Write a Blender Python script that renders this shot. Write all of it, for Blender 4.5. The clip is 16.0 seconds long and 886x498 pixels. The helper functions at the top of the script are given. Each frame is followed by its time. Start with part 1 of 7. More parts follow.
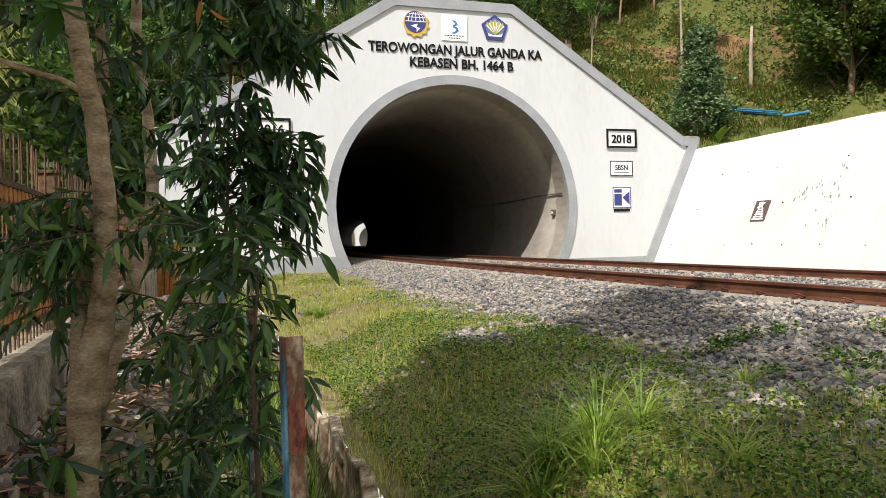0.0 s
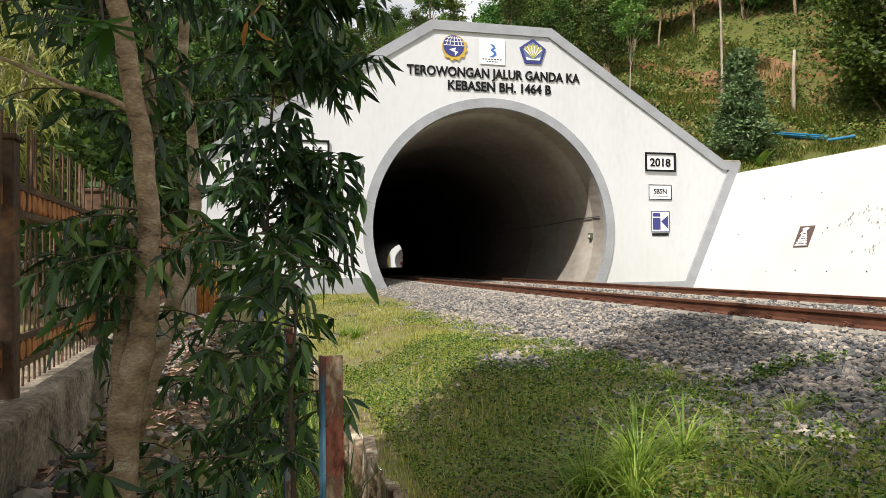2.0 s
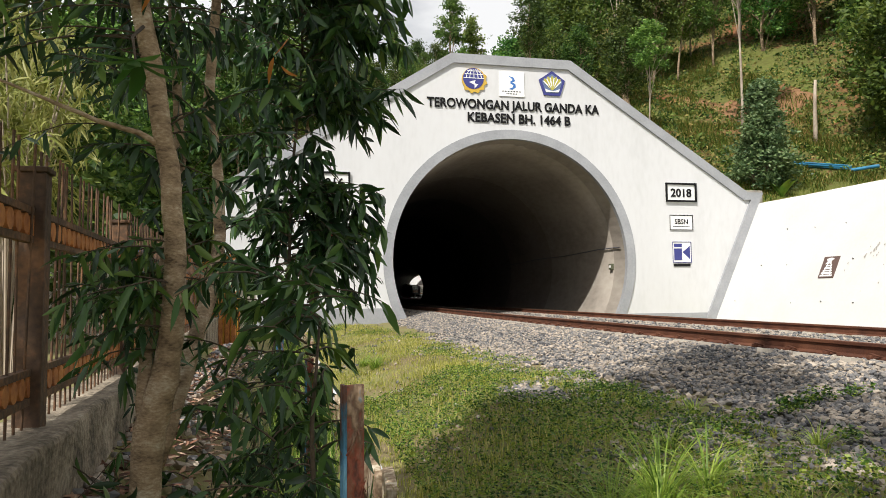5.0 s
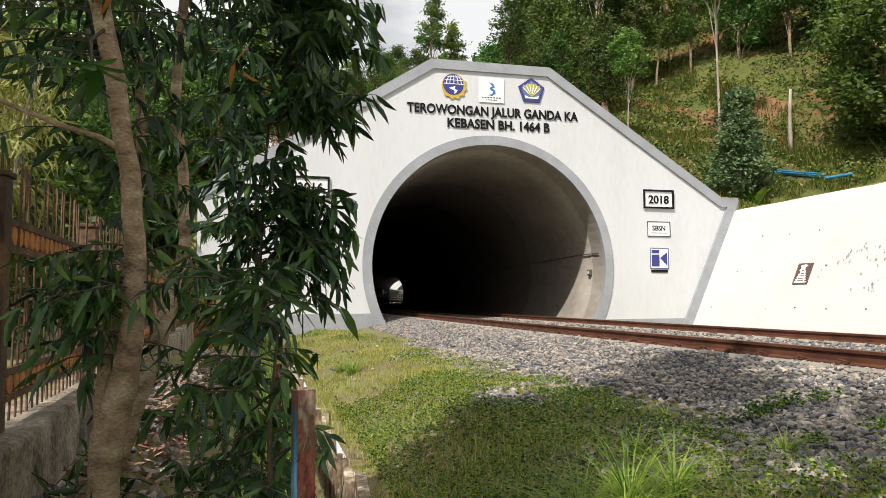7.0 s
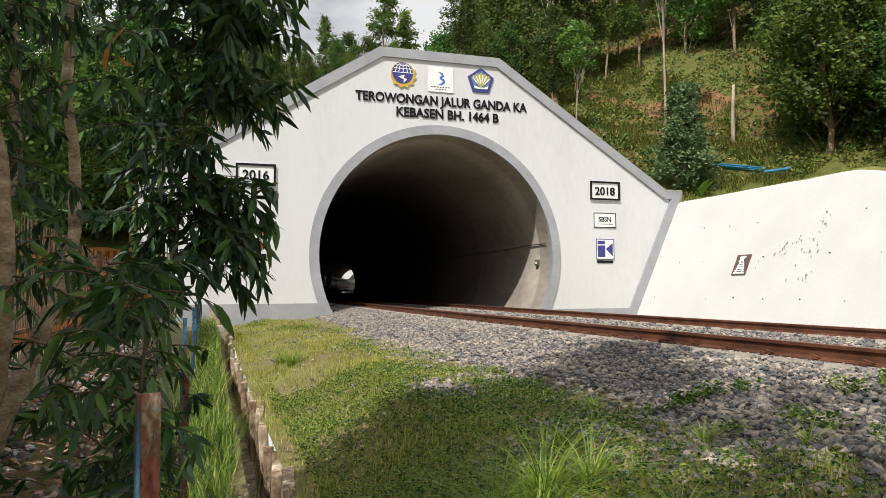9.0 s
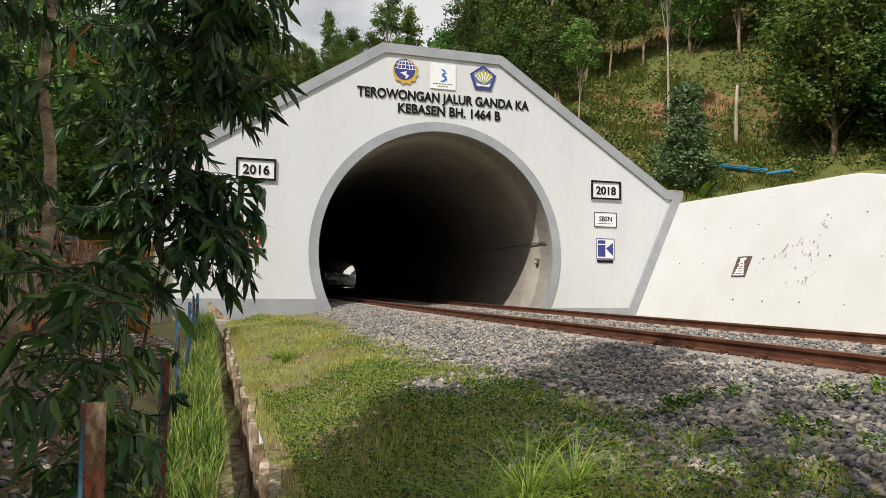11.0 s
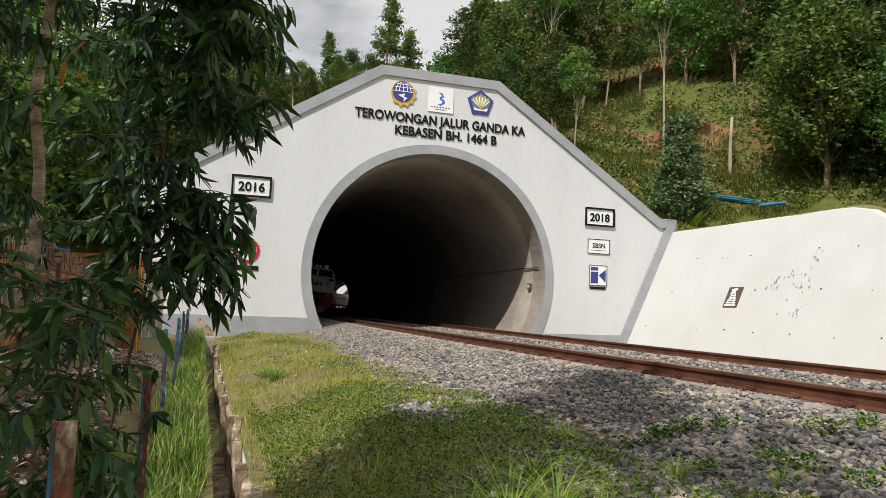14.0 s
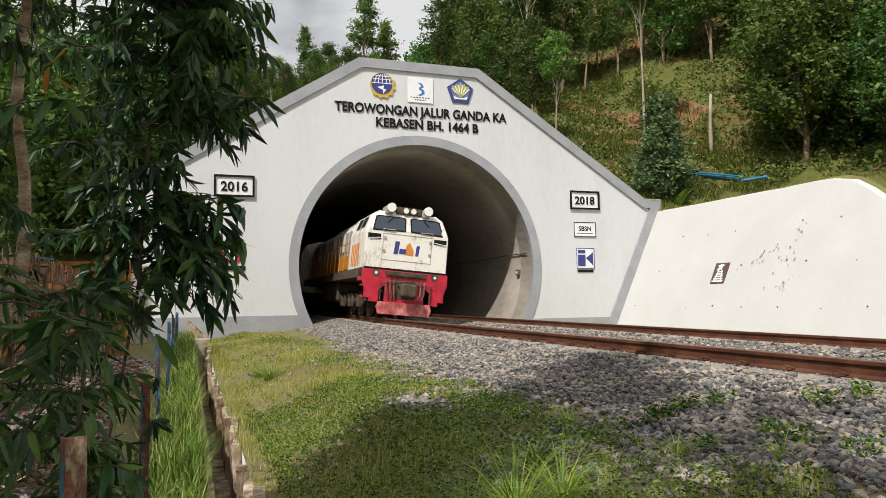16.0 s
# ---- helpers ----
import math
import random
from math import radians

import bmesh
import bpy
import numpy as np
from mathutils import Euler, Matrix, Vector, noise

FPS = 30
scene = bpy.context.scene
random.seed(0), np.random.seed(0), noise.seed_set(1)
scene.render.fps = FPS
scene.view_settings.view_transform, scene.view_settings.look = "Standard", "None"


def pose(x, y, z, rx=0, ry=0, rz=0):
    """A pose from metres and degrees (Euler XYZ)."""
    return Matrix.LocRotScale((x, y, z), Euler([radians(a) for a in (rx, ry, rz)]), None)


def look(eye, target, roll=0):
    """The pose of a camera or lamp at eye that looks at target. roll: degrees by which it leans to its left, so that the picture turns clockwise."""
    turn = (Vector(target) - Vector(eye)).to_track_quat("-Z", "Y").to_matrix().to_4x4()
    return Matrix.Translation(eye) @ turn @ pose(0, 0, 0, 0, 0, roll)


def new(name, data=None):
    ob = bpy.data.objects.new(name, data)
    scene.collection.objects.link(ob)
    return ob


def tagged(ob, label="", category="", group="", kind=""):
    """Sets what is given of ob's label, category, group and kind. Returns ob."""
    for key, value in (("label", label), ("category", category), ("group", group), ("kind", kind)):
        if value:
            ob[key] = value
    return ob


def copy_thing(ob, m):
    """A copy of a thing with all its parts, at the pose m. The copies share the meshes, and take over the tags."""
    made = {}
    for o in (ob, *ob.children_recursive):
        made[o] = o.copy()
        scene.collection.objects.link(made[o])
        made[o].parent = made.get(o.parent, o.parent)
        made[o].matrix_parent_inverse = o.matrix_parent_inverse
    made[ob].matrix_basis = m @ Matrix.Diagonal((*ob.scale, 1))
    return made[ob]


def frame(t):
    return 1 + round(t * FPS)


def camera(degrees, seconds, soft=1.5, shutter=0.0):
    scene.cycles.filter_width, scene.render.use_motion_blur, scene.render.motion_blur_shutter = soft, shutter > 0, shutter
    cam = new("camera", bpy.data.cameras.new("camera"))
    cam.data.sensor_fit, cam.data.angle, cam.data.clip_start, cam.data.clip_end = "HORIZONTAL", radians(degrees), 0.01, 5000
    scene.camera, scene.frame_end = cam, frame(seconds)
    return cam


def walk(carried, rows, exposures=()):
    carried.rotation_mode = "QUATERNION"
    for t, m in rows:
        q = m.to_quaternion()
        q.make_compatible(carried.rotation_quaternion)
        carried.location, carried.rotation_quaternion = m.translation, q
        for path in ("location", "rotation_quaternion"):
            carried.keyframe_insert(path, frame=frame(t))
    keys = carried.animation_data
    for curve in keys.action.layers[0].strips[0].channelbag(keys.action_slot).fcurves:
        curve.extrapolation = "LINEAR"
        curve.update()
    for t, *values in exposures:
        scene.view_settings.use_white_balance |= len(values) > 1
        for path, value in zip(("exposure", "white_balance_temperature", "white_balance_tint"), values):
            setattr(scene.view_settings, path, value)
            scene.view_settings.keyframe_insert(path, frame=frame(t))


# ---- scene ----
cam = camera(62.8, 16.0, soft=0.55)
PATH = [
    (0, (-8.611, -25.936, 0.931), (-8.023, -24.024, 0.909), -1.3),
    (0.5, (-8.611, -25.928, 0.93), (-8.026, -24.015, 0.92), -2.0),
    (1, (-8.617, -25.919, 0.926), (-8.061, -23.998, 0.93), -0.5),
    (1.5, (-8.617, -25.91, 0.929), (-8.097, -23.979, 0.952), -0.8),
    (2, (-8.618, -25.91, 0.926), (-8.123, -23.973, 0.967), -0.6),
    (2.5, (-8.619, -25.916, 0.925), (-8.142, -23.975, 0.987), -0.8),
    (3, (-8.621, -25.917, 0.925), (-8.153, -23.974, 1.002), -0.7),
    (3.5, (-8.623, -25.922, 0.924), (-8.169, -23.977, 1.019), -0.8),
    (4, (-8.624, -25.924, 0.924), (-8.18, -23.977, 1.029), -0.4),
    (6.3, (-8.621, -25.942, 0.926), (-8.182, -23.996, 1.072), -0.7),
    (6.5, (-8.61, -25.943, 0.925), (-8.154, -24.001, 1.069), -0.6),
    (7, (-8.571, -25.954, 0.925), (-8.078, -24.021, 1.065), -0.4),
    (7.5, (-8.532, -25.961, 0.926), (-8.021, -24.032, 1.05), -0.4),
    (8, (-8.489, -25.951, 0.931), (-7.986, -24.019, 1.044), -1.0),
    (8.5, (-8.433, -25.954, 0.939), (-7.885, -24.035, 1.063), -0.9),
    (9, (-8.381, -25.961, 0.942), (-7.764, -24.062, 1.052), -0.3),
    (9.2, (-8.384, -25.958, 0.939), (-7.792, -24.05, 1.039), 0.5),
    (11.3, (-8.274, -25.951, 0.97), (-7.655, -24.052, 1.073), 0.7),
    (11.5, (-8.267, -25.953, 0.969), (-7.642, -24.057, 1.095), 1.1),
    (12, (-8.26, -25.956, 0.976), (-7.628, -24.064, 1.128), 0.7),
    (12.5, (-8.259, -25.958, 0.978), (-7.618, -24.071, 1.145), 1.6),
    (13, (-8.257, -25.965, 0.98), (-7.618, -24.078, 1.155), 1.7),
    (13.5, (-8.261, -25.963, 0.979), (-7.629, -24.073, 1.147), 2.0),
    (14, (-8.263, -25.971, 0.979), (-7.638, -24.078, 1.141), 2.1),
    (14.5, (-8.274, -25.967, 0.979), (-7.635, -24.079, 1.139), 3.1),
    (15, (-8.283, -25.966, 0.978), (-7.627, -24.082, 1.118), 2.0),
    (15.5, (-8.29, -25.95, 0.982), (-7.623, -24.069, 1.107), -0.3),
    (16, (-8.294, -25.941, 0.987), (-7.632, -24.059, 1.122), -0.8),
]
EXPOSURES = [(0.0, 0.18), (4.0, 0.16), (6.5, 0.13), (9.0, -0.02), (13.0, -0.20), (16.0, -0.18)]
walk(cam, [(t, look(eye, target, roll)) for t, eye, target, roll in PATH], EXPOSURES)

# ---- world, sun, exposure ----
SUN_DIR = Vector((-4.03, -4.12, 6.6)).normalized()
world = bpy.data.worlds.new("sky")
scene.world = world
world.use_nodes = True
sky = world.node_tree.nodes.new("ShaderNodeTexSky")
sky.sky_type = "NISHITA"
sky.sun_disc = False
sky.sun_elevation = math.asin(SUN_DIR.z)
sky.sun_rotation = math.atan2(SUN_DIR.x, SUN_DIR.y)
sky.dust_density = 3.0
sky.ozone_density = 1.0
back = world.node_tree.nodes["Background"]
back.inputs["Strength"].default_value = 0.046
wn = world.node_tree
wco = wn.nodes.new("ShaderNodeTexCoord")
wmap = wn.nodes.new("ShaderNodeMapping")
wmap.inputs["Scale"].default_value = (1.0, 1.0, 2.2)
wno = wn.nodes.new("ShaderNodeTexNoise")
wno.inputs["Scale"].default_value = 3.0
wno.inputs["Detail"].default_value = 7.0
wra = wn.nodes.new("ShaderNodeValToRGB")
wra.color_ramp.elements[0].position, wra.color_ramp.elements[1].position = 0.18, 0.42
wmx = wn.nodes.new("ShaderNodeMix")
wmx.data_type = "RGBA"
wmx.inputs[7].default_value = (18.5, 18.6, 18.8, 1)
wn.links.new(wco.outputs["Generated"], wmap.inputs["Vector"])
wn.links.new(wmap.outputs[0], wno.inputs["Vector"])
wn.links.new(wno.outputs["Fac"], wra.inputs[0])
wn.links.new(wra.outputs[0], wmx.inputs[0])
wn.links.new(sky.outputs[0], wmx.inputs[6])
wn.links.new(wmx.outputs[2], back.inputs["Color"])
sun = new("sun", bpy.data.lights.new("sun", "SUN"))
sun.data.energy = 5.0
sun.data.angle = radians(0.6)
sun.data.color = (1.0, 0.95, 0.88)
sun.matrix_world = look(SUN_DIR * 60, (0, 0, 0))


# ---- materials ----
def make_mat(name, base, rough=0.8, metal=0.0, spec=0.5):
    m = bpy.data.materials.new(name)
    m.use_nodes = True
    b = m.node_tree.nodes["Principled BSDF"]
    b.inputs["Base Color"].default_value = (*base, 1)
    b.inputs["Roughness"].default_value = rough
    b.inputs["Metallic"].default_value = metal
    b.inputs["Specular IOR Level"].default_value = spec
    return m


def varied(name, stops, scale=4.0, fine=40.0, rough=0.85, bump=0.2, metal=0.0, spec=0.4, stretch=(1, 1, 1), per="", amount=0.3, detail=6.0, depth=0.02):
    """Colour from two noises through a ramp of (position, colour), with bump; per: 'object' or 'island' adds a random share."""
    m = make_mat(name, stops[0][1], rough, metal, spec)
    nt = m.node_tree
    b = nt.nodes["Principled BSDF"]
    tc = nt.nodes.new("ShaderNodeNewGeometry")
    mp = nt.nodes.new("ShaderNodeMapping")
    mp.inputs["Scale"].default_value = stretch
    nt.links.new(tc.outputs["Position"], mp.inputs["Vector"])
    n1 = nt.nodes.new("ShaderNodeTexNoise")
    n1.inputs["Scale"].default_value = scale
    n1.inputs["Detail"].default_value = detail
    n2 = nt.nodes.new("ShaderNodeTexNoise")
    n2.inputs["Scale"].default_value = fine
    n2.inputs["Detail"].default_value = 4.0
    nt.links.new(mp.outputs[0], n1.inputs["Vector"])
    nt.links.new(mp.outputs[0], n2.inputs["Vector"])
    mix = nt.nodes.new("ShaderNodeMath")
    mix.operation = "MULTIPLY_ADD"
    mix.inputs[1].default_value = 0.35
    nt.links.new(n2.outputs["Fac"], mix.inputs[0])
    half = nt.nodes.new("ShaderNodeMath")
    half.operation = "MULTIPLY"
    half.inputs[1].default_value = 0.65
    nt.links.new(n1.outputs["Fac"], half.inputs[0])
    nt.links.new(half.outputs[0], mix.inputs[2])
    value = mix.outputs[0]
    if per:
        if per == "object":
            rnd = nt.nodes.new("ShaderNodeObjectInfo").outputs["Random"]
        else:
            rnd = tc.outputs["Random Per Island"]
        sub = nt.nodes.new("ShaderNodeMath")
        sub.operation = "MULTIPLY_ADD"
        sub.inputs[1].default_value = amount
        nt.links.new(rnd, sub.inputs[0])
        off = nt.nodes.new("ShaderNodeMath")
        off.operation = "SUBTRACT"
        off.inputs[1].default_value = amount / 2
        nt.links.new(value, off.inputs[0])
        nt.links.new(off.outputs[0], sub.inputs[2])
        value = sub.outputs[0]
    ramp = nt.nodes.new("ShaderNodeValToRGB")
    el = ramp.color_ramp.elements
    while len(el) < len(stops):
        el.new(0.5)
    for e, (p, c) in zip(el, stops):
        e.position, e.color = p, (*c, 1)
    nt.links.new(value, ramp.inputs[0])
    nt.links.new(ramp.outputs[0], b.inputs["Base Color"])
    if bump:
        bp = nt.nodes.new("ShaderNodeBump")
        bp.inputs["Strength"].default_value = bump
        bp.inputs["Distance"].default_value = depth
        nt.links.new(n2.outputs["Fac"], bp.inputs["Height"])
        nt.links.new(bp.outputs[0], b.inputs["Normal"])
    return m


def leafy(name, stops, per="island", amount=0.5, rough=0.45, through_light=0.35, tree_hue=False):
    m = varied(name, stops, scale=0.6, fine=6.0, rough=rough, bump=0.0, spec=0.4, per=per, amount=amount)
    nt = m.node_tree
    b = nt.nodes["Principled BSDF"]
    tr = nt.nodes.new("ShaderNodeBsdfTranslucent")
    mixs = nt.nodes.new("ShaderNodeMixShader")
    mixs.inputs[0].default_value = through_light
    ramp = next(n for n in nt.nodes if n.bl_idname == "ShaderNodeValToRGB")
    colour = ramp.outputs[0]
    if tree_hue:
        # each tree has its own shade of green, from blue-green to yellowish
        info = nt.nodes.new("ShaderNodeObjectInfo")
        hue = nt.nodes.new("ShaderNodeHueSaturation")
        for socket, lo, hi, power in (("Hue", 0.465, 0.525, 1), ("Value", 0.55, 1.30, 3)):
            spread = nt.nodes.new("ShaderNodeMath")
            spread.operation = "MULTIPLY"
            spread.inputs[1].default_value = 7.31 * power
            wrap = nt.nodes.new("ShaderNodeMath")
            wrap.operation = "FRACT"
            scale = nt.nodes.new("ShaderNodeMath")
            scale.operation = "MULTIPLY_ADD"
            scale.inputs[1].default_value, scale.inputs[2].default_value = hi - lo, lo
            nt.links.new(info.outputs["Random"], spread.inputs[0])
            nt.links.new(spread.outputs[0], wrap.inputs[0])
            nt.links.new(wrap.outputs[0], scale.inputs[0])
            nt.links.new(scale.outputs[0], hue.inputs[socket])
        nt.links.new(colour, hue.inputs["Color"])
        colour = hue.outputs[0]
        nt.links.new(colour, b.inputs["Base Color"])
    nt.links.new(colour, tr.inputs["Color"])
    nt.links.new(b.outputs[0], mixs.inputs[1])
    nt.links.new(tr.outputs[0], mixs.inputs[2])
    nt.links.new(mixs.outputs[0], nt.nodes["Material Output"].inputs["Surface"])
    return m


WHITE = varied("white_paint", [(0.3, (0.53, 0.535, 0.54)), (0.5, (0.60, 0.605, 0.615)), (0.7, (0.63, 0.64, 0.65))], 0.5, 6.0, 0.8, 0.12, stretch=(1, 1, 0.35))
WING = varied("whitewash", [(0.26, (0.52, 0.51, 0.48)), (0.36, (0.55, 0.545, 0.53)), (0.55, (0.575, 0.575, 0.565)), (0.7, (0.60, 0.60, 0.59))], 0.7, 11.0, 0.85, 0.2)
GREY = varied("grey_paint", [(0.3, (0.25, 0.26, 0.275)), (0.55, (0.32, 0.33, 0.35)), (0.7, (0.36, 0.37, 0.39))], 1.2, 14.0, 0.7, 0.15)
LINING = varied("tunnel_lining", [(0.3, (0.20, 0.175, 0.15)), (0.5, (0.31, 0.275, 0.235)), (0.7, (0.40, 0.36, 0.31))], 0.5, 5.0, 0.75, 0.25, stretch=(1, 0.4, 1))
# three darker copies of the lining: shade deeper inside, put into the colour
SHADE_NEAR = varied("shaded_lining_near", [(0.3, (0.15, 0.132, 0.115)), (0.5, (0.24, 0.212, 0.185)), (0.7, (0.31, 0.28, 0.24))], 0.5, 5.0, 0.8, 0.25, stretch=(1, 0.4, 1))
SHADE_MID = varied("shaded_lining_mid", [(0.3, (0.09, 0.082, 0.075)), (0.5, (0.16, 0.145, 0.13)), (0.7, (0.22, 0.20, 0.175))], 0.5, 5.0, 0.8, 0.25, stretch=(1, 0.4, 1))
SHADE_DEEP = varied("shaded_lining_deep", [(0.3, (0.045, 0.042, 0.040)), (0.5, (0.085, 0.08, 0.075)), (0.7, (0.13, 0.12, 0.11))], 0.5, 5.0, 0.85, 0.25, stretch=(1, 0.4, 1))
RUST = varied("rusty_rail", [(0.3, (0.055, 0.020, 0.012)), (0.5, (0.11, 0.040, 0.021)), (0.7, (0.18, 0.075, 0.040))], 3.0, 60.0, 0.75, 0.3, metal=0.2)
RAILTOP = varied("worn_rail_head", [(0.3, (0.20, 0.105, 0.07)), (0.6, (0.30, 0.18, 0.125))], 3.0, 60.0, 0.45, 0.1, metal=0.6)
CONCRETE = varied("old_concrete", [(0.3, (0.19, 0.17, 0.14)), (0.5, (0.31, 0.285, 0.24)), (0.7, (0.42, 0.39, 0.33))], 2.0, 30.0, 0.9, 0.5)
SLEEPER = varied("sleeper_concrete", [(0.3, (0.33, 0.29, 0.24)), (0.6, (0.46, 0.42, 0.36))], 3.0, 40.0, 0.9, 0.3)
STONE = varied("ballast_stone", [(0.16, (0.08, 0.08, 0.085)), (0.36, (0.15, 0.147, 0.148)), (0.52, (0.215, 0.20, 0.182)), (0.68, (0.285, 0.24, 0.195)), (0.86, (0.40, 0.34, 0.275))], 1.5, 30.0, 0.85, 0.3, per="island", amount=0.8)
BLACK = make_mat("black_paint", (0.010, 0.010, 0.011), 0.75, 0.0, 0.15)
BLUE = make_mat("deep_blue_paint", (0.035, 0.04, 0.20), 0.5)
GOLD = make_mat("gold_paint", (0.55, 0.36, 0.05), 0.5)
SIGNWHITE = varied("sign_white", [(0.3, (0.72, 0.72, 0.72)), (0.6, (0.80, 0.80, 0.80))], 3, 30, 0.5, 0.0)
RED = varied("red_paint", [(0.32, (0.14, 0.02, 0.02)), (0.46, (0.42, 0.012, 0.03)), (0.7, (0.56, 0.025, 0.05))], 4.0, 18.0, 0.5, 0.1)
EARTH = varied("soil_and_turf", [(0.30, (0.11, 0.08, 0.050)), (0.44, (0.17, 0.135, 0.065)), (0.54, (0.16, 0.16, 0.05)), (0.68, (0.22, 0.20, 0.07))], 0.8, 12.0, 0.95, 0.5, depth=0.05)


HILL = varied("hillside_soil_and_grass", [(0.33, (0.22, 0.085, 0.035)), (0.43, (0.15, 0.080, 0.030)), (0.49, (0.085, 0.09, 0.020)), (0.62, (0.115, 0.13, 0.026)), (0.75, (0.17, 0.16, 0.045))], 0.16, 3.0, 0.95, 0.6, depth=0.12)


REDSOIL = varied("bare_red_soil", [(0.32, (0.12, 0.06, 0.028)), (0.5, (0.20, 0.105, 0.05)), (0.68, (0.27, 0.165, 0.08))], 0.8, 6.0, 0.95, 0.6, depth=0.08)


# ---- builders ----
def mesh_of(name, bm, mats, smooth=False):
    me = bpy.data.meshes.new(name)
    bm.to_mesh(me)
    bm.free()
    for m in (mats if isinstance(mats, (list, tuple)) else [mats]):
        me.materials.append(m)
    if smooth:
        me.polygons.foreach_set("use_smooth", [True] * len(me.polygons))
    return me


def part(name, bm, material, parent=None, label="", smooth=False, m=None):
    ob = new(name, mesh_of(name, bm, material, smooth))
    if parent is not None:
        ob.parent = parent
    if m is not None:
        ob.matrix_basis = m
    if label:
        ob["label"] = label
    return ob


def data_part(name, verts, faces, material, parent=None, label="", smooth=False):
    me = bpy.data.meshes.new(name)
    me.from_pydata([tuple(v) for v in verts], [], [tuple(f) for f in faces])
    for mm in (material if isinstance(material, (list, tuple)) else [material]):
        me.materials.append(mm)
    if smooth:
        me.polygons.foreach_set("use_smooth", [True] * len(me.polygons))
    me.update()
    ob = new(name, me)
    if parent is not None:
        ob.parent = parent
    if label:
        ob["label"] = label
    return ob


def empty(name, m=None):
    ob = new(name)
    ob.empty_display_size = 0.2
    if m is not None:
        ob.matrix_basis = m
    return ob


def box(bm, x0, x1, y0, y1, z0, z1, bevel=0.0):
    r = bmesh.ops.create_cube(bm, size=1.0)
    vs = r["verts"]
    for v in vs:
        v.co = Vector(((x0 + x1) / 2 + v.co.x * (x1 - x0), (y0 + y1) / 2 + v.co.y * (y1 - y0), (z0 + z1) / 2 + v.co.z * (z1 - z0)))
    if bevel:
        es = list({e for v in vs for e in v.link_edges})
        bmesh.ops.bevel(bm, geom=es, offset=bevel, segments=2, affect="EDGES", profile=0.5)
    return vs


def tube(bm, pts, radii, seg=8, cap=True):
    """A swept round bar through pts."""
    rings = []
    pts = [Vector(p) for p in pts]
    for i, p in enumerate(pts):
        d = (pts[min(i + 1, len(pts) - 1)] - pts[max(i - 1, 0)]).normalized()
        a = d.orthogonal().normalized() if abs(d.z) > 0.9 else d.cross(Vector((0, 0, 1))).normalized()
        if abs(d.z) > 0.9:
            a = (Vector((1, 0, 0)) - d * d.x).normalized()
        b = d.cross(a)
        r = radii[i] if isinstance(radii, (list, tuple)) else radii
        rings.append([bm.verts.new(p + (a * math.cos(2 * math.pi * k / seg) + b * math.sin(2 * math.pi * k / seg)) * r) for k in range(seg)])
    for r0, r1 in zip(rings, rings[1:]):
        for k in range(seg):
            bm.faces.new((r0[k], r0[(k + 1) % seg], r1[(k + 1) % seg], r1[k]))
    if cap:
        bm.faces.new(rings[0][::-1])
        bm.faces.new(rings[-1])


def prism(bm, outline, y0, y1):
    """A slab with the (x, z) outline between two depths."""
    a = [bm.verts.new((x, y0, z)) for x, z in outline]
    b = [bm.verts.new((x, y1, z)) for x, z in outline]
    n = len(outline)
    bm.faces.new(a)
    bm.faces.new(b[::-1])
    for i in range(n):
        bm.faces.new((a[i], b[i], b[(i + 1) % n], a[(i + 1) % n]))
    bmesh.ops.recalc_face_normals(bm, faces=bm.faces[:])


def smoothstep(a, b, x):
    t = min(1.0, max(0.0, (x - a) / (b - a)))
    return t * t * (3 - 2 * t)


# ---- the plan ----
ARCH_Z, ARCH_R, RING_R = 2.19, 4.60, 4.95
END_L, END_R = -10.6, 10.67
TUNNEL_LENGTH = 172.0
FAR_FACE = 182.0
# trees out of view, added only for the shade they cast
SHADE_TREES = [(-11.1, -25.2, 35, 8.0, 0.95), (-11.9, -27.0, 37, 7.6, 0.85), (-9.7, -27.6, 39, 8.0, 0.95, 120)]


def line_x(y):
    """The middle between the two tracks."""
    return 0.029 * y + y * y / 1150.0 if y > -16 else -0.2415


def heading(y):
    return math.atan(0.029 + 2 * max(y, -16) / 1150.0)


def rise(y):
    return -0.0015 * max(0.0, y) * smoothstep(0, 25, y)


def cap_z(x):
    """The top of the portal wall."""
    if abs(x) < 2.38:
        return 9.94
    return 9.94 - (abs(x) - 2.38) * (9.94 - 4.97) / (10.3 - 2.38)


def wing_top(y):
    if y > -8.7:
        return 4.52
    return 4.52 - (-8.7 - y) * 0.40 * smoothstep(0, 2.5, -8.7 - y)


def low_ground(x, y):
    """Height of the ground in the cutting, in front of the portal."""
    cx = x - line_x(y)
    z = -0.10
    if cx > -5.6:
        z = -0.10 + 0.20 * smoothstep(-5.6, -3.2, cx)
    z -= 0.40 * smoothstep(-6.3, -7.5, x) * (0.45 + 0.55 * smoothstep(-4, -16, y))
    z -= 0.12 * smoothstep(-8.2, -9.0, x)
    z -= 0.35 * smoothstep(3.6, 4.6, cx)
    z += 0.85 * smoothstep(-8.72, -9.25, x) * smoothstep(-25.4, -24.2, y) * (1 - 0.7 * smoothstep(-16, -8, y))
    return z


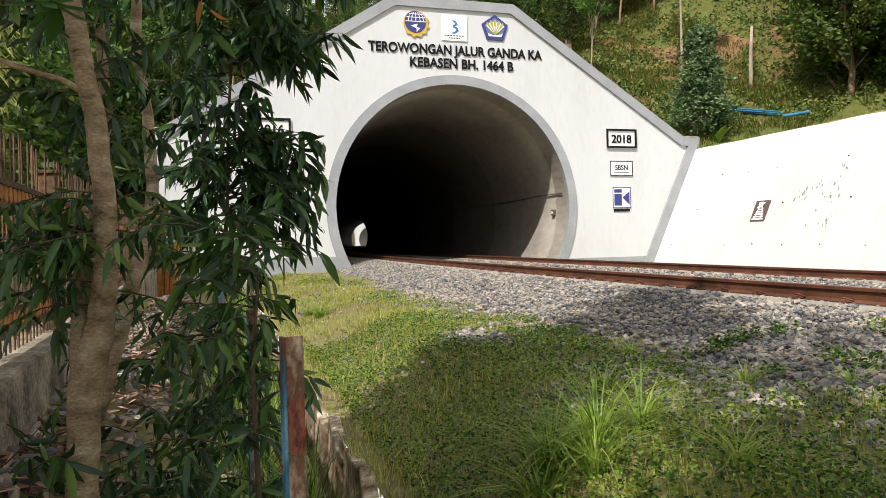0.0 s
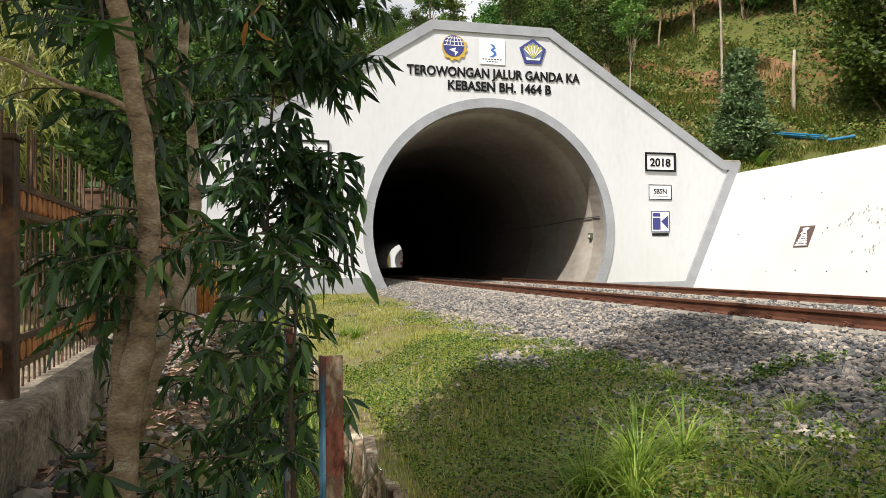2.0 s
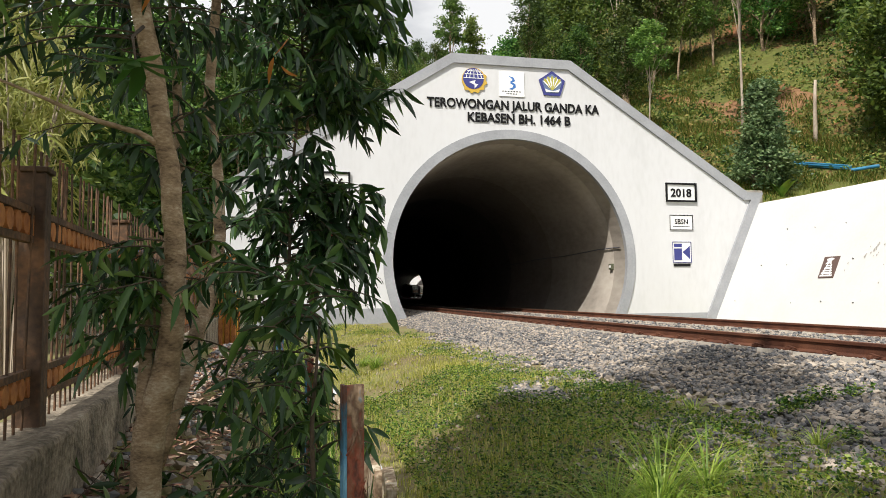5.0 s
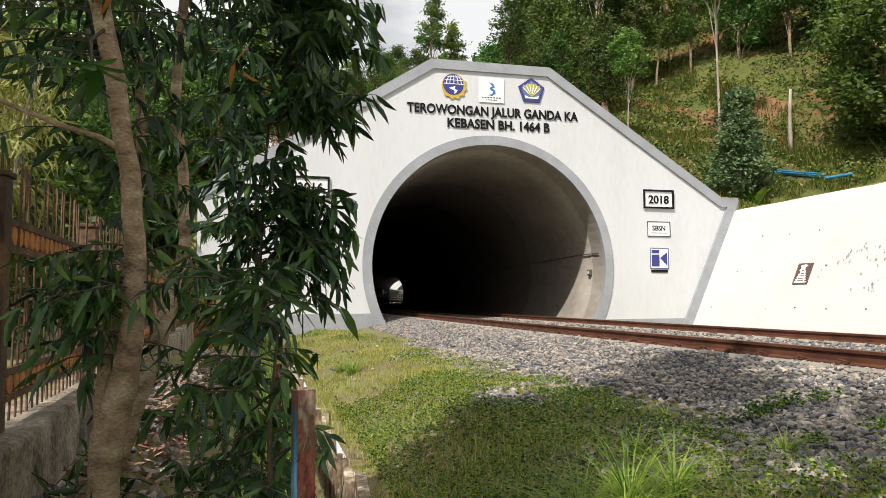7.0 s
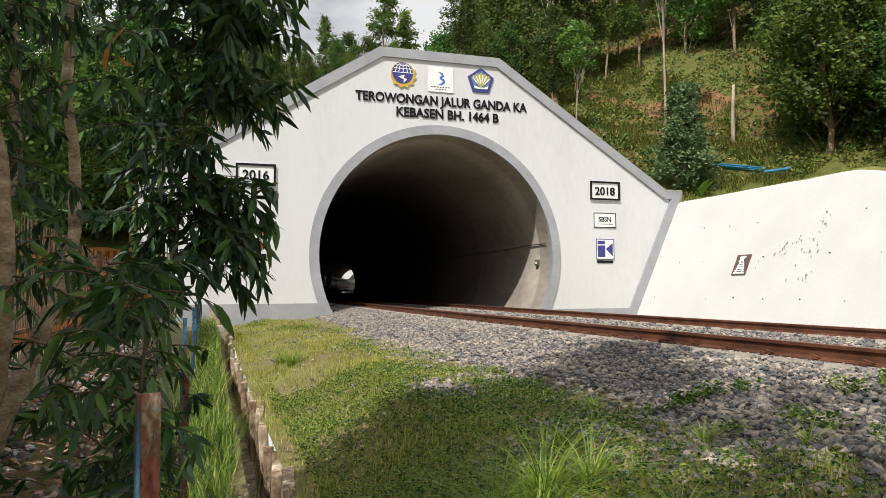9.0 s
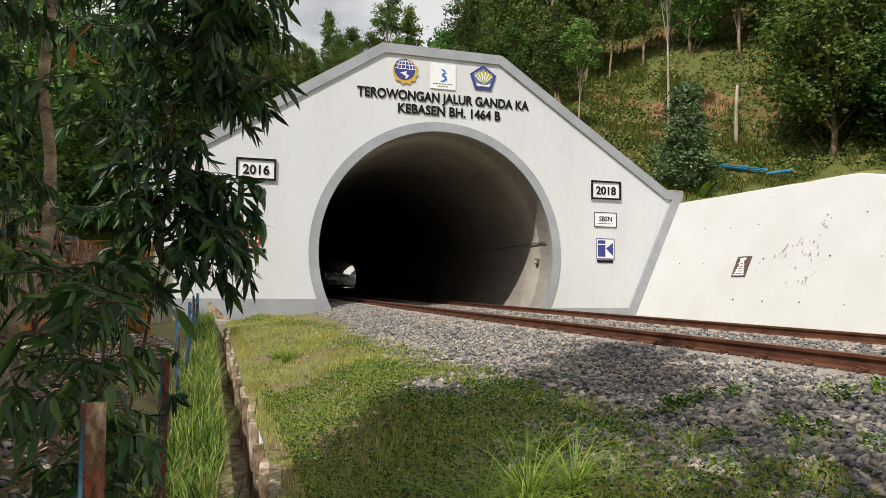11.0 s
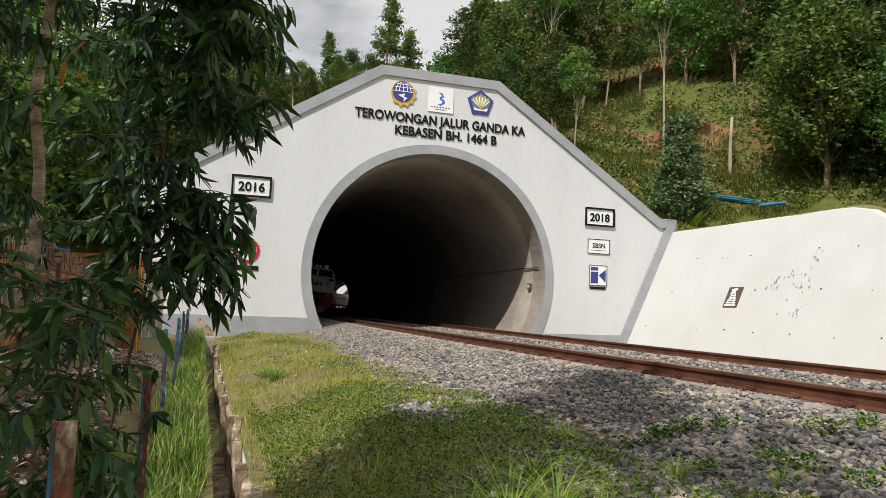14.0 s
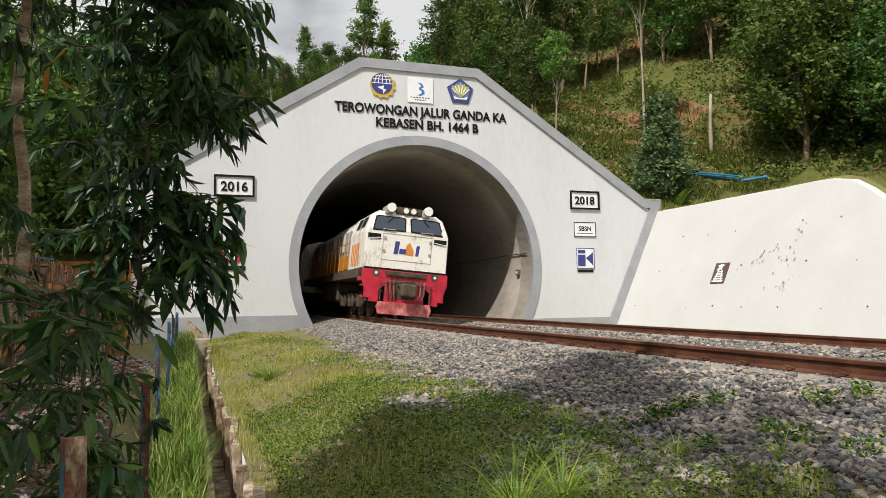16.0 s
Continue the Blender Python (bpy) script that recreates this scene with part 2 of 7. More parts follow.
def hill_z(x, y):
    top = max(cap_z(x) - 0.55, 4.3) if x > -14 else 4.3 - 4.4 * smoothstep(-14, -24, x)
    if x > 10.3:
        top = wing_top(y) + 0.05 if y < 1 else 4.57
    z = top
    if x > 10.6:
        z += 0.10 * (x - 10.6) + 0.50 * max(0.0, x - 19.0 + 0.35 * min(0, y + 6))
    if y > 1:
        z += (0.19 + 0.35 * smoothstep(16.0, 27.0, math.degrees(math.atan2(x + 8.4, y + 26.0)))) * (y - 1.0)
    lim = 44.0
    if z > lim * 0.6:
        z = lim * 0.6 + lim * 0.4 * (1 - math.exp(-(z - lim * 0.6) / (lim * 0.4)))
    return z


def ground_z(x, y):
    if x > 10.6:
        z = hill_z(x, y)
    elif y > 0.45:
        z = hill_z(min(x, 10.2) if y < 1.3 else x, y) if x > -10.8 else (low_ground(x, y) + (hill_z(x, y) - low_ground(x, y)) * smoothstep(0.5, 9.0, y))
    else:
        z = low_ground(x, y)
    if 110 < y < 172 and abs(x - line_x(y)) < 70:
        z = min(z, 7.9 + 1.1 * max(0.0, 171.0 - y))
    if 150 < y < 230:
        cut = smoothstep(168.0, 171.5, y) * (1 - smoothstep(183.0, 186.0, y))
        side = min(z, -0.25 + rise(y) + 1.3 * max(0.0, abs(x - line_x(y)) - 17.0))
        z += (side - z) * cut
    far = smoothstep(60, 250, math.hypot(x, y))
    z *= 1 - 0.3 * far * (0 if 150 < y < 230 and abs(x - 35) < 40 else 1)
    if x > 10.8 or y > 1.2:
        z += 0.5 * noise.noise((x * 0.12, y * 0.12, 3.1)) + 0.2 * noise.noise((x * 0.5, y * 0.5, 7.7))
    else:
        z += 0.05 * noise.noise((x * 0.9, y * 0.9, 1.3)) + 0.02 * noise.noise((x * 3.1, y * 3.1, 5.3))
    return z


def scar(x, y):
    """How bare the red soil lies, along a slip across the cleared slope."""
    t = min(1.0, max(0.0, ((x - 17.0) * 4.5 - (y - 15.8) * 4.8) / 43.3))
    d = math.hypot(x - 17.0 - 4.5 * t, y - 15.8 + 4.8 * t) + 0.9 * noise.noise((x * 0.9, y * 0.9, 33))
    return 1.0 - smoothstep(0.7, 1.6, d)


def lines(stops):
    out = []
    for a, b, step in stops:
        n = max(1, round((b - a) / step))
        out += [a + (b - a) * i / n for i in range(n)]
    return out + [stops[-1][1]]


def build_ground():
    xs = lines([(-700, -100, 60), (-100, -30, 7), (-30, -12, 1.0), (-12, 9.4, 0.3), (9.4, 10.75, 1.35), (10.75, 60, 0.9), (60, 100, 5), (100, 700, 60)])
    ys = lines([(-700, -100, 60), (-100, -34, 7), (-34, -27, 0.8), (-27, 0.3, 0.3), (0.3, 1.2, 0.3), (1.2, 40, 1.5), (40, 165, 5), (165, 210, 1.5), (210, 700, 58)])
    verts = [(x, y, ground_z(x, y)) for y in ys for x in xs]
    n = len(xs)
    faces = []
    for j in range(len(ys) - 1):
        for i in range(n - 1):
            mx, my = (xs[i] + xs[i + 1]) / 2, (ys[j] + ys[j + 1]) / 2
            if -5.4 < mx < 5.4 and 0 < my < 1.3:
                continue
            if abs(mx - line_x(my)) < 6.0 and (165 < my < 173 or 181.5 < my < 270):
                continue
            if -8.12 < mx < -7.72 and -24 < my < -0.8:
                continue
            faces.append((j * n + i, j * n + i + 1, (j + 1) * n + i + 1, (j + 1) * n + i))
    g = data_part("ground", verts, faces, [EARTH, HILL, REDSOIL], smooth=True)
    for poly in g.data.polygons:
        if poly.center.x > 10.2 or poly.center.y > 0.5:
            poly.material_index = 2 if scar(poly.center.x, poly.center.y) > 0.5 else 1
    tagged(g, "grassy earth cutting rising to a wooded hillside", "ground", kind="structure")


build_ground()


def arch_pts(r, n=48, base=-0.6):
    """Points of the arch from its left foot over the crown to its right foot."""
    a0 = math.asin((base - ARCH_Z) / r)
    return [(r * math.cos(math.pi - a0 - (math.pi - 2 * a0) * k / n), ARCH_Z + r * math.sin(math.pi - a0 - (math.pi - 2 * a0) * k / n)) for k in range(n + 1)]


def outline_hit(dx, dz, poly):
    best = 1e9
    for (x0, z0), (x1, z1) in zip(poly, poly[1:]):
        ex, ez = x1 - x0, z1 - z0
        det = dx * -ez + ex * dz
        if abs(det) < 1e-9:
            continue
        bx, bz = x0, z0 - ARCH_Z
        s = (bx * -ez + ex * bz) / det
        u = (dx * bz - dz * bx) / det
        if s > 0 and -1e-6 <= u <= 1 + 1e-6:
            best = min(best, s)
    return best


def slab_between(bm, inner, outer, y0, y1):
    n = len(inner)
    vs = [[bm.verts.new((x, y, z)) for x, z in line] for y in (y0, y1) for line in (inner, outer)]
    fi, fo, bi, bo = vs
    for i in range(n - 1):
        bm.faces.new((fi[i], fi[i + 1], fo[i + 1], fo[i]))
        bm.faces.new((bi[i], bo[i], bo[i + 1], bi[i + 1]))
        bm.faces.new((fi[i], bi[i], bi[i + 1], fi[i + 1]))
        bm.faces.new((fo[i], fo[i + 1], bo[i + 1], bo[i]))
    for a, b, c, d in ((fi[0], fo[0], bo[0], bi[0]), (fi[-1], bi[-1], bo[-1], fo[-1])):
        bm.faces.new((a, b, c, d))
    bmesh.ops.recalc_face_normals(bm, faces=bm.faces[:])


def build_portal():
    top = [(END_L, -0.6), (END_L, cap_z(-10.3) - 0.02), (-10.3, 4.95), (-2.38, 9.92), (2.38, 9.92), (9.94, 4.95), (10.6, 4.95), (8.1, -0.6)]
    inner = arch_pts(RING_R - 0.01, 64)
    outer = []
    for x, z in inner:
        s = outline_hit(x, z - ARCH_Z, [(8.1, -0.6), (END_L, -0.6)] + top)
        outer.append((x * s, ARCH_Z + (z - ARCH_Z) * s))
    outer[0], outer[-1] = (END_L, -0.6), (8.1, -0.6)
    for corner in top[1:-1]:
        k = min(range(1, len(outer) - 1), key=lambda i: math.hypot(outer[i][0] - corner[0], outer[i][1] - corner[1]))
        outer[k] = corner
    bm = bmesh.new()
    slab_between(bm, inner, outer, 0.0, 1.1)
    wall = part("wall_portal", bm, WHITE)
    tagged(wall, "white painted concrete tunnel portal wall with grey borders", "wall", kind="structure")
    # the ring round the mouth, in lengths with fine joints
    ring_in, ring_out = arch_pts(ARCH_R, 60), arch_pts(RING_R, 60)
    cuts = [0, 9, 19, 27, 34, 42, 51, 60]
    for a, b in zip(cuts, cuts[1:]):
        bm = bmesh.new()
        slab_between(bm, ring_in[a:b + 1], ring_out[a:b + 1], -0.045, 0.16)
        part("arch_ring", bm, GREY, wall)
    bm = bmesh.new()
    slab_between(bm, ring_in, ring_out, 0.162, 1.1)
    part("reveal", bm, LINING, wall)
    # caps along the top, mitred at the bends
    ridge = [(-10.62, 4.78), (-6.6, 7.30), (-2.38, 9.945), (0.3, 9.945), (2.38, 9.945), (6.2, 7.44), (9.98, 4.97)]
    under = []
    for k, (x, z) in enumerate(ridge):
        dirs = [Vector((c[0] - a[0], c[1] - a[1])).normalized() for a, c in zip(ridge[max(0, k - 1):k + 1], ridge[max(0, k - 1) + 1:k + 2])]
        nrm = [Vector((d.y, -d.x)) for d in dirs]
        mean = sum(nrm, Vector((0, 0))).normalized()
        under.append((x + mean.x * 0.36 / mean.dot(nrm[0]), z + mean.y * 0.36 / mean.dot(nrm[0])))
    for k in range(6):
        bm = bmesh.new()
        prism(bm, [ridge[k], ridge[k + 1], under[k + 1], under[k]], -0.09, 1.14)
        part("coping", bm, GREY, wall)
    bm = bmesh.new()
    prism(bm, [(9.93, 4.97), (10.68, 4.97), (8.20, -0.45), (7.78, -0.45), (10.12, 4.66), (9.80, 4.66)], -0.10, 1.14)
    part("end_pillar", bm, GREY, wall)
    bm = bmesh.new()
    prism(bm, [(END_L, -0.6), (END_L, 0.46), (-4.64, 0.46), (-4.05, -0.6)], -0.03, 0.05)
    part("plinth", bm, GREY, wall)
    bm = bmesh.new()
    prism(bm, [(4.2, -0.6), (4.62, 0.13), (8.10, 0.13), (7.80, -0.6)], -0.03, 0.05)
    part("plinth", bm, GREY, wall)


build_portal()


def build_tunnel(name, y0, y1, step, shade_steps):
    """The lining, in lengths of (end, material), deeper ones painted darker for shade."""
    n = 40
    prof = arch_pts(ARCH_R, n, -0.3)
    verts, faces = [], []
    count = max(2, int((y1 - y0) / step) + 1)
    for j in range(count):
        y = y0 + (y1 - y0) * j / (count - 1)
        h, cx = heading(y) * smoothstep(1, 12, y), line_x(y) if y > 3 else line_x(y) * y / 3
        for r, s in ((0, 1), (1, 1.10)):
            for x, z in prof:
                x, zz = x * s, ARCH_Z + (z - ARCH_Z) * s
                verts.append((cx + x * math.cos(h), y - x * math.sin(h), zz + rise(y)))
    w = n + 1
    for j in range(count - 1):
        for k in range(n):
            a, b = j * 2 * w + k, (j + 1) * 2 * w + k
            faces.append((a, b, b + 1, a + 1))
            faces.append((a + w, a + w + 1, b + w + 1, b + w))
    for j in (0, count - 1):
        for k in range(n):
            a = j * 2 * w + k
            faces.append((a, a + 1, a + w + 1, a + w))
    t = data_part(name, verts, faces, [mat for _, mat in shade_steps], smooth=True)
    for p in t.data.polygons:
        p.material_index = sum(p.center.y > y for y, _ in shade_steps[:-1])
        if p.index >= 2 * n * (count - 1):
            p.use_smooth = False
    return tagged(t, "curved bare concrete tunnel lining, stained, its inner shade painted in darker colours", "tunnel", kind="structure")


build_tunnel("tunnel_lining", 0.9, TUNNEL_LENGTH, 2.0, [(8.5, LINING), (16.5, SHADE_NEAR), (26.5, SHADE_MID), (999.0, SHADE_DEEP)])


def swept(rows, profile, name, mat, parent=None, label="", closed=True):
    """Sweep an (offset, height) profile along the line of the railway; rows: list of y."""
    verts, faces = [], []
    n = len(profile)
    for y in rows:
        h, cx = heading(y), line_x(y)
        for o, z in profile:
            verts.append((cx + o * math.cos(h), y - o * math.sin(h), z + rise(y)))
    for j in range(len(rows) - 1):
        for k in range(n if closed else n - 1):
            a, b = j * n + k, j * n + (k + 1) % n
            faces.append((a, a + n, b + n, b))
    return data_part(name, verts, faces, mat, parent, label)


TRACK_ROWS = lines([(-60, -30, 3), (-30, 10, 1.0), (10, 240, 4)])
RAILS = [(-2.533, 0.40), (-1.467, 0.295), (1.467, 0.31), (2.533, 0.205)]
GAUGE_MID = [(-2.0, 0.3475), (2.0, 0.2575)]
CANT = math.degrees(math.asin(0.105 / 1.067))


def rail_profile(o, z):
    """Flat-bottomed rail: foot, web and head, its top at z."""
    pts = [(-0.0625, -0.159), (0.0625, -0.159), (0.0625, -0.147), (0.012, -0.125), (0.009, -0.05), (0.033, -0.035), (0.035, -0.006), (0.026, 0.0),
           (-0.026, 0.0), (-0.035, -0.006), (-0.033, -0.035), (-0.009, -0.05), (-0.012, -0.125), (-0.0625, -0.147)]
    return [(o + a, z + b) for a, b in pts]


def build_tracks():
    for k in range(2):
        tr = empty("railway_track")
        tagged(tr, "rust-brown steel rails clipped to concrete sleepers in ballast", "railway track", "two tracks of the line")
        for o, z in RAILS[2 * k:2 * k + 2]:
            r = swept(TRACK_ROWS, rail_profile(o, z), "rail", [RUST, RAILTOP], tr)
            for p in r.data.polygons:
                if p.normal.z > 0.95 and p.center.z > z + rise(p.center.y) - 0.004:
                    p.material_index = 1
        o, z = GAUGE_MID[k]
        bm = bmesh.new()
        prism(bm, [(-1.0, -0.17), (1.0, -0.17), (0.98, 0.0), (0.3, -0.03), (-0.3, -0.03), (-0.98, 0.0)], -0.11, 0.11)
        sl = mesh_of("sleeper", bm, SLEEPER)
        bm = bmesh.new()
        tube(bm, [(-0.02, -0.05, 0.0), (-0.07, -0.05, 0.02), (-0.105, -0.03, 0.03), (-0.11, 0.0, 0.035), (-0.105, 0.03, 0.03), (-0.07, 0.05, 0.02), (-0.02, 0.05, 0.0)], 0.011, 5)
        box(bm, -0.15, -0.11, -0.03, 0.03, -0.02, 0.025, 0.006)
        clip = mesh_of("rail_clip", bm, RUST, True)
        for i in range(130):
            y = -30 + 0.6 * i
            h, cx = heading(y), line_x(y)
            m = pose(cx + o * math.cos(h), y - o * math.sin(h), z - 0.162 + rise(y), 0, CANT, -math.degrees(h))
            s = new("sleeper", sl)
            s.parent, s.matrix_basis = tr, m
            if y < 2 and k == 0:
                c = new("rail_clip", clip)
                c.parent, c.matrix_basis = s, pose(-0.533, 0, 0.012)


build_tracks()


def build_ballast():
    prof = [(-5.3, -0.35), (-4.6, -0.02), (-3.35, 0.19), (-2.9, 0.225), (-1.0, 0.09), (0.0, 0.10), (1.1, 0.135), (3.0, 0.03), (3.8, -0.05), (4.9, -0.25)]
    rows = lines([(-60, -30, 3), (-30, 3, 0.5), (3, 240, 4)])
    inside = [(max(-4.1, min(4.1, o)), z) for o, z in prof]
    verts, faces = [], []
    n = len(prof)
    for y in rows:
        h, cx = heading(y), line_x(y)
        w = smoothstep(-2.5, 0.3, y)
        for (o, z), (o2, z2) in zip(prof, inside):
            o = o + (o2 - o) * w
            verts.append((cx + o * math.cos(h), y - o * math.sin(h), z + rise(y)))
    for j in range(len(rows) - 1):
        for k in range(n - 1):
            a = j * n + k
            faces.append((a, a + 1, a + n + 1, a + n))
    b = data_part("ballast_bed", verts, faces, BALLAST)
    tagged(b, "bed of grey broken stone under the rails", "ballast", kind="structure")


BALLAST = varied("ballast_gravel", [(0.3, (0.07, 0.07, 0.07)), (0.48, (0.17, 0.165, 0.16)), (0.62, (0.30, 0.28, 0.26))], 3.0, 22.0, 0.95, 1.0, depth=0.06)
build_ballast()


def build_wing():
    """The sloped whitewashed retaining wall."""
    def face_x(z):
        return 8.34 + (z + 0.14) * 2.33 / 5.11
    ys = lines([(-34, 0.0, 0.7)])
    verts, faces = [], []
    for y in ys:
        t = max(0.25, wing_top(y))
        for z, d in ((-0.5, 0), (t * 0.33, 0), (t * 0.66, 0), (t - 0.03, 0), (t, 0.03), (t, 0.30), (-0.5, 0.5)):
            w = 0.025 * noise.noise((y * 0.4, z * 0.6, 4)) if d == 0 else 0
            verts.append((face_x(z) + d + w, y - 0.0, z + (0.03 * noise.noise((y * 0.8, 0, 9)) if z >= t - 0.04 else 0)))
    n = 7
    for j in range(len(ys) - 1):
        for k in range(n - 1):
            a = j * n + k
            faces.append((a, a + n, a + n + 1, a + 1))
    faces.append(tuple(range((len(ys) - 1) * n, len(ys) * n)))
    w = data_part("wall_wing", verts, faces, WING, smooth=False)
    tagged(w, "sloping whitewashed concrete retaining wall with dark stains", "retaining wall", kind="structure")
    return w


wing = build_wing()


def build_weep_holes():
    rng = random.Random(12)
    tilt = math.degrees(math.atan2(2.33, 5.11))
    bm = bmesh.new()
    tube(bm, [(0, -0.02, 0), (0, 0.04, 0)], 0.017, 10)
    me = mesh_of("weep_hole", bm, make_mat("dark_pipe", (0.06, 0.055, 0.05), 0.9))
    for row, z in enumerate((0.55, 1.9, 3.2)):
        for k in range(9):
            y = -0.9 - 1.5 * k - 0.7 * (row % 2)
            if z > wing_top(y) - 0.4:
                continue
            o = new("weep_hole", me)
            o.parent = wing
            o.matrix_basis = Matrix.Translation((8.34 + (z + 0.14) * 2.33 / 5.11, y + rng.uniform(-0.15, 0.15), z + rng.uniform(-0.08, 0.08))) @ pose(0, 0, 0, 0, 0, -90) @ pose(0, 0, 0, -tilt, 0, 0)
    # flakes of lost whitewash
    bm = bmesh.new()
    for k in range(66):
        ay, az, sy, sz = ((-6.95, 2.15, 0.14, 0.16), (-7.35, 2.38, 0.28, 0.05), (-8.15, 2.15, 0.16, 0.16), (-8.4, 1.30, 0.10, 0.16), (-8.3, 2.9, 0.10, 0.15), (-7.4, 2.0, 0.8, 0.45))[k % 6]
        cy, cz = rng.gauss(ay, sy), rng.gauss(az, sz)
        s = rng.uniform(0.008, 0.032)
        m = Matrix.Translation((8.34 + (cz + 0.14) * 2.33 / 5.11 - 0.012, cy, cz)) @ pose(0, 0, 0, 0, 0, -90) @ pose(0, 0, 0, -tilt, 0, 0)
        n = 7
        vs = [bm.verts.new(m @ Vector((s * rng.uniform(0.5, 1.5) * math.cos(2 * math.pi * i / n), -0.012, s * rng.uniform(0.6, 2.6) * math.sin(2 * math.pi * i / n)))) for i in range(n)]
        bm.faces.new(vs)
    part("flake", bm, make_mat("bare_patch", (0.31, 0.29, 0.26), 0.95, 0.0, 0.0), wing)


build_weep_holes()


# ---- the far end: a short open cutting and the next tunnel's white face ----
def build_far_end():
    y = FAR_FACE
    h = -math.degrees(heading(y))
    inner = arch_pts(ARCH_R - 0.55, 40)
    outer = [(x * 3.4, max(-0.6, ARCH_Z + (z - ARCH_Z) * 2.4)) for x, z in inner]
    bm = bmesh.new()
    slab_between(bm, inner, outer, 0.0, 1.0)
    f = part("wall_far_portal", bm, WHITE, m=pose(line_x(y), y, rise(y), 0, 0, h))
    tagged(f, "sunlit white face of the next tunnel", "wall", kind="structure")
    bm = bmesh.new()
    box(bm, -9, 9, 60, 60.4, -1, 9)
    for sx in (-1, 1):
        box(bm, sx * 8.6, sx * 9, 1.0, 60, -1, 9)
    box(bm, -9, 9, 1.0, 60, 8.6, 9)
    b = part("wall_far_tunnel", bm, LINING, m=pose(line_x(y), y, rise(y), 0, 0, h))
    tagged(b, "dark concrete walls of the next tunnel", "wall", kind="structure")


build_far_end()


# ---- lettering and signs on the portal ----
def letters(name, body, x, z, height, width, mat, parent, y=-0.05, bold=0.02, depth=0.025):
    cu = bpy.data.curves.new(name, "FONT")
    cu.body, cu.size, cu.extrude, cu.offset, cu.align_x = body, height / 0.73, depth, bold, "CENTER"
    cu.resolution_u = 4
    ob = bpy.data.objects.new(name, cu)
    scene.collection.objects.link(ob)
    dg = bpy.context.evaluated_depsgraph_get()
    me = bpy.data.meshes.new_from_object(ob.evaluated_get(dg))
    bpy.data.objects.remove(ob)
    xs = [v.co.x for v in me.vertices]
    k = width / (max(xs) - min(xs))
    mid = (max(xs) + min(xs)) / 2
    for v in me.vertices:
        v.co.x = (v.co.x - mid) * k
    me.materials.clear()
    me.materials.append(mat)
    t = empty(name, pose(x, y, z, 90, 0, 0))
    if parent is not None:
        t.parent = parent
    bm = bmesh.new()
    bm.from_mesh(me)
    left = set(bm.verts)
    groups = []
    while left:
        stack, isle = [left.pop()], []
        while stack:
            v = stack.pop()
            isle.append(v)
            for e in v.link_edges:
                o = e.other_vert(v)
                if o in left:
                    left.remove(o)
                    stack.append(o)
        groups.append(isle)
    spans = []
    for g in sorted(groups, key=lambda g: min(v.co.x for v in g)):
        lo, hi = min(v.co.x for v in g), max(v.co.x for v in g)
        if spans and lo < spans[-1][1] - 0.3 * (hi - lo):
            spans[-1][1] = max(hi, spans[-1][1])
            spans[-1][2] += g
        else:
            spans.append([lo, hi, list(g)])
    for lo, hi, g in spans:
        idx = {v: i for i, v in enumerate(g)}
        faces = [[idx[v] for v in f.verts] for f in {f for v in g for f in v.link_faces}]
        data_part("letter", [v.co.copy() for v in g], faces, mat, t)
    bm.free()
    return t


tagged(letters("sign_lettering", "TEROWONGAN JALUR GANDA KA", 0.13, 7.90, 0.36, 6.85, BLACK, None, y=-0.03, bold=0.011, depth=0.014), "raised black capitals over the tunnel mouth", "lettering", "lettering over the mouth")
tagged(letters("sign_lettering", "KEBASEN BH. 1464 B", 0.30, 7.40, 0.36, 4.10, BLACK, None, y=-0.03, bold=0.011, depth=0.014), "second line of raised black capitals", "lettering", "lettering over the mouth")


def frame_bars(bm, x0, x1, z0, z1, w, y0, y1):
    box(bm, x0, x1, y0, y1, z1 - w, z1)
    box(bm, x0, x1, y0, y1, z0, z0 + w)
    box(bm, x0, x0 + w, y0, y1, z0 + w, z1 - w)
    box(bm, x1 - w, x1, y0, y1, z0 + w, z1 - w)


def year_sign(x, z, text):
    s = empty("year_sign", pose(x, -0.002, z))
    tagged(s, "white year sign with black raised figures and thick black frame", "sign", "year signs beside the mouth")
    bm = bmesh.new()
    box(bm, -0.67, 0.67, -0.04, 0, -0.37, 0.37)
    part("panel", bm, SIGNWHITE, s)
    bm = bmesh.new()
    frame_bars(bm, -0.68, 0.68, -0.38, 0.38, 0.07, -0.09, -0.04)
    part("frame", bm, BLACK, s)
    letters("figures", text, 0, -0.17, 0.33, 0.90, BLACK, s, -0.055, 0.009, 0.012)


year_sign(-6.81, 4.965, "2016")
year_sign(6.985, 4.90, "2018")


